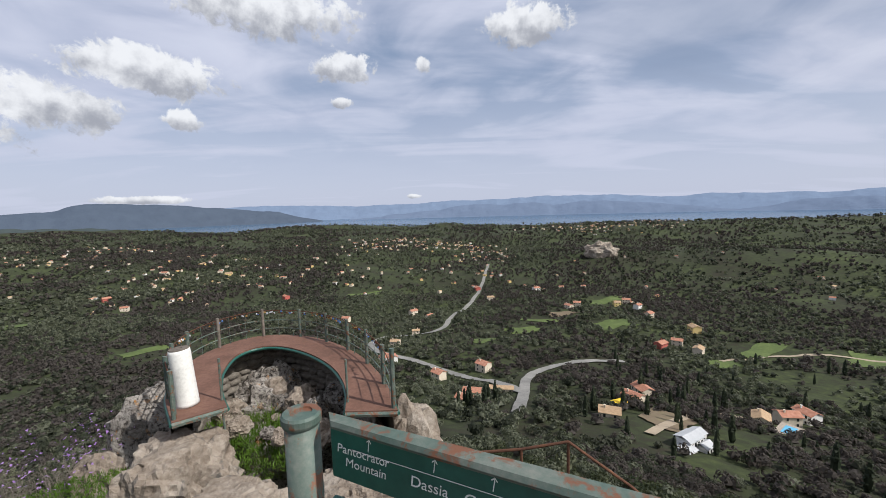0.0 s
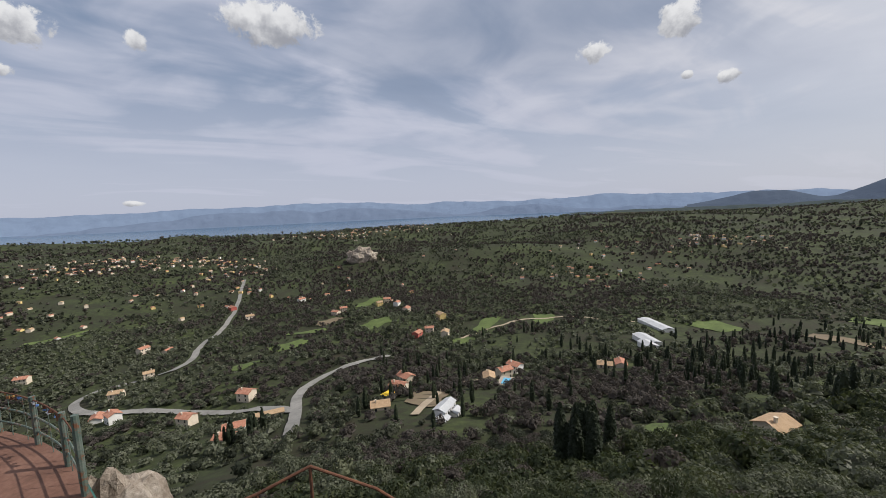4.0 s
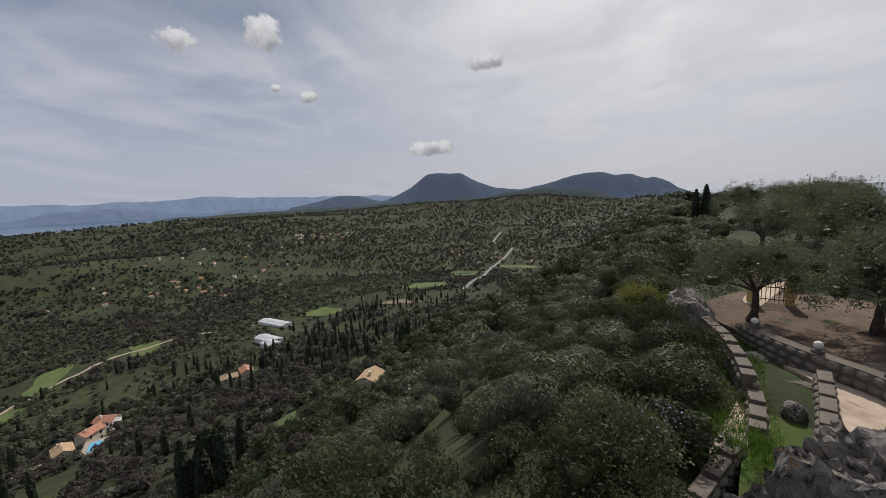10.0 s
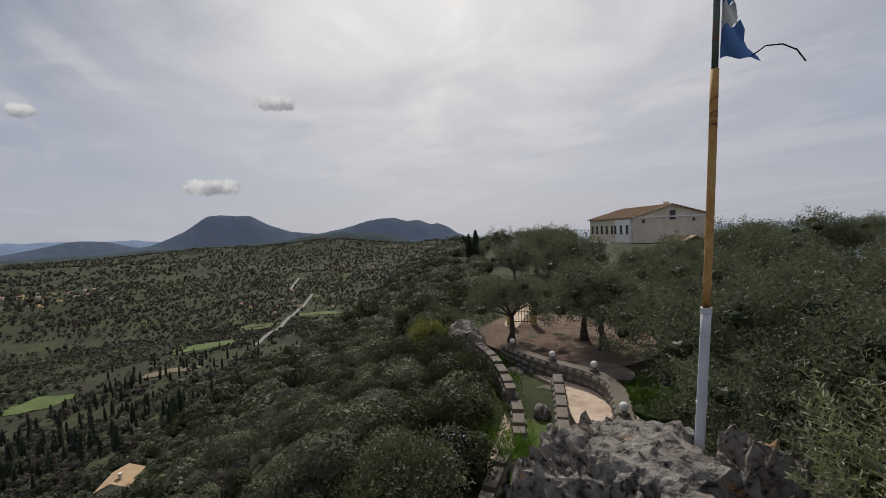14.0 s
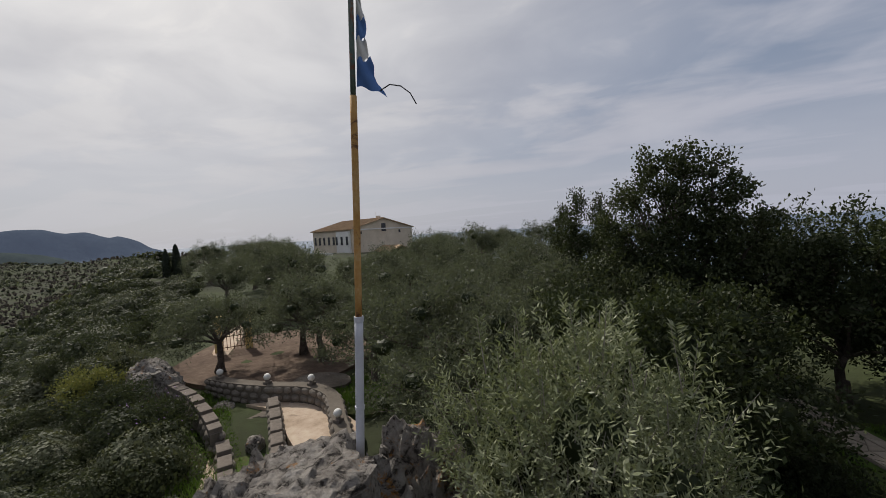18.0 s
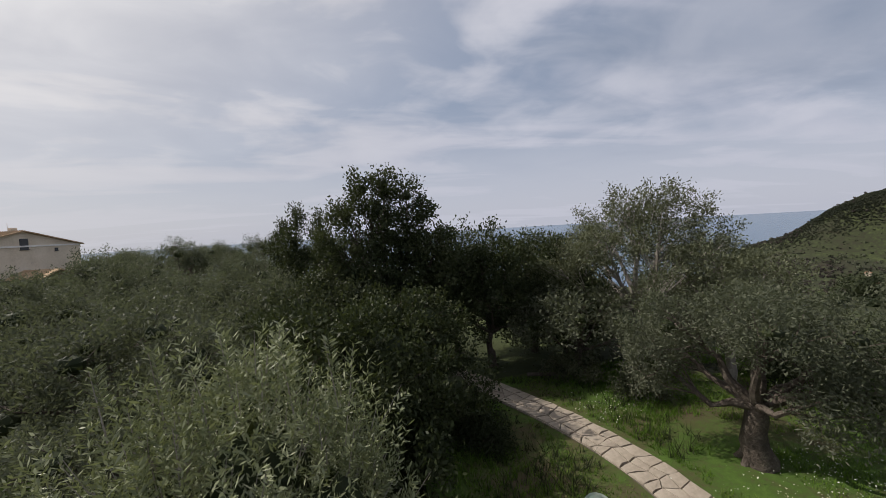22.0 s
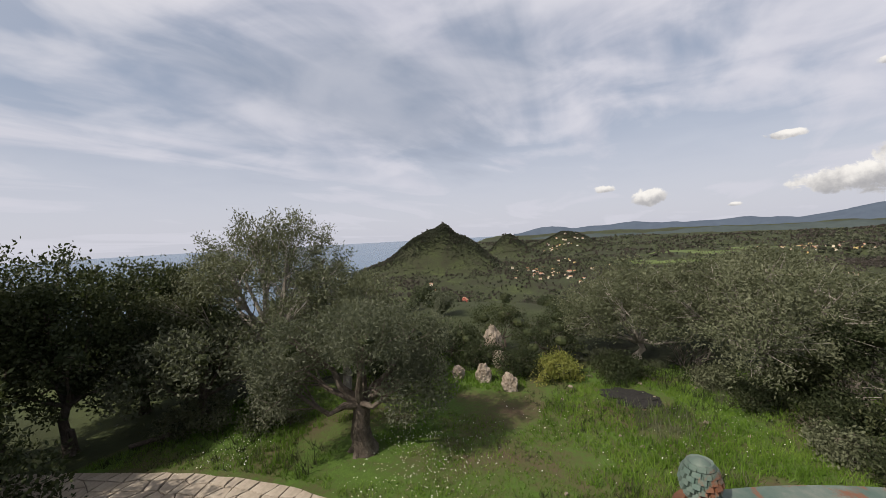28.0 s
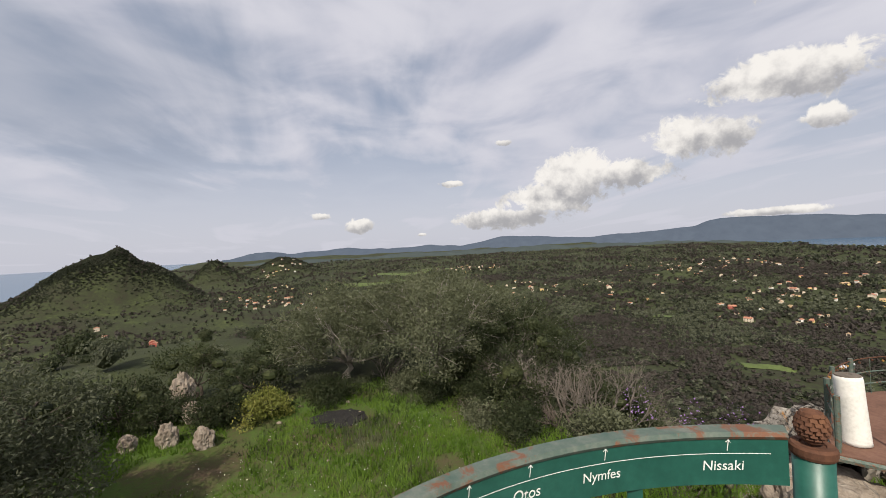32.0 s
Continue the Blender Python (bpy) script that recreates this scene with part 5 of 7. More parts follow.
for r, nm in ((R_IN, "inner_edge"), (R_OUT, "outer_edge")):
    bm = bmesh.new()
    for z0, w in ((-0.06, 0.035),):
        tube(bm, [deck_pt(a, r, z0) for a in np.linspace(-128, 128, 60)], w, 6)
    part(nm, bm, "green_paint", deck)
for s in (-128, 128):
    bm = bmesh.new()
    p0, p1 = deck_pt(s, R_IN, -0.06), deck_pt(s, R_OUT, -0.06)
    tube(bm, [p0, p1], 0.045, 6)
    part("end_beam", bm, "worn_green", deck)
# low masonry wall under the curve
wall = thing("deck_wall", DECK, "curved brown rubble wall under the deck", "wall", turn=-2.2)
bm = bmesh.new()
prev = None
for a in np.linspace(-118, 118, 60):
    q = [bm.verts.new(deck_pt(a, r, z)) for r, z in ((R_OUT - 0.32, -0.1), (R_OUT - 0.02, -0.1), (R_OUT + 0.1, -3.4), (R_OUT - 0.32, -3.4))]
    if prev:
        for k in range(4):
            bm.faces.new((prev[k], q[k], q[(k + 1) % 4], prev[(k + 1) % 4]))
    prev = q
part("core", bm, "mortar", wall)
wr = random.Random(3)
stones = [rock_mesh("stone", (0.17, 0.09, 0.085), 60 + i, "masonry", 2, 0.22) for i in range(6)]
for row in range(6):
    a = -100 + wr.uniform(0, 5)
    while a < 100:
        st = new("stone", stones[wr.randrange(6)])
        st.parent = wall
        st.matrix_local = Matrix.Translation(deck_pt(a, R_OUT - 0.33, -0.20 - row * 0.17)) @ Matrix.Rotation(deck_turn(a), 4, "Z") @ Matrix.Scale(wr.uniform(0.8, 1.15), 4)
        a += 8.4
rails = [(-126, 0.95), (-104, 0.7), (-78, 0.68), (-54, 0.68), (-32, 0.68), (-10, 0.68), (14, 0.68), (40, 0.68), (64, 0.68), (84, 0.7), (104, 0.72), (126, 0.75)]
lock_r = random.Random(9)
fence = thing("deck_railing", DECK, "green tube railing hung with small padlocks", "railing", turn=-2.2)
bm = bmesh.new()
tube(bm, [deck_pt(a, R_OUT - 0.05, 0.68) for a in np.linspace(-126, 126, 50)], 0.010, 6)
part("top_cable", bm, "rust", fence)
for z0 in (0.2, 0.42):
    bm = bmesh.new()
    tube(bm, [deck_pt(a, R_OUT - 0.05, z0) for a in np.linspace(-126, 126, 50)], 0.013, 6)
    part("mid_rail", bm, "worn_green", fence)
for a, h in rails:
    bm = bmesh.new()
    p = deck_pt(a, R_OUT - 0.05)
    tube(bm, [p + Vector((0, 0, -0.15)), p + Vector((0, 0, h + 0.05))], 0.038, 10)
    part("post", bm, "coping" if a in (14, 40) else "worn_green", fence)
# arched wire hoops from the rail to the inner edge
for i, a in enumerate(np.linspace(-118, 118, 26)):
    bm = bmesh.new()
    p0, p1 = deck_pt(a, R_OUT - 0.05, 0.0), deck_pt(a, R_OUT - 0.05, 0.68)
    tube(bm, [p0, p1], 0.006, 5)
    part("rod", bm, "worn_green", fence)
for a in (-118, 118):
    bm = bmesh.new()
    p0 = deck_pt(a, R_IN + 0.03, -0.9)
    tube(bm, [p0, deck_pt(a, R_IN + 0.03, 0.15), deck_pt(a, R_IN + 0.03, 0.75)], 0.02, 8)
    part("post", bm, "worn_green", fence)
lock_mats = ["rust", "pole_white", "rust", "flag_blue", "pole_rust", "rust"]
for i in range(110):
    a = lock_r.uniform(-105, 95)
    bm = bmesh.new()
    z0 = lock_r.uniform(0.60, 0.655)
    s = lock_r.uniform(0.028, 0.05)
    box(bm, deck_pt(a, R_OUT - 0.05, z0), (s, 0.02, s), Matrix.Rotation(lock_r.uniform(-0.5, 0.5), 4, "Y"), 0.004)
    part("padlock", bm, lock_r.choice(lock_mats), fence)
# white pillar on the deck
pil = deck_pt(113, 2.12)
pillar = thing("pillar", DECK + SWING @ pil, "round whitewashed stone pillar standing on the deck", "pillar")
bm = bmesh.new()
lathe(bm, [(0.180, 0.0), (0.176, 0.05), (0.168, 0.5), (0.166, 0.92), (0.158, 0.97), (0.135, 0.985)], sides=28)
body = part("body", bm, "whitewash", pillar, smooth=True)
bm = bmesh.new()
lathe(bm, [(0.150, 0.975), (0.144, 0.995), (0.05, 1.0), (0.045, 0.99)], sides=28)
part("top_face", bm, "coping", pillar, "bare weathered stone top")
pillar.matrix_world = pillar.matrix_world @ Matrix.Rotation(radians(-4), 4, "Y")
# rocks and grass inside and round the deck
BOULDERS = [(-5.3, 9.9, -4.85, 0.42, 0.36, 0.5), (-4.5, 9.7, -4.85, 0.55, 0.45, 0.5), (-3.7, 9.0, -4.75, 0.42, 0.36, 0.42), (-3.1, 8.3, -4.65, 0.30, 0.28, 0.38), (-5.3, 8.9, -4.85, 0.38, 0.36, 0.28),
            (-4.75, 8.2, -4.8, 0.30, 0.24, 0.22), (-3.95, 7.9, -4.75, 0.15, 0.14, 0.13), (-3.5, 7.5, -4.6, 0.2, 0.16, 0.16), (-4.2, 8.8, -4.95, 0.14, 0.14, 0.1), (-2.8, 9.0, -4.7, 0.4, 0.36, 0.5), (-2.75, 7.5, -4.55, 0.26, 0.22, 0.3)]
for i, (x, y, z, a, b2, c) in enumerate(BOULDERS):
    rock("boulder", swung(x, y, z + 0.4), (a, b2, c), 20 + i, "pale_rock" if i % 3 else "limestone", "rough pale limestone boulder in the grass", 4, 0.42, i * 40.0, group="boulders by the deck")
rock("ledge", swung(-4.75, 6.45, -4.62), (0.85, 0.8, 1.2), 33, "pale_rock", "broad pale limestone ledge under the deck", 5, 0.44, 25, 0.8)
rock("ledge", swung(-3.5, 5.8, -4.78), (0.8, 0.85, 0.9), 36, "pale_rock", "cracked pale limestone slab beside the deck", 5, 0.44, 60, 0.7)
rock("ledge", swung(-1.75, 6.4, -5.15), (0.75, 1.0, 1.15), 38, "pale_rock", "steep pale limestone shoulder below the deck", 5, 0.44, 10, 0.8)
rock("ledge", swung(-2.2, 4.0, -5.50), (1.5, 1.4, 1.1), 41, "pale_rock", "weathered limestone slope between deck and viewpoint", 5, 0.44, 70, 0.6)
rock("ledge", swung(-7.0, 7.6, -5.10), (0.6, 0.5, 0.6), 44, "pale_rock", "pinkish limestone hump in the scrub", 4, 0.44, 10)
rock("ledge", swung(-1.5, 8.2, -6.3), (1.3, 1.5, 2.2), 47, "pale_rock", "steep limestone face below the deck", 5, 0.44, 50)
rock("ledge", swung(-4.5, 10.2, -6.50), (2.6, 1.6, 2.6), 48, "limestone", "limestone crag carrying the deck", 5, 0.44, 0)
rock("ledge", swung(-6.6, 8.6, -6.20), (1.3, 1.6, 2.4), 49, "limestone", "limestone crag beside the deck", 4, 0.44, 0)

# thin rusty handrail of the steps
hand = thing("stair_handrail", (0.9, 3.5, -3.4), "thin rusty handrail beside the steps", "railing")
inv = hand.matrix_world.inverted()
bm = bmesh.new()
tube(bm, [inv @ Vector((*carry(q[0], q[1]), q[2])) for q in ((0.15, 3.75, -2.16), (0.62, 3.6, -2.06), (0.99, 3.49, -1.95), (1.45, 3.3, -2.26), (1.9, 3.05, -2.7))], 0.013, 8)
part("bar", bm, "rust", hand)
for q in ((0.62, 3.6, -2.06), (0.99, 3.49, -1.95), (1.9, 3.05, -2.7)):
    bm = bmesh.new()
    x0, y0 = carry(q[0], q[1])
    tube(bm, [inv @ Vector((x0, y0, -5.0)), inv @ Vector((x0, y0, q[2]))], 0.013, 8)
    part("upright", bm, "rust", hand)

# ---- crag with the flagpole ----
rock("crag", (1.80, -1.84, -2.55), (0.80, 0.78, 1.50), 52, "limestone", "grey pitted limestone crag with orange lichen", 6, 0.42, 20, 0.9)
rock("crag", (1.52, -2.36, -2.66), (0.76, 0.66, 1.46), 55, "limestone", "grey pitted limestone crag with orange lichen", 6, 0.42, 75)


def pole_axis(z):
    """The old pole leans and bows a little."""
    return heading(-238) * (0.047 * z + 0.006 * math.sin(z * 1.6)) + Vector((0, 0, z))


pole = thing("flagpole", (1.64, -2.215, -1.27), "flagpole, white below, rusty yellow above, with a torn flag", "flagpole")
for nm, mt, z0, z1, r in (("lower_tube", "pole_white", 0.0, 0.80, 0.024), ("rusty_tube", "pole_rust", 0.80, 2.02, 0.019), ("upper_tube", "worn_green", 2.02, 3.4, 0.015)):
    bm = bmesh.new()
    tube(bm, [pole_axis(z) for z in np.linspace(z0, z1, 8)], r, 16)
    part(nm, bm, mt, pole, smooth=True)
bm = bmesh.new()
lathe(bm, [(0.027, 0.29), (0.027, 0.31)], Vector((pole_axis(0.3).x, pole_axis(0.3).y, 0)), 16), lathe(bm, [(0.027, 0.785), (0.027, 0.815)], Vector((pole_axis(0.8).x, pole_axis(0.8).y, 0)), 16)
part("joint_ring", bm, "pole_white", pole)
bm = bmesh.new()
lathe(bm, [(0.15, -0.16), (0.10, -0.06), (0.05, -0.01), (0.03, 0.01)], sides=20)
part("cement_foot", bm, "coping", pole, "pale cement foot")
flag = thing("torn_flag", Vector((1.64, -2.215, 0.71)) + heading(-238) * 0.095, "torn blue and white flag with a loose cord", "flag")
side = heading(-240)
STRIPES = [(0.09, 0.24, "flag_blue", 0.15, 0.07), (0.23, 0.35, "flag_white", 0.07, 0.05), (0.34, 0.46, "flag_blue", 0.05, 0.04), (0.45, 0.58, "flag_white", 0.055, 0.02), (0.58, 0.86, "flag_blue", 0.045, 0.035)]
fr = random.Random(2)
for z0, z1, mt, w0, w1 in STRIPES:
    bm = bmesh.new()
    n, k = 10, 5
    grid = []
    for j in range(k + 1):
        zz = z0 + (z1 - z0) * j / k
        w = w0 + (w1 - w0) * j / k
        sag = -0.06 if z0 < 0.2 else 0.0
        row = []
        for i in range(n + 1):
            f = i / n
            q = side * (0.018 + w * f + (fr.uniform(-0.012, 0.012) if i == n else 0)) + Vector((0, 0, zz + sag * f * f * (1 - j / k) + 0.01 * math.sin(9 * f + j)))
            q += heading(-150) * 0.014 * math.sin(7 * f + 0.6 * j)
            row.append(bm.verts.new(q + heading(-238) * 0.047 * zz))
        grid.append(row)
    for j in range(k):
        for i in range(n):
            bm.faces.new((grid[j][i], grid[j][i + 1], grid[j + 1][i + 1], grid[j + 1][i]))
    part("stripe", bm, mt, flag, smooth=True)
bm = bmesh.new()
cord = [side * 0.15, side * 0.20 + Vector((0, 0, 0.03)), side * 0.26 + Vector((0, 0, 0.02)), side * 0.31 + Vector((0, 0, -0.02)), side * 0.34 + Vector((0, 0, -0.08))]
tube(bm, [q + Vector((0, 0, 0.07)) for q in cord], 0.0035, 6)
part("cord", bm, "char", flag)

# ---- terrace below: walls, walks and a forecourt ----
def flat_patch(name, pts, z, material, label, category, thick=0.12):
    """A paved or bare patch with a rounded outline on the ground."""
    pts = [carry(*q) for q in pts]
    p = smooth_line(list(pts) + [pts[0]], 0.3)[:-1]
    bm = bmesh.new()
    top = [bm.verts.new((x, y, z)) for x, y in p]
    bot = [bm.verts.new((x, y, z - thick)) for x, y in p]
    f = bm.faces.new(top)
    for i in range(len(top)):
        j = (i + 1) % len(top)
        bm.faces.new((top[i], top[j], bot[j], bot[i]))
    if f.normal.z < 0:
        bmesh.ops.reverse_faces(bm, faces=bm.faces[:])
    bmesh.ops.triangulate(bm, faces=[f])
    ob = part(name, bm, material)
    return tagged(ob, label, category, kind="structure")


flat_patch("forecourt", [(15.2, -8.6), (12.6, -8.0), (9.8, -8.9), (8.6, -10.2), (9.2, -13.5), (13.5, -15.5), (17.5, -12.5)], -4.46, "bare_soil", "bare brown forecourt of trodden earth", "forecourt", 0.5)
flat_patch("forecourt_slab", [(9.7, -8.95), (8.5, -9.0), (7.7, -9.6), (8.5, -10.4), (9.9, -10.0)], -4.43, "coping", "grey concrete slab at the forecourt's edge", "slab", 0.4)
flat_patch("upper_walk", [(9.9, -7.7), (8.6, -7.75), (7.2, -6.6), (5.6, -6.0), (5.4, -7.4), (7.3, -8.4), (9.0, -8.3)], -4.5, "concrete_path", "pale sandy concrete walk between low walls", "path", 0.6)
flat_patch("lower_walk", [(10.4, -7.3), (9.6, -7.1), (8.9, -6.6), (8.0, -5.7), (7.1, -4.9), (6.6, -4.2), (6.9, -4.0), (7.9, -5.0), (8.9, -6.0), (10.2, -6.9)], -4.75, "concrete_path", "narrow worn stone walk beside grass", "path", 0.5)
flat_patch("terrace_lawn", [(12.2, -7.5), (9.0, -6.4), (6.6, -4.4), (5.4, -3.6), (5.0, -4.2), (6.6, -6.0), (9.3, -7.6), (11.4, -8.0)], -4.82, "lawn", "strip of bright grass between terrace walls", "lawn", 0.5)
flat_patch("side_lawn", [(8.6, -9.3), (6.9, -8.0), (5.8, -8.4), (6.2, -10.4), (8.0, -11.0)], -4.52, "lawn", "bright green grass beside the forecourt", "lawn", 0.5)

wall_stones = [rock_mesh("stone", (0.15, 0.08, 0.10), 80 + i, "masonry", 2, 0.24) for i in range(6)]


def parapet(name, pts, label, thick=0.3, blocks=0.0, face=1, rows=3):
    """A rubble wall along (x, y, foot, top) points, with separate coping blocks and face stones."""
    x, y, zb, zt = [np.array(c, float) for c in zip(*[(*carry(q[0], q[1]), q[2], q[3]) for q in pts])]
    s = np.concatenate([[0], np.cumsum(np.hypot(np.diff(x), np.diff(y)))])
    t = np.linspace(0, s[-1], max(3, int(s[-1] / 0.25)))
    X, Y, B, T = [np.interp(t, s, c) for c in (x, y, zb, zt)]
    for _ in range(2):
        X[1:-1], Y[1:-1] = (X[:-2] + X[2:] + 2 * X[1:-1]) / 4, (Y[:-2] + Y[2:] + 2 * Y[1:-1]) / 4
    ob = thing(name, (X[0], Y[0], B[0]), label, "wall", "terrace walls", fixed=True)
    o = Vector((X[0], Y[0], B[0]))
    dx, dy = np.gradient(X), np.gradient(Y)
    ln = np.hypot(dx, dy)
    nx, ny = -dy / ln, dx / ln
    bm = bmesh.new()
    prev = None
    for i in range(len(t)):
        q = [bm.verts.new(Vector((X[i] + nx[i] * w, Y[i] + ny[i] * w, z)) - o) for w, z in ((thick / 2, B[i] - 0.3), (thick / 2, T[i]), (-thick / 2, T[i]), (-thick / 2, B[i] - 0.3))]
        if prev:
            for k in range(3):
                bm.faces.new((prev[k], prev[k + 1], q[k + 1], q[k]))
        else:
            bm.faces.new(q)
        prev = q
    bm.faces.new(prev[::-1])
    bmesh.ops.recalc_face_normals(bm, faces=bm.faces[:])
    part("core", bm, "mortar", ob)
    rr = random.Random(int(abs(x[0]) * 100))
    for side_ in (1, -1):
        for row in range(rows):
            d = rr.uniform(0, 0.2)
            while d < s[-1]:
                px, py, b0, t0, a, c = [np.interp(d, t, q) for q in (X, Y, B, T, nx, ny)]
                z = b0 + (t0 - b0) * (row + 0.5) / rows
                m = new("stone", wall_stones[rr.randrange(6)])
                m.parent = ob
                m.matrix_local = Matrix.Translation(Vector((px + a * side_ * thick * 0.47, py + c * side_ * thick * 0.47, z)) - o) @ Matrix.Rotation(math.atan2(c, a) - math.pi / 2, 4, "Z") @ Matrix.Diagonal((rr.uniform(0.8, 1.2), 1, (t0 - b0) / rows / 0.21, 1))
                d += rr.uniform(0.26, 0.36)
    d = 0.0
    while blocks and d < s[-1] - 0.1:
        l = min(blocks * rr.uniform(0.85, 1.1), s[-1] - d)
        px, py, t0, a, c = [np.interp(d + l / 2, t, q) for q in (X, Y, T, nx, ny)]
        bm = bmesh.new()
        box(bm, (0, 0, 0), (l * 0.88, thick + 0.03, 0.12), bevel=0.02)
        blk = part("coping_block", bm, "coping", ob)
        blk.matrix_local = Matrix.Translation(Vector((px, py, t0 + 0.04)) - o) @ Matrix.Rotation(math.atan2(c, a) - math.pi / 2, 4, "Z") @ Matrix.Rotation(rr.uniform(-0.03, 0.03), 4, "X")
        d += l
    return ob


parapet("parapet", [(12.4, -7.15, -4.9, -4.0), (10.6, -6.75, -4.9, -4.0), (9.2, -6.25, -4.9, -4.15), (8.6, -5.95, -4.9, -4.2)], "outer rubble parapet with stone coping blocks", 0.24, 0.62)
parapet("parapet", [(8.5, -6.0, -5.0, -4.42), (7.9, -5.65, -5.0, -4.5), (7.3, -5.2, -5.1, -4.6)], "stepped rubble parapet with stone coping blocks", 0.24, 0.55)
parapet("parapet", [(7.25, -4.85, -5.3, -4.72), (6.7, -4.1, -5.3, -4.85), (6.0, -3.3, -5.4, -4.95)], "low rubble parapet stepping down the slope", 0.24, 0.62)
parapet("parapet", [(8.9, -7.75, -4.8, -4.25), (7.9, -6.95, -4.85, -4.3), (6.5, -5.75, -4.9, -4.35), (5.2, -4.9, -5.0, -4.4)], "rubble wall between two walks, with stone coping blocks", 0.22, 0.62)
parapet("parapet", [(9.5, -7.35, -4.85, -4.62), (9.2, -7.55, -4.85, -4.6), (8.9, -7.8, -4.85, -4.55)], "short cross wall of rubble", 0.3, 0)
parapet("parapet", [(11.9, -8.1, -4.6, -4.1), (10.6, -8.0, -4.6, -4.05), (9.5, -8.15, -4.7, -4.05), (8.2, -8.5, -4.7, -4.05), (7.2, -8.2, -4.7, -4.05), (6.1, -7.1, -4.75, -4.1), (5.2, -6.3, -4.8, -4.15)], "curving rubble wall with stone balls", 0.32, 0)
for x, y, z in ((11.4, -8.05, -4.05), (9.53, -8.15, -4.03), (8.2, -8.46, -4.03), (6.12, -7.08, -4.08)):
    ball = thing("stone_ball", (x, y, z), "pale stone ball on a square foot on the wall", "ornament", "stone balls on the wall")
    bm = bmesh.new()
    box(bm, (0, 0, 0.0), (0.18, 0.18, 0.1), bevel=0.015), lathe(bm, [(0.08, 0.05), (0.05, 0.08), (0.04, 0.1)], sides=14)
    part("foot", bm, "coping", ball)
    bm = bmesh.new()
    bmesh.ops.create_uvsphere(bm, u_segments=18, v_segments=12, radius=0.095, matrix=Matrix.Translation((0, 0, 0.18)))
    part("ball", bm, "whitewash", ball, smooth=True)
rock("boulder", (12.9, -7.0, -4.3), (0.85, 0.7, 0.95), 61, "limestone", "tall grey boulder at the wall's end", 4, 0.32)
rock("boulder", (8.15, -6.55, -4.72), (0.22, 0.2, 0.26), 62, "limestone", "dark boulder beside the walk", 3, 0.32)
rock("boulder", (10.6, -7.5, -4.7), (0.4, 0.3, 0.25), 63, "limestone", "grey boulder beside the walk", 3, 0.32)
# iron gate at the back of the forecourt
gate = thing("garden_gate", (15.0, -11.2, -4.46), "low wrought iron gate between pale posts", "gate", turn=52)
for sx in (-0.55, 0.55):
    bm = bmesh.new()
    box(bm, (sx, 0, 0.7), (0.28, 0.28, 1.4), bevel=0.02), box(bm, (sx, 0, 1.43), (0.36, 0.36, 0.08), bevel=0.02)
    part("gate_post", bm, "plaster_yellow", gate)
for i in range(7):
    bm = bmesh.new()
    tube(bm, [(-0.38 + 0.127 * i, 0, 0.05), (-0.38 + 0.127 * i, 0, 1.15)], 0.012, 6)
    part("bar", bm, "rust", gate)
for z in (0.15, 0.6, 1.05):
    bm = bmesh.new()
    box(bm, (0, 0, z), (0.84, 0.02, 0.03))
    part("rail", bm, "rust", gate)
flat_patch("gate_path", [(14.6, -10.6), (16.6, -12.8), (18.6, -15.0), (19.2, -14.4), (17.2, -12.2), (15.2, -10.2)], -4.44, "concrete_path", "pale path through the gate", "path", 0.4)

# ---- villa on the ridge ----
C0, L0 = spot(-141.8, 100), spot(-136.6, 118)
u = (L0 - C0).normalized()
turn = math.degrees(math.atan2(u.y, u.x))
LEN, WID, EAVE, FOOT = (L0 - C0).length, 19.5, 8.3, -6.4
manor = thing("manor_house", (C0.x, C0.y, FOOT - 0.6), "large cream villa with a low tan tiled roof and tall windows", "house", turn=turn)
manor.matrix_world = manor.matrix_world @ Matrix.Scale(-1, 4, (0, 1, 0))
bm = bmesh.new()
box(bm, (LEN / 2, WID / 2, EAVE / 2 - 1), (LEN, WID, EAVE + 2))
rise = 2.6
for xx in (0.0, LEN):
    v = [bm.verts.new(c) for c in ((xx, 0, EAVE), (xx, WID, EAVE), (xx, WID / 2, EAVE + rise))]
    bm.faces.new(v if xx else v[::-1])
part("wall", bm, "plaster_cream", manor)
bm = bmesh.new()
gable_roof(bm, LEN, WID, EAVE, rise, 0.5, 0.22)
bmesh.ops.translate(bm, verts=bm.verts[:], vec=(LEN / 2, WID / 2, 0))
roof = part("roof", bm, "roof_old", manor)
mesh_tile = None
for i in range(40):
    bm = bmesh.new()
    xx = -0.4 + (LEN + 0.8) * (i + 0.5) / 40
    tube(bm, [(xx, -0.5, EAVE + 0.22 - rise * 0.5 / (WID / 2)), (xx, WID / 2, EAVE + rise + 0.24)], 0.10, 6)
    part("roll_tile", bm, "roof_old", roof)
bm = bmesh.new()
box(bm, (-0.05, WID / 2, EAVE - 0.1), (0.2, WID, 0.3), bevel=0.03)
part("cornice", bm, "plaster_white", manor)
for i in range(8):
    w = new("window", pane_mesh(0.9, 2.0))
    w.parent, w.location = manor, (1.4 + i * (LEN - 2.8) / 7, -0.55 if i < 3 else -0.02, 5.6)
bm = bmesh.new()
box(bm, (3.6, -0.25, 3.3), (6.2, 0.6, 9.2))
part("portico", bm, "plaster_white", manor, "white projecting bay")
bm = bmesh.new()
box(bm, (4.2, -3.0, 1.0), (8.0, 5.0, 2.2), bevel=0.05)
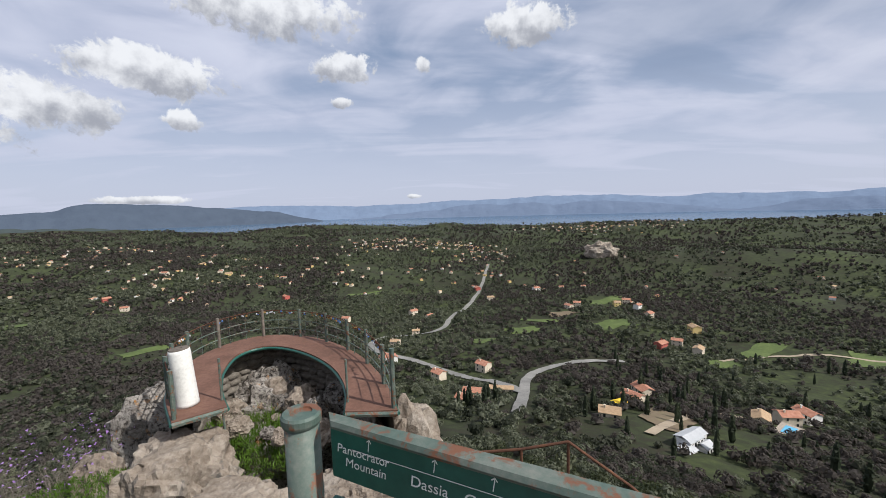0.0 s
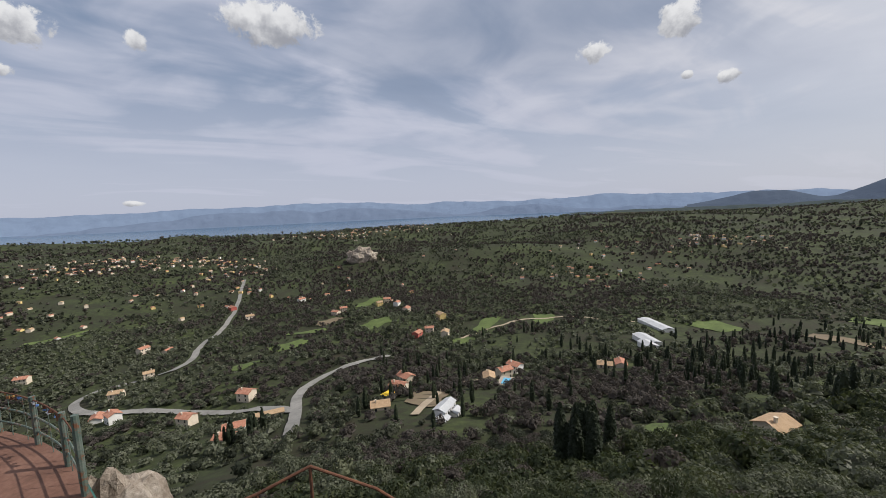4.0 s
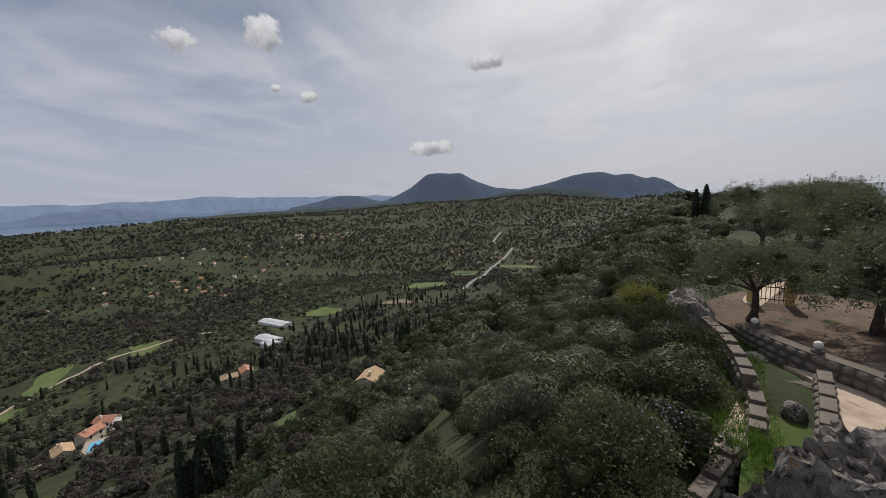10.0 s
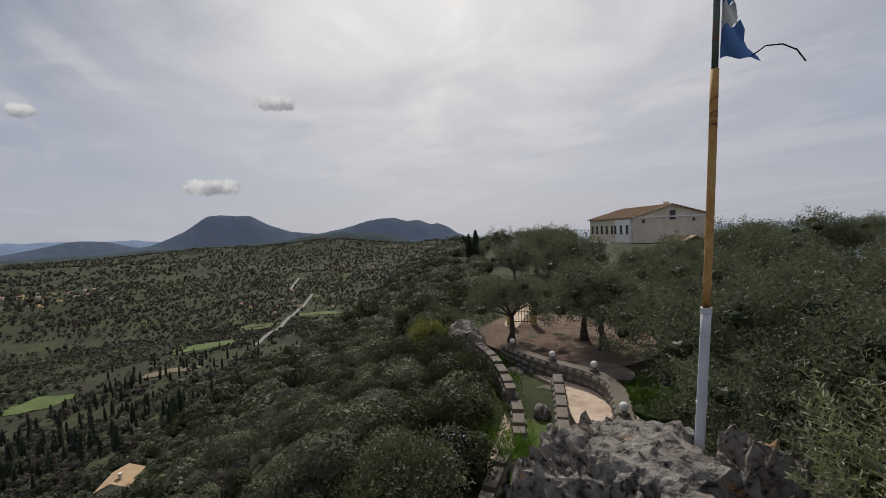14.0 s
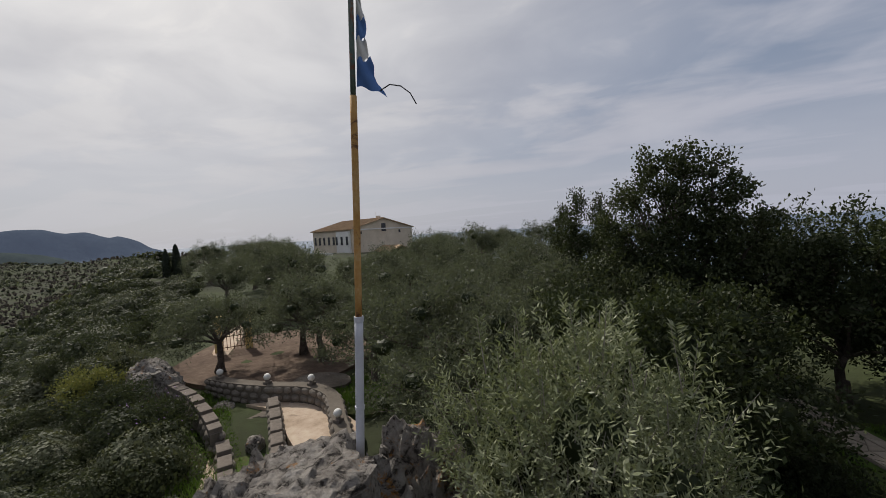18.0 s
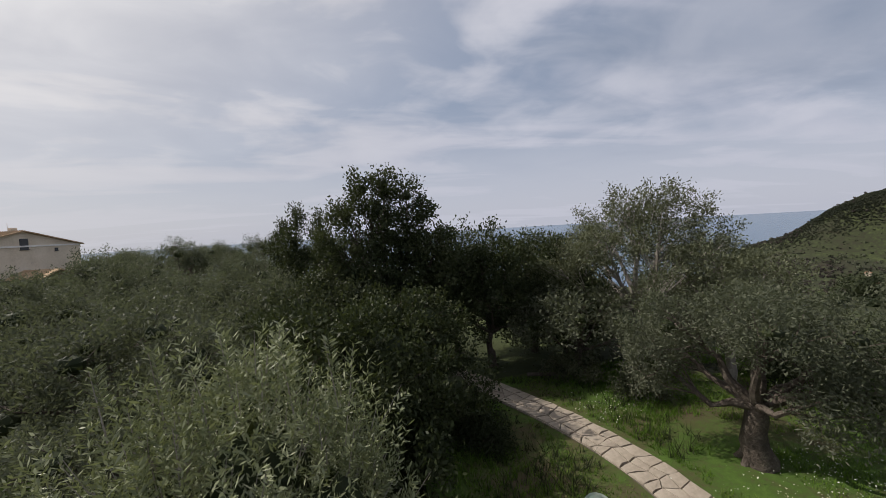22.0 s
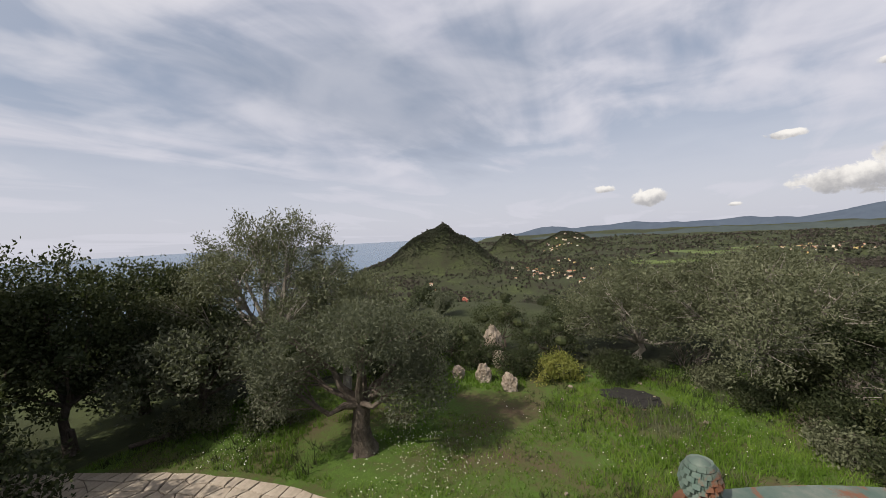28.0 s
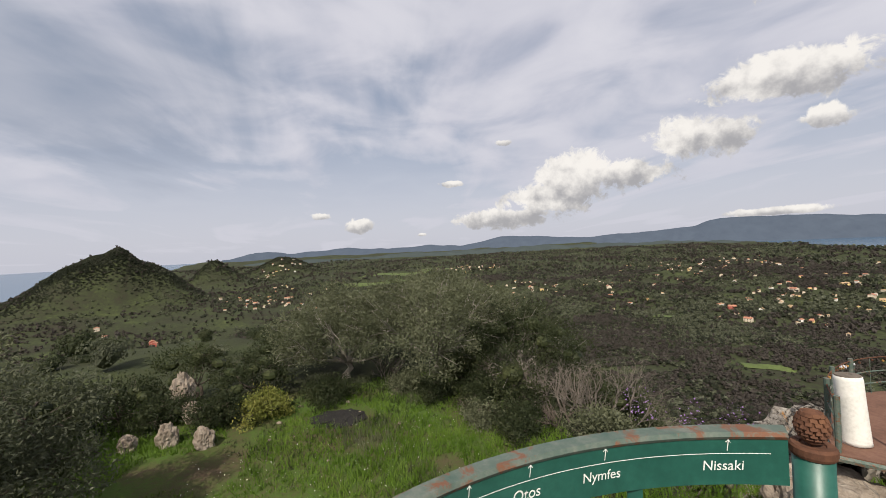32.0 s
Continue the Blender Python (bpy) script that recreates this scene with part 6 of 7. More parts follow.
for i in range(14):
    lathe(bm, [(0.07, 2.1), (0.1, 2.35), (0.06, 2.6), (0.08, 2.8)], (0.4 + 0.58 * i, -5.4, 0), 6)
box(bm, (4.2, -5.4, 2.85), (8.2, 0.3, 0.14))
part("balustrade_terrace", bm, "plaster_white", manor, "white terrace with a balustrade")
att = new("window", pane_mesh(1.3, 2.0))
att.parent, att.location, att.rotation_euler = manor, (-0.06, WID / 2, 8.6), (0, 0, radians(-90))
for yy in (2.6, 15.0):
    w = new("window", pane_mesh(0.5, 0.6))
    w.parent, w.location, w.rotation_euler = manor, (-0.06, yy, 7.4), (0, 0, radians(-90))
bm = bmesh.new()
gable_roof(bm, 7, 6, 2.4, 1.3, 0.4, 0.2)
bmesh.ops.translate(bm, verts=bm.verts[:], vec=(-5.0, 8.5, 0))
part("annex_roof", bm, "roof_old", manor)
bm = bmesh.new()
box(bm, (-5.0, 8.5, 0.7), (7, 6, 3.4))
part("annex_wall", bm, "plaster_cream", manor)
bm = bmesh.new()
box(bm, (LEN * 0.1, WID / 2, EAVE + rise + 0.3), (0.9, 0.9, 1.0), bevel=0.05)
tube(bm, [(LEN * 0.15, WID / 2, EAVE + rise), (LEN * 0.15, WID / 2, EAVE + rise + 1.8)], 0.03, 6)
part("chimney", bm, "plaster_cream", roof)

# ---- garden: flagged path, lawn, rocks, burnt patch ----
PATH = [(-2.3, -13.6), (-3.3, -11.3), (-3.85, -9.8), (-4.45, -8.3), (-4.8, -7.05), (-4.95, -6.0), (-4.9, -4.9), (-4.7, -3.9), (-4.3, -3.0)]
PATH = [carry(*q) for q in PATH]
flat_patch("garden_lawn", [(-3.0, -11.0), (-1.2, -9.0), (-1.0, -5.5), (-3.4, -3.2), (-4.0, 2.0), (-8.0, 4.6), (-13.6, 2.6), (-14.5, -1.5), (-12.5, -6.0), (-9.5, -9.6), (-6.0, -11.2)], -4.52, "lawn",
           "uneven green spring lawn with bare spots", "lawn", 0.6)
strip("flagged_path", PATH, 0.86, 0.3, 0.0, "mortar", "crazy-paved stone garden path", "path").location.z = 0.10
pp = smooth_line(PATH, 0.30)
dd = np.gradient(pp, axis=0)
nn = np.stack([-dd[:, 1], dd[:, 0]], 1) / np.hypot(*dd.T)[:, None]
path_ob = bpy.data.objects["flagged_path"]
pr = random.Random(12)
# irregular flags: cells of a jittered grid, each its own slab
COLS = 3
jit = [[(pr.uniform(-0.10, 0.10), pr.uniform(-0.42, 0.42)) for _ in range(COLS + 1)] for _ in range(len(pp))]


def grid_pt(i, j):
    w = (j / COLS - 0.5) * 0.82 + (jit[i][j][0] if 0 < j < COLS else jit[i][j][0] * 0.3)
    q = pp[i] + nn[i] * w
    f = jit[i][j][1]
    return Vector((q[0] + dd[i][0] * f, q[1] + dd[i][1] * f, 0))


for i in range(len(pp) - 1):
    for j in range(COLS):
        q = [grid_pt(i, j), grid_pt(i + 1, j), grid_pt(i + 1, j + 1), grid_pt(i, j + 1)]
        if pr.random() < 0.35:
            q.insert(2, (q[1] + q[2]) / 2 + Vector((dd[i][0], dd[i][1], 0)) * pr.uniform(-0.15, 0.15))
        c = sum(q, Vector()) / len(q)
        bm = bmesh.new()
        z0 = land_at(c.x, c.y) + 0.10
        top = [bm.verts.new((v - c) * 0.90 + Vector((0, 0, 0.028 + pr.uniform(-0.004, 0.006)))) for v in q]
        low = [bm.verts.new((v - c) * 0.955 + Vector((0, 0, -0.02))) for v in q]
        f = bm.faces.new(top)
        for k in range(len(q)):
            m2 = (k + 1) % len(q)
            bm.faces.new((top[k], low[k], low[m2], top[m2]))
        bmesh.ops.recalc_face_normals(bm, faces=bm.faces[:])
        slab = part("flagstone", bm, "flagstone", path_ob)
        slab.location = (c.x, c.y, z0 - 0.10)
for i, (x, y, z, a, b2, c) in enumerate([(-13.5, -5.1, -4.0, 0.34, 0.3, 0.62), (-12.6, -4.55, -4.25, 0.30, 0.26, 0.30), (-11.35, -4.64, -4.36, 0.24, 0.2, 0.36), (-10.95, -3.67, -4.36, 0.20, 0.24, 0.34),
                                          (-11.4, -5.5, -4.42, 0.26, 0.2, 0.24)]):
    rock("boulder", (x, y, z), (a, b2, c), 70 + i, "pale_rock", "pinkish limestone boulder among garden shrubs", 4, 0.5, i * 50.0, group="boulders in the garden")
sr = random.Random(4)
small_rock = rock_mesh("field_stone", (0.055, 0.045, 0.03), 91, "pale_rock", 2, 0.3)
for i in range(26):
    x, y = sr.uniform(-13, -5), sr.uniform(-3, 3)
    ob = new("field_stone", small_rock)
    ob.matrix_world = pose(x, y, -4.5, 0, 0, sr.uniform(0, 360)) @ Matrix.Scale(sr.uniform(0.5, 1.5), 4)
    tagged(ob, "small pale stone lying in the grass", "stone", "stones in the grass")
bm = bmesh.new()
bmesh.ops.create_icosphere(bm, subdivisions=4, radius=1.0)
for v in bm.verts:
    v.co = Vector((v.co.x * 0.75, v.co.y * 0.55, max(v.co.z, -0.1) * 0.10)) * (1 + 0.25 * noise.fractal(v.co * 3, 1, 2, 4))
ash = part("burnt_patch", bm, "char")
ash.matrix_world = pose(*carry(-11.4, -0.55), -4.52, 0, 0, 80)
tagged(ash, "black ash heap of a burnt-out fire on the lawn", "ash")


# ---- near trees and shrubs ----
def leaf_quads(rng, pos, out, length, width, spread=0.9):
    """Diamond leaves at pos, pointing roughly along out."""
    n = len(pos)
    d = out + rng.normal(0, spread, (n, 3))
    d /= np.linalg.norm(d, axis=1)[:, None] + 1e-9
    s = np.cross(d, unit_ball(rng, n))
    s /= np.linalg.norm(s, axis=1)[:, None] + 1e-9
    l = length * rng.uniform(0.7, 1.3, (n, 1))
    w = width * rng.uniform(0.8, 1.2, (n, 1))
    return np.stack([pos, pos + d * l * 0.5 + s * w * 0.5, pos + d * l, pos + d * l * 0.5 - s * w * 0.5], 1).reshape(-1, 3)


def quads_object(name, v, material, parent, label=""):
    me = raw_mesh(name, v, np.arange(len(v)).reshape(-1, 4), material)
    ob = new(name, me)
    ob.parent = parent
    if label:
        ob["label"] = label
    return ob


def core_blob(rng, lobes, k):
    """Dark inner mass in place of a crown's inner shade, as quads from a low ball, well inside the leaves."""
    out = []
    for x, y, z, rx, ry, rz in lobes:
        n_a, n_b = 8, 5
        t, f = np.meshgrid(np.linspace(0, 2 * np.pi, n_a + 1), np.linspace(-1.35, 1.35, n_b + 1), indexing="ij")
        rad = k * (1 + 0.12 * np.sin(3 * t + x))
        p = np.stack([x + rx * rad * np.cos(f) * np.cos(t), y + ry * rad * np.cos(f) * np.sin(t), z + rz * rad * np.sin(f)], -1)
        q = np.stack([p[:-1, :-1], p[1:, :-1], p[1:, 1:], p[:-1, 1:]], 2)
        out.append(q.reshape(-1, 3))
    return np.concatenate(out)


def crown_points(rng, lobes, n, shell=0.55, tuft=0.0):
    vol = np.array([rx * ry + rz * rx + ry * rz for *_, rx, ry, rz in lobes])
    k = rng.choice(len(lobes), n, p=vol / vol.sum())
    L = np.array(lobes)[k]
    d = unit_ball(rng, n)
    r = rng.uniform(shell ** 3, 1.0, n) ** (1 / 3)
    # ragged outline: radius varies with direction
    r = r * (1 + 0.22 * np.sin(5.1 * d[:, 0] + 3.3 * k) * np.cos(4.3 * d[:, 1] + k) + 0.12 * np.sin(11 * d[:, 2] + 7 * d[:, 0] + k))
    if tuft:
        # leaves gather in tufts round the twig ends
        m = max(8, n // 55)
        pick = rng.integers(0, m, n)
        pos = (L[:, :3] + d * r[:, None] * L[:, 3:])[:m][pick] + rng.normal(0, tuft, (n, 3))
        return pos, d[:m][pick] * 0.5 + unit_ball(rng, n) * 0.5
    return L[:, :3] + d * r[:, None] * L[:, 3:], d


def limb_parts(ob, base, lobes, r0, material, rng, trunk_top, n_twigs=0, lean=(0, 0), gnarl=0.06):
    """Trunk, one limb to each lobe, and thin twigs."""
    bm = bmesh.new()
    top = Vector((lean[0], lean[1], trunk_top))
    pts = [Vector((0, 0, -0.2))] + [Vector((lean[0] * f + rng.normal(0, gnarl), lean[1] * f + rng.normal(0, gnarl), trunk_top * f)) for f in (0.15, 0.4, 0.7)] + [top]
    tube(bm, pts, [r0 * 1.7, r0 * 1.25, r0, r0 * 0.92, r0 * 0.8], 12)
    for j in range(5):
        t = j * 1.26 + rng.uniform(0, 0.5)
        tube(bm, [Vector((math.cos(t) * r0 * 2.1, math.sin(t) * r0 * 2.1, -0.12)), Vector((math.cos(t) * r0 * 0.9, math.sin(t) * r0 * 0.9, trunk_top * 0.14)), Vector((math.cos(t) * r0 * 0.45, math.sin(t) * r0 * 0.45, trunk_top * 0.5))], [r0 * 0.35, r0 * 0.45, r0 * 0.4], 7)
    part("trunk", bm, material, ob, smooth=True)
    twigs = bmesh.new()
    for x, y, z, rx, ry, rz in lobes:
        bm = bmesh.new()
        end = Vector((x, y, z + rz * 0.3))
        mid = top.lerp(end, 0.5) + Vector(rng.normal(0, 0.12, 3)) - Vector((0, 0, 0.1 * (end - top).length))
        tube(bm, [top - Vector((0, 0, 0.1)), top.lerp(mid, 0.5) + Vector(rng.normal(0, 0.05, 3)), mid, end], [r0 * 0.55, r0 * 0.38, r0 * 0.26, r0 * 0.08], 7)
        part("limb", bm, material, ob)
        for _ in range(n_twigs):
            d = Vector(unit_ball(rng, 1)[0])
            s = mid.lerp(end, rng.uniform(0, 0.9))
            e = Vector((x + d.x * rx * 0.9, y + d.y * ry * 0.9, z + d.z * rz * 0.9))
            m = s.lerp(e, 0.5) + Vector(rng.normal(0, 0.08, 3))
            tube(twigs, [s, m, e], [r0 * 0.11, r0 * 0.07, 0.004], 4, False)
    tagged(part("twig_mass", twigs, material, ob), kind="stuff")


def leafy_tree(name, at, lobes, n, leaf, material, label, bark="bark", r0=0.12, trunk_top=1.2, seed=1, n_twigs=6, core_k=0.3, category="tree", group="", shell=0.55, lean=(0, 0), turn=0.0, droop=0.0):
    """A tree or shrub with a trunk, limbs and a crown of single leaves; lobes are (x, y, z, rx, ry, rz) from its foot."""
    rng = np.random.default_rng(seed)
    ob = thing(name, at, label, category, group, turn=turn)
    limb_parts(ob, at, lobes, r0, bark, rng, trunk_top, n_twigs, lean)
    pos, d = crown_points(rng, lobes, n, shell, 0.05 + 0.75 * leaf[0])
    out = d * 0.8 + np.array([0, 0, 0.5 - droop])
    v = leaf_quads(rng, pos, out, leaf[0], leaf[1])
    tagged(quads_object("crown", v, material, ob), kind="stuff")
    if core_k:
        # added dark blobs imitate the shade within the crown
        quads_object("shade_core", core_blob(rng, lobes, core_k), "dark_leaf" if material in ("dark_leaf", "scrub_leaf", "olive_leaf", "bush_leaf") else "scrub_leaf", ob, "dark filler standing in for shade inside the crown")
    return ob


def dome(seed, n, w, h0, h1, r):
    """n lobes spread over a rounded crown."""
    rng = np.random.default_rng(seed)
    out = []
    for i in range(n):
        t, s = i * 2.4 + rng.uniform(0, 0.6), math.sqrt((i + 0.5) / n) * w
        z = h0 + (h1 - h0) * (1 - (s / w) ** 2 * 0.8) * rng.uniform(0.75, 1.0)
        k = rng.uniform(0.8, 1.25)
        out.append((s * math.cos(t), s * math.sin(t), z, r * k, r * k, r * 0.75 * k))
    return out


# garden olive with a stout old trunk
leafy_tree("olive_tree", (-6.85, -5.65, -4.6), [(0, 0, 2.65, 0.85, 0.85, 0.6), (1.0, -0.9, 2.45, 0.8, 0.8, 0.6), (-0.9, 0.9, 2.4, 0.85, 0.8, 0.6), (0.7, 0.8, 2.7, 0.75, 0.75, 0.5), (-0.8, -0.8, 2.5, 0.8, 0.8, 0.6),
           (1.2, -1.1, 1.7, 0.5, 0.5, 0.5), (-0.5, 1.4, 1.65, 0.5, 0.5, 0.55), (-1.3, 0.3, 1.75, 0.55, 0.55, 0.5), (0.1, 1.2, 1.6, 0.5, 0.5, 0.5), (0.3, -1.6, 1.8, 0.6, 0.6, 0.5)],
           34000, (0.080, 0.026), "olive_leaf", "old olive tree with a stout furrowed trunk on the lawn", "bark", 0.2, 1.25, 11, 10, 0.2, lean=(0.1, 0.1), droop=0.35)
# tall open olive behind it
leafy_tree("olive_tree", spot(141.0, 14.2, -4.7), dome(21, 20, 3.3, 1.8, 5.3, 0.85), 46000, (0.095, 0.034), "grey_leaf", "tall open olive tree with pale twisted limbs", "pale_bark", 0.2, 1.7, 22, 14, 0.0, shell=0.45)
leafy_tree("olive_tree", spot(131.5, 12.6, -4.7), dome(23, 7, 1.7, 1.6, 3.4, 0.75), 17000, (0.09, 0.032), "grey_leaf", "pale olive shrub with drooping twigs", "pale_bark", 0.12, 1.2, 24, 12, 0.0, shell=0.45)
leafy_tree("olive_tree", spot(148.5, 12.2, -4.7), dome(25, 8, 1.6, 1.0, 2.8, 0.7), 9000, (0.12, 0.045), "olive_leaf", "low olive shrub in half shade", "bark", 0.12, 1.0, 26, 8, 0.2)
# tall dark evergreen and its neighbours
leafy_tree("evergreen_oak", spot(174.0, 12.4, -4.7), [(0.1, 0, 6.1, 0.42, 0.42, 0.5), (-0.55, 0.1, 5.75, 0.42, 0.42, 0.5), (0.75, 0.1, 5.95, 0.45, 0.45, 0.5), (0.35, 0.2, 5.4, 0.6, 0.6, 0.6), (-0.9, 0.2, 5.1, 0.5, 0.5, 0.5), (1.25, 0.2, 5.2, 0.5, 0.5, 0.5),
           (1.75, 0, 4.5, 0.5, 0.5, 0.45), (-1.5, 0.1, 4.4, 0.5, 0.5, 0.5), (0, 0, 4.5, 0.95, 0.9, 0.8), (1.0, 0.1, 4.2, 0.8, 0.8, 0.7), (-0.9, 0.1, 3.9, 0.8, 0.8, 0.8), (2.0, 0.2, 3.5, 0.7, 0.7, 0.6), (-1.8, 0.4, 3.2, 0.75, 0.75, 0.7),
           (0.3, 0.4, 3.0, 1.3, 1.1, 1.0), (-0.8, 0.8, 1.9, 1.1, 1.0, 0.9), (1.2, 0.8, 1.8, 1.1, 1.0, 0.9)],
           42000, (0.095, 0.055), "dark_leaf", "tall dense dark evergreen tree", "bark", 0.2, 2.0, 31, 8, 0.3)
for i, (a, r, w, h, n) in enumerate([(160.5, 13.0, 1.7, 4.3, 8), (154.5, 14.5, 1.6, 4.2, 7), (165.5, 14.0, 1.6, 4.6, 7), (178.0, 12.6, 1.7, 4.3, 8), (184.0, 11.0, 1.6, 3.6, 7), (151.0, 16.5, 1.6, 4.2, 7), (150.0, 13.8, 1.2, 3.0, 5), (173.0, 9.6, 1.25, 3.1, 7), (179.5, 8.2, 1.2, 3.0, 7), (187.0, 9.0, 1.3, 3.0, 7), (176.5, 7.6, 0.75, 2.1, 6), (182.5, 7.4, 1.0, 2.4, 7), (190.5, 7.0, 0.9, 2.0, 6)]):
    leafy_tree("evergreen_shrub", spot(a, r, -4.7), dome(40 + i, n, w, 0.7, h, 0.95), 15000, (0.10, 0.05), "dark_leaf" if i not in (3, 4) else "scrub_leaf", "dense dark evergreen shrub with bare lower stems", "bark", 0.1, 1.3, 50 + i, 8, 0.33,
               group="shrubs along the garden's edge")
for i, (a, r, h) in enumerate([(186.5, 17.0, 5.4), (183.6, 17.6, 5.2), (188.5, 18.4, 5.0)]):
    leafy_tree("cypress", spot(a, r, -4.7), [(0.12 * (k % 2), 0, h * (0.3 + 0.17 * k), 1.0 - 0.2 * k, 1.0 - 0.2 * k, 0.8) for k in range(5)], 9000, (0.14, 0.05), "dark_leaf", "dark feathery cypress above the olives", "bark", 0.1, 1.2, 60 + i, 3, 0.35)

# young olive in front of the viewpoint: upright shoots set with narrow leaves
rng = np.random.default_rng(77)
bush = thing("olive_bush", (0.66, -2.46, -4.27), "bushy young olive with upright silvery shoots", "bush", fixed=True)
bl = [(0, 0, 3.08, 0.48, 0.46, 0.62), (-0.36, 0.12, 2.92, 0.34, 0.36, 0.5), (0.42, 0.0, 3.0, 0.36, 0.4, 0.52), (0.1, 0.36, 2.75, 0.45, 0.32, 0.6), (0.0, -0.35, 2.9, 0.5, 0.36, 0.6), (-0.28, 0.2, 2.3, 0.38, 0.4, 0.5), (0.4, 0.15, 2.3, 0.38, 0.4, 0.5), (0.05, 0.1, 1.7, 0.5, 0.45, 0.5)]
limb_parts(bush, None, bl, 0.05, "pale_bark", rng, 1.6, 6)
pos, d = crown_points(rng, bl, 3000, 0.7)
grow = d * [0.55, 0.55, 0.4] + [0, 0, 0.75]
grow /= np.linalg.norm(grow, axis=1)[:, None]
ln = rng.uniform(0.08, 0.24, 3000)
bm = bmesh.new()
lp, lo = [], []
for p, g, l in zip(pos, grow, ln):
    k = max(4, int(l / 0.017))
    f = np.linspace(0.05, 1.0, k)
    bend = rng.normal(0, 0.05, 3)
    pts = p + g * (l * f)[:, None] + bend * (f ** 2)[:, None]
    lp.append(np.repeat(pts, 2, 0))
    s = np.cross(g, unit_ball(rng, 1)[0])
    s /= np.linalg.norm(s) + 1e-9
    t = np.cross(g, s)
    sides = np.where((np.arange(k) % 2)[:, None] == 0, s, t)
    lo.append(np.stack([g * 0.8 + sides, g * 0.8 - sides], 1).reshape(-1, 3))
lp, lo = np.concatenate(lp), np.concatenate(lo)
quads_object("crown", leaf_quads(rng, lp, lo, 0.042, 0.0105, 0.25), "bush_leaf", bush)
for p, g, l in list(zip(pos, grow, ln))[:700]:
    tube(bm, [Vector(p), Vector(p + g * l)], [0.003, 0.0015], 3, False)
tagged(part("shoot_mass", bm, "pale_bark", bush), kind="stuff")
# added dark blobs imitate the shade between the shoots
quads_object("shade_core", core_blob(rng, bl, 0.45), "dark_leaf", bush, "dark filler standing in for shade inside the crown")
# three taller shoots above it
for x, h in ((0.02, 0.42), (-0.22, 0.34), (0.30, 0.36), (-0.42, 0.30), (0.52, 0.28)):
    bm = bmesh.new()
    tube(bm, [(x, 0.1, 3.45), (x + 0.04, 0.1, 3.6 + h * 0.6)], [0.004, 0.0015], 4, False)
    part("shoot", bm, "pale_bark", bush)
    f = np.linspace(0, h * 0.6, 26)
    q = np.stack([x + 0.04 * f / h, np.full(26, 0.1), 3.6 + f], 1)
    quads_object("shoot_leaves", leaf_quads(rng, np.repeat(q, 2, 0), np.tile([[1, 0, 0.8], [-1, 0, 0.8]], (26, 1)).astype(float), 0.045, 0.011, 0.3), "bush_leaf", bush)

# olive grove between terrace and villa: a few built trees, copied
grove = []
for i in range(4):
    t = leafy_tree("olive_tree", (0, 0, -60), dome(80 + i, 9, 1.7, 1.5, 3.3, 0.85), 12000, (0.11, 0.036), "olive_leaf", "grey-green olive tree of the grove", "bark", 0.13, 1.5, 90 + i, 5, 0.28, group="olive grove")
    grove.append(t)
gr = random.Random(14)
GROVE = [(13.0, -9.2, 0.8), (11.6, -11.6, 0.9), (10.3, -11.1, 0.85), (7.4, -10.3, 0.8), (4.6, -9.6, 1.0), (2.6, -8.6, 0.9), (5.2, -12.8, 1.0), (2.0, -12.6, 1.0), (8.2, -14.0, 1.0), (0.0, -12.0, 0.95), (3.6, -16.0, 1.05), (6.6, -17.6, 1.0), (3.4, -6.9, 0.72)]
for k in range(110):
    a, r = gr.uniform(-124, -182), 16 + 70 * gr.random() ** 0.8
    x, y, _ = spot(a, r)
    if math.hypot(x - 13, y + 11.5) < 4.8 or (abs(a + 143) < 9 and r > 34) or any(math.hypot(x - g[0], y - g[1]) < 3.1 for g in GROVE):
        continue
    if ridge_gap(np.array([x]), np.array([y]))[0] < RIDGE_HALF + 8:
        GROVE.append((x, y, gr.uniform(1.0, 1.35) if r > 30 else gr.uniform(0.95, 1.3)))
for i, (x, y, s) in enumerate(GROVE):
    x, y = carry(x, y)
    m = pose(x, y, land_at(x, y) - 0.05, 0, 0, gr.uniform(0, 360)) @ Matrix.Scale(s, 4)
    src = grove[i % 4]
    if i < 4:
        src.matrix_world = m
    else:
        c = copy_thing(src, m)
        c.matrix_world = m
# three slim cypresses beyond the forecourt
for a, r, h in ((-119.6, 62, 4.0), (-120.6, 62, 4.6), (-124.8, 60, 3.6)):
    x, y, _ = spot(a, r)
    sv, sf = spire(int(-a * 10), 900, 0.028)
    ob = thing("cypress", (x, y, land_at(x, y)), "slim dark cypress on the ridge", "tree", "cypresses on the ridge")
    me = raw_mesh("crown", sv * [h * 1.1, h * 1.1, h], sf, "cypress_leaf")
    c = new("crown", me)
    c.parent = ob
    bm = bmesh.new()
    tube(bm, [(0, 0, -1), (0, 0, h * 0.3)], 0.12, 6)
    part("trunk", bm, "bark", ob)

# scrub on the garden's far side
leafy_tree("wild_olive", (-14.3, 2.75, -5.0), dome(110, 20, 3.4, 1.7, 3.8, 0.9), 48000, (0.095, 0.034), "grey_leaf", "spreading wild olive with forked pale stems", "pale_bark", 0.13, 1.2, 111, 14, 0.0, shell=0.5)
leafy_tree("wild_olive", (-15.0, -0.4, -4.9), dome(112, 13, 2.4, 1.4, 3.2, 0.85), 30000, (0.095, 0.034), "grey_leaf", "wild olive with tangled dead twigs below", "pale_bark", 0.11, 1.0, 113, 16, 0.0, shell=0.5)
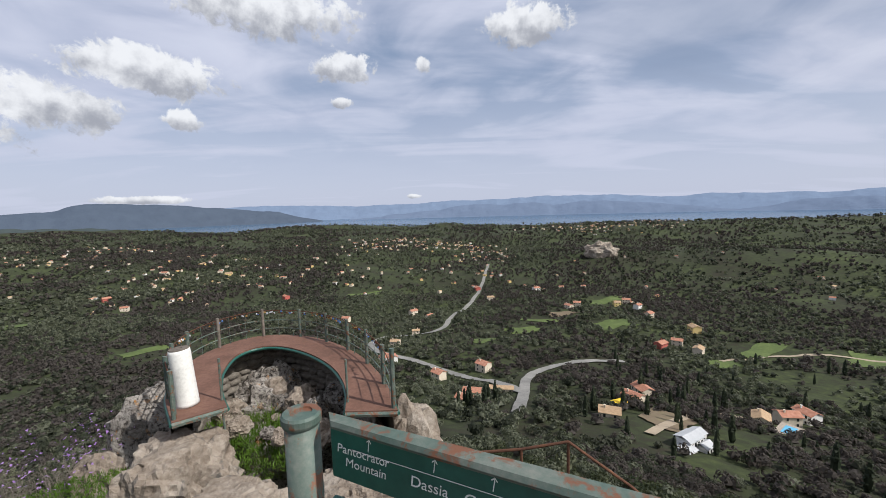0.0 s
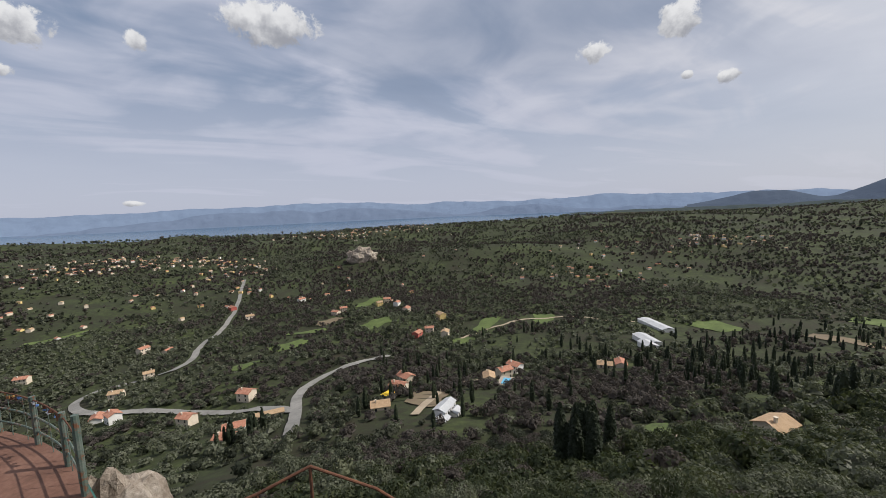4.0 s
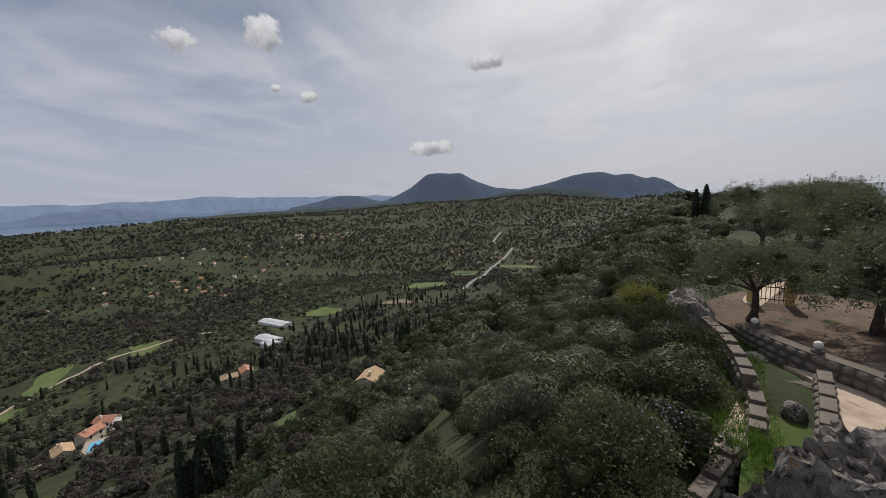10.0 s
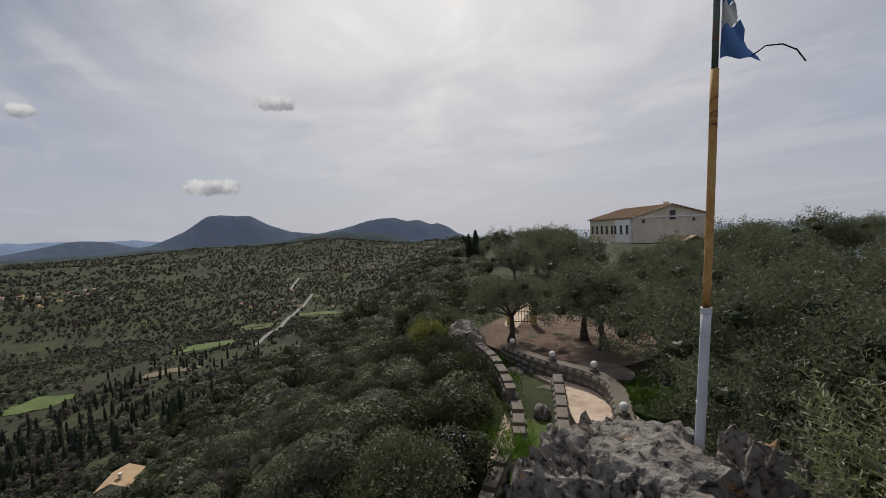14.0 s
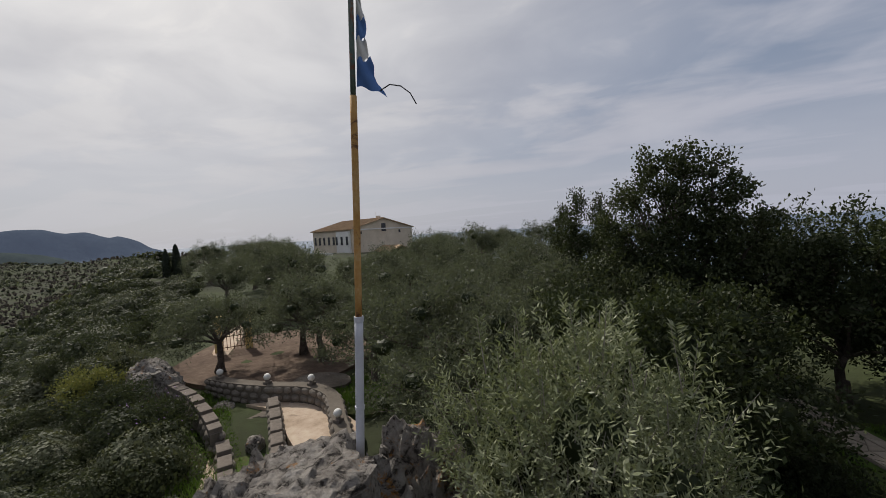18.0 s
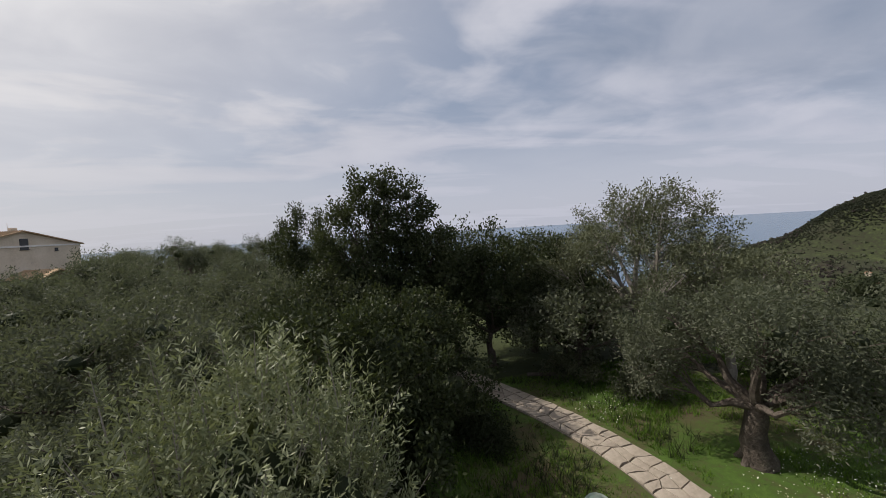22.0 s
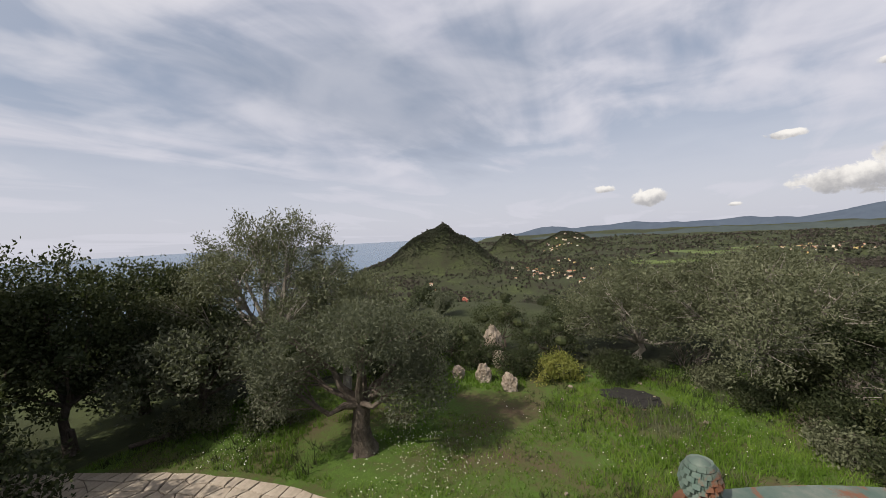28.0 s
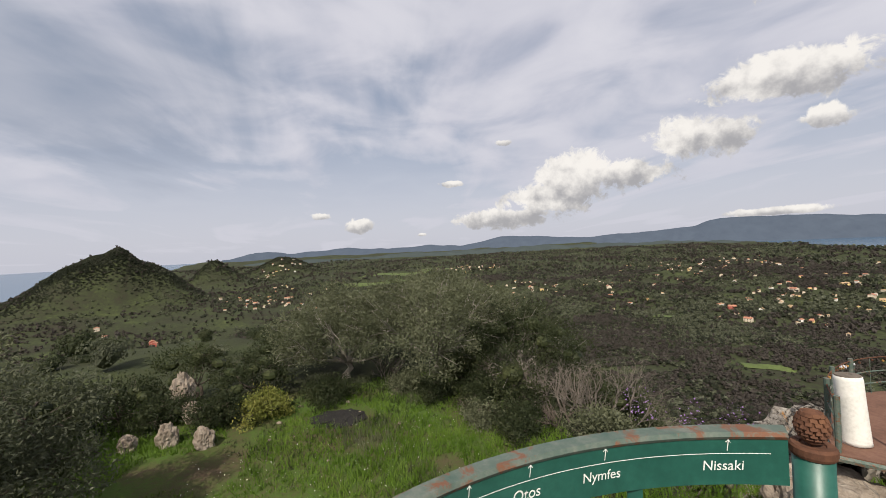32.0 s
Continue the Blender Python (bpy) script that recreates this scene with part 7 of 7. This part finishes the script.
leafy_tree("wild_olive", (-12.6, 5.4, -5.4), dome(114, 11, 2.2, 1.3, 3.2, 0.85), 18000, (0.095, 0.036), "scrub_leaf", "dense green wild olive on the slope", "pale_bark", 0.1, 1.0, 115, 8, 0.35)
SHRUBS = [(-13.8, -3.2, 1.3, 1.7, "scrub_leaf"), (-13.2, -6.6, 1.2, 1.5, "scrub_leaf"), (-12.4, -8.4, 1.3, 1.6, "scrub_leaf"), (-14.8, -5.2, 1.4, 2.0, "dark_leaf"), (-12.2, -2.6, 0.7, 0.8, "yellow_leaf"), (-15.5, -2.6, 1.3, 2.1, "scrub_leaf"),
          (-11.9, 2.2, 0.6, 0.5, "scrub_leaf"), (-12.9, 1.4, 0.6, 0.5, "grey_leaf"), (-11.2, 3.4, 0.8, 0.7, "scrub_leaf"), (-10.0, 4.2, 0.7, 0.6, "scrub_leaf"), (-9.6, 6.6, 1.1, 1.6, "scrub_leaf"), (-8.6, 8.6, 1.2, 1.6, "scrub_leaf"),
          (-10.6, 8.0, 1.3, 1.8, "grey_leaf"), (-7.4, 10.6, 1.3, 1.8, "scrub_leaf"), (-9.8, 11.0, 1.5, 2.0, "scrub_leaf"), (-16.5, 5.6, 1.6, 2.4, "scrub_leaf"), (-17.8, 2.0, 1.6, 2.4, "dark_leaf"), (-17.6, -1.4, 1.6, 2.3, "scrub_leaf"),
          (-14.0, 8.2, 1.6, 2.2, "scrub_leaf"), (-10.6, -7.6, 0.8, 0.9, "scrub_leaf"), (-6.9, -8.6, 0.55, 1.0, "olive_leaf"), (-6.2, -10.4, 0.8, 0.8, "grey_leaf"), (0.7, 6.6, 0.8, 1.2, "grey_leaf"), (1.6, 5.4, 0.7, 1.1, "yellow_leaf"), (0.2, 8.2, 0.9, 1.2, "scrub_leaf"),
          (2.6, 6.0, 0.9, 1.2, "scrub_leaf"), (3.4, 4.4, 0.9, 1.2, "scrub_leaf"), (5.6, -1.6, 1.0, 1.3, "scrub_leaf"), (6.8, -2.4, 0.9, 1.2, "grey_leaf"), (8.8, -4.9, 0.8, 0.9, "grey_leaf"), (10.4, -5.6, 0.9, 1.0, "scrub_leaf"), (4.8, 1.0, 1.2, 1.6, "scrub_leaf"),
          (12.0, -5.8, 0.9, 1.3, "scrub_leaf"), (13.6, -6.0, 0.9, 1.6, "yellow_leaf"), (14.6, -7.2, 1.1, 1.7, "grey_leaf"), (16.6, -8.2, 1.3, 1.8, "scrub_leaf"), (2.2, 2.6, 0.8, 1.0, "scrub_leaf"), (-8.0, 5.2, 0.7, 0.7, "grey_leaf"), (-1.2, -9.4, 1.0, 1.2, "dark_leaf"), (-1.0, -7.6, 0.8, 0.9, "dark_leaf"), (-1.9, -10.6, 1.2, 1.6, "dark_leaf"), (-2.3, -9.0, 0.8, 0.9, "dark_leaf"), (-2.5, -8.0, 0.6, 0.5, "scrub_leaf"), (-12.6, -5.3, 0.8, 1.0, "scrub_leaf"), (-12.2, -3.8, 0.7, 0.9, "scrub_leaf"),
          (-13.0, -0.9, 0.8, 0.7, "scrub_leaf"), (-13.4, 3.4, 0.8, 0.8, "dark_leaf"), (-9.0, 3.6, 0.6, 0.5, "scrub_leaf"), (-9.9, 3.0, 0.5, 0.4, "grey_leaf")]
SHRUB_WORDS = {"scrub_leaf": "dense green", "grey_leaf": "grey-green thin", "dark_leaf": "dark evergreen", "yellow_leaf": "yellow-flowering", "olive_leaf": "young olive"}
for i, (x, y, w, h, mt) in enumerate(SHRUBS):
    leafy_tree("shrub", (x, y, land_at(x, y) - 0.05), dome(130 + i, 7, w * 0.8, h * 0.3, h * 0.85, w * 0.5), 4600, (0.080, 0.034), mt, f"{SHRUB_WORDS[mt]} shrub on the slope", "bark", 0.05, h * 0.3, 160 + i, 6, 0.3, "shrub", "wild shrubs")


# leafless thorny shrubs: forking grey twigs
def bare_tree(name, at, h, spread, seed, material, label, stems=5, depth=5):
    rng = random.Random(seed)
    ob = thing(name, at, label, "shrub", "leafless shrubs")
    for s in range(stems):
        bm = bmesh.new()

        def grow_twig(p, d, l, r, k):
            q = p + d * l
            m = p.lerp(q, 0.5) + Vector((rng.gauss(0, 0.04), rng.gauss(0, 0.04), rng.gauss(0, 0.03))) * l * 2
            tube(bm, [p, m, q], [r, r * 0.85, r * 0.65], 4 if k > 1 else 3, False)
            if k:
                for _ in range(3 if k > 2 else 2):
                    e = (d + Vector((rng.gauss(0, 0.45), rng.gauss(0, 0.45), rng.gauss(0.08, 0.3)))).normalized()
                    grow_twig(q if rng.random() < 0.7 else m, e, l * rng.uniform(0.6, 0.85), r * 0.62, k - 1)

        t = rng.uniform(0, 6.28)
        grow_twig(Vector((math.cos(t) * 0.12, math.sin(t) * 0.12, -0.1)), Vector((math.cos(t) * spread, math.sin(t) * spread, 1)).normalized(), h * 0.30, 0.032, depth)
        part("stem", bm, material, ob)
    return ob


for i, (x, y, h, sp, mt) in enumerate([(-8.7, 6.0, 2.7, 0.5, "grey_twig"), (-9.6, 5.2, 1.7, 0.8, "grey_twig"), (-8.0, 7.4, 2.2, 0.5, "grey_twig"), (-7.9, 8.4, 2.0, 0.5, "grey_twig"), (-9.2, 9.4, 2.6, 0.5, "grey_twig"),
                                       (-11.6, 4.4, 1.5, 0.9, "grey_twig"), (-14.2, 0.9, 1.3, 1.0, "grey_twig"), (-8.9, 4.9, 1.1, 1.1, "bark"), (-7.2, 9.2, 2.4, 0.45, "grey_twig"), (-10.4, 3.2, 0.9, 1.2, "bark")]):
    bare_tree("bare_shrub", (x, y, land_at(x, y)), h, sp, 300 + i, mt, "leafless grey shrub with fine forking twigs", 5, 5 if h > 1.4 else 4)
# a dead branch lying by the path
bm = bmesh.new()
tube(bm, [(-4.6, -10.9, -4.42), (-5.2, -10.6, -4.40), (-6.0, -10.7, -4.44)], [0.05, 0.06, 0.035], 8)
log = part("fallen_branch", bm, "bark")
tagged(log, "dead branch lying on the grass", "branch")

# ---- grass and flowers ----
def tufts(name, seed, n, region, height, material, label, blades=5, keep=None, shift=0.0):
    rng = np.random.default_rng(seed)
    x, y = rng.uniform(region[0], region[1], n), rng.uniform(region[2], region[3], n)
    m = keep(x, y) & (fractal(x, y, 1.6, seed) > -0.25)
    x, y = carry_all(x[m], y[m], shift)
    z = np.maximum(land(x, y), LAWN_Z) - 0.01
    k = len(x)
    base = np.repeat(np.stack([x, y, z], 1), blades, 0) + rng.normal(0, 0.03, (k * blades, 3)) * [1, 1, 0]
    d = rng.normal(0, 0.45, (k * blades, 3)) + [0, 0, 1.0]
    h = height * rng.uniform(0.5, 1.4, (k * blades, 1)) * np.repeat(np.clip(0.6 + 0.9 * fractal(x, y, 2.2, seed + 3), 0.3, 1.5), blades)[:, None]
    s = np.cross(d, rng.normal(size=d.shape))
    s = s / (np.linalg.norm(s, axis=1)[:, None] + 1e-9) * 0.008
    v = np.stack([base - s, base + s, base + d * h], 1).reshape(-1, 3)
    return tagged(new(name, raw_mesh(name, v, np.arange(len(v)).reshape(-1, 3), material)), label, "grass", kind="stuff")


LAWN_Z = -4.52


def off_path(x, y):
    ok = np.ones(len(x), bool)
    for (x0, y0), (x1, y1) in zip(PATH, PATH[1:]):
        d = np.array([x1 - x0, y1 - y0])
        t = np.clip(((x - x0) * d[0] + (y - y0) * d[1]) / (d @ d), 0, 1)
        ok &= np.hypot(x - x0 - t * d[0], y - y0 - t * d[1]) > 0.6
    return ok


def on_lawn(x, y):
    return off_path(x, y) & (np.hypot(x, y) > 3.2) & (np.hypot(x + 11.4, y + 0.5) > 0.7)


tufts("lawn_grass", 3, 34000, (-14.5, -1.0, -11.0, 4.5), 0.14, "grass_leaf", "fresh green grass of the garden lawn", 5, on_lawn)
tufts("lawn_weeds", 13, 5200, (-14.5, -1.0, -11.0, 4.5), 0.26, "scrub_leaf", "taller dull green weeds in the lawn", 7, lambda x, y: on_lawn(x, y) & (fractal(x, y, 2.6, 19) > 0.05))
tufts("dry_grass", 14, 3600, (-14.5, -5.0, -4.0, 4.5), 0.24, "grey_leaf", "pale dry grass tussocks on the lawn", 7, lambda x, y: on_lawn(x, y) & (fractal(x, y, 2.0, 29) > 0.12) & (np.hypot(x, y) > 8))
tufts("terrace_grass", 5, 5000, (5.0, 12.0, -8.2, -3.4), 0.12, "grass_leaf", "fresh grass between the terrace walls", 5, lambda x, y: (np.abs((y + 3.9) + 0.62 * (x - 5.6)) < 0.8) & (x > 5.2), 0.4)
tufts("side_grass", 7, 2200, (5.9, 8.5, -10.9, -8.4), 0.13, "grass_leaf", "fresh grass beside the forecourt", 5, lambda x, y: np.hypot(x - 7.2, y + 9.7) < 1.2, 0.4)
LAWN_Z = -4.55
tufts("deck_grass", 6, 2600, (-5.4, -2.4, 6.6, 9.6), 0.12, "grass_leaf", "fresh grass among the boulders", 5, lambda x, y: np.hypot(x + 3.95, y - 8.1) < 1.5, 0.4)
tufts("bank_grass", 26, 2600, (-7.4, -4.4, 4.4, 7.4), 0.16, "grass_leaf", "long fresh grass on the bank below the deck", 6, lambda x, y: np.hypot(x + 5.9, y - 5.9) < 1.5, 0.26)
LAWN_Z = -4.5


def flowers(name, seed, spots, n, size, material, label, rise):
    rng = np.random.default_rng(seed)
    c = np.array(spots)[rng.integers(0, len(spots), n)]
    p = c[:, :2] + rng.normal(0, 1, (n, 2)) * c[:, 2:3]
    p = np.stack(carry_all(p[:, 0], p[:, 1]), 1)
    z = np.maximum(land(p[:, 0], p[:, 1]), -4.52) + rise * rng.uniform(0.3, 1.2, n)
    v = leaf_tris(rng, np.column_stack([p, z]), np.tile([[0, 0, 1.0]], (n, 1)) + rng.normal(0, 0.3, (n, 3)), size)
    return tagged(new(name, raw_mesh(name, v, np.arange(len(v)).reshape(-1, 3), material)), label, "flowers", kind="stuff")


flowers("white_flowers", 8, [(-6.2, -4.6, 0.5), (-7.4, -4.0, 0.6), (-5.6, -8.3, 0.4), (-7.6, -5.0, 0.5), (-9.0, -2.6, 0.9), (-8.6, 0.4, 0.8), (-6.4, -3.6, 0.5), (-10.6, 1.2, 0.7)], 1200, 0.013, "flower_white", "small white daisies in the lawn", 0.10)
flowers("purple_flowers", 9, [(6.9, -3.2, 0.25), (-8.6, 6.6, 0.16), (-7.3, 6.9, 0.18), (-7.9, 6.2, 0.2), (9.6, -5.4, 0.35), (10.8, -6.0, 0.35), (-6.9, 7.6, 0.2), (-6.2, 6.8, 0.25), (-6.6, 6.2, 0.2), (0.3, 5.0, 0.1)], 520, 0.022, "flower_purple", "purple stock flowers in the scrub", 0.75)

# ---- valley cypresses ----
cy = np.random.default_rng(31)
CYP = [(66, 55), (60, 47), (61, 46), (58, 41), (77, 50), (63, 50), (70, 52), (57, 44), (143, 252), (117, 169), (163, 291), (89, 189), (214, 101), (198, 88), (277, 135), (263, 90), (412, 123), (430, 107), (94, 130), (126, 200), (103, 168), (70, 180), (20, 196), (12, 190), (10, 192)]
CLUMPS = [(60, 47, 5, 7), (300, 60, 70, 26), (190, 60, 40, 20), (240, 150, 60, 20), (120, 120, 40, 10), (230, 95, 40, 34), (330, 110, 70, 40), (420, 115, 60, 26), (480, 60, 80, 22), (150, 230, 60, 16), (250, 250, 90, 16), (14, 190, 12, 10), (110, 180, 50, 12), (560, 40, 90, 22)]
for x, y, sp, n in CLUMPS:
    CYP += [(x + cy.normal(0, sp * 0.5), y + cy.normal(0, sp * 0.5)) for _ in range(n)]
pos = np.array([(x, y, land_at(x, y)) for x, y in CYP])
near = np.hypot(pos[:, 0], pos[:, 1]) < 110
hgt = np.where(near, cy.uniform(8.5, 13, len(pos)), cy.uniform(6, 13, len(pos)))
scatter("valley_cypresses", [spire(500 + i, 60, 0.05) for i in range(4)], pos[~near], hgt[~near], 71, "cypress_leaf", "dark slender cypresses across the valley", "trees")
for i, ((x, y, z), h) in enumerate(zip(pos[near], hgt[near])):
    sv, sf = spire(520 + i, 700, 0.03)
    ob = thing("cypress", (x, y, z), "tall dark cypress on a grassy slope below", "tree", "cypress group on the slope")
    c = new("crown", raw_mesh("crown", sv * [h * 1.05, h * 1.05, h], sf, "cypress_leaf"))
    c.parent = ob
    bm = bmesh.new()
    tube(bm, [(0, 0, -1), (0, 0, h * 0.2)], 0.16, 6)
    part("trunk", bm, "bark", ob)
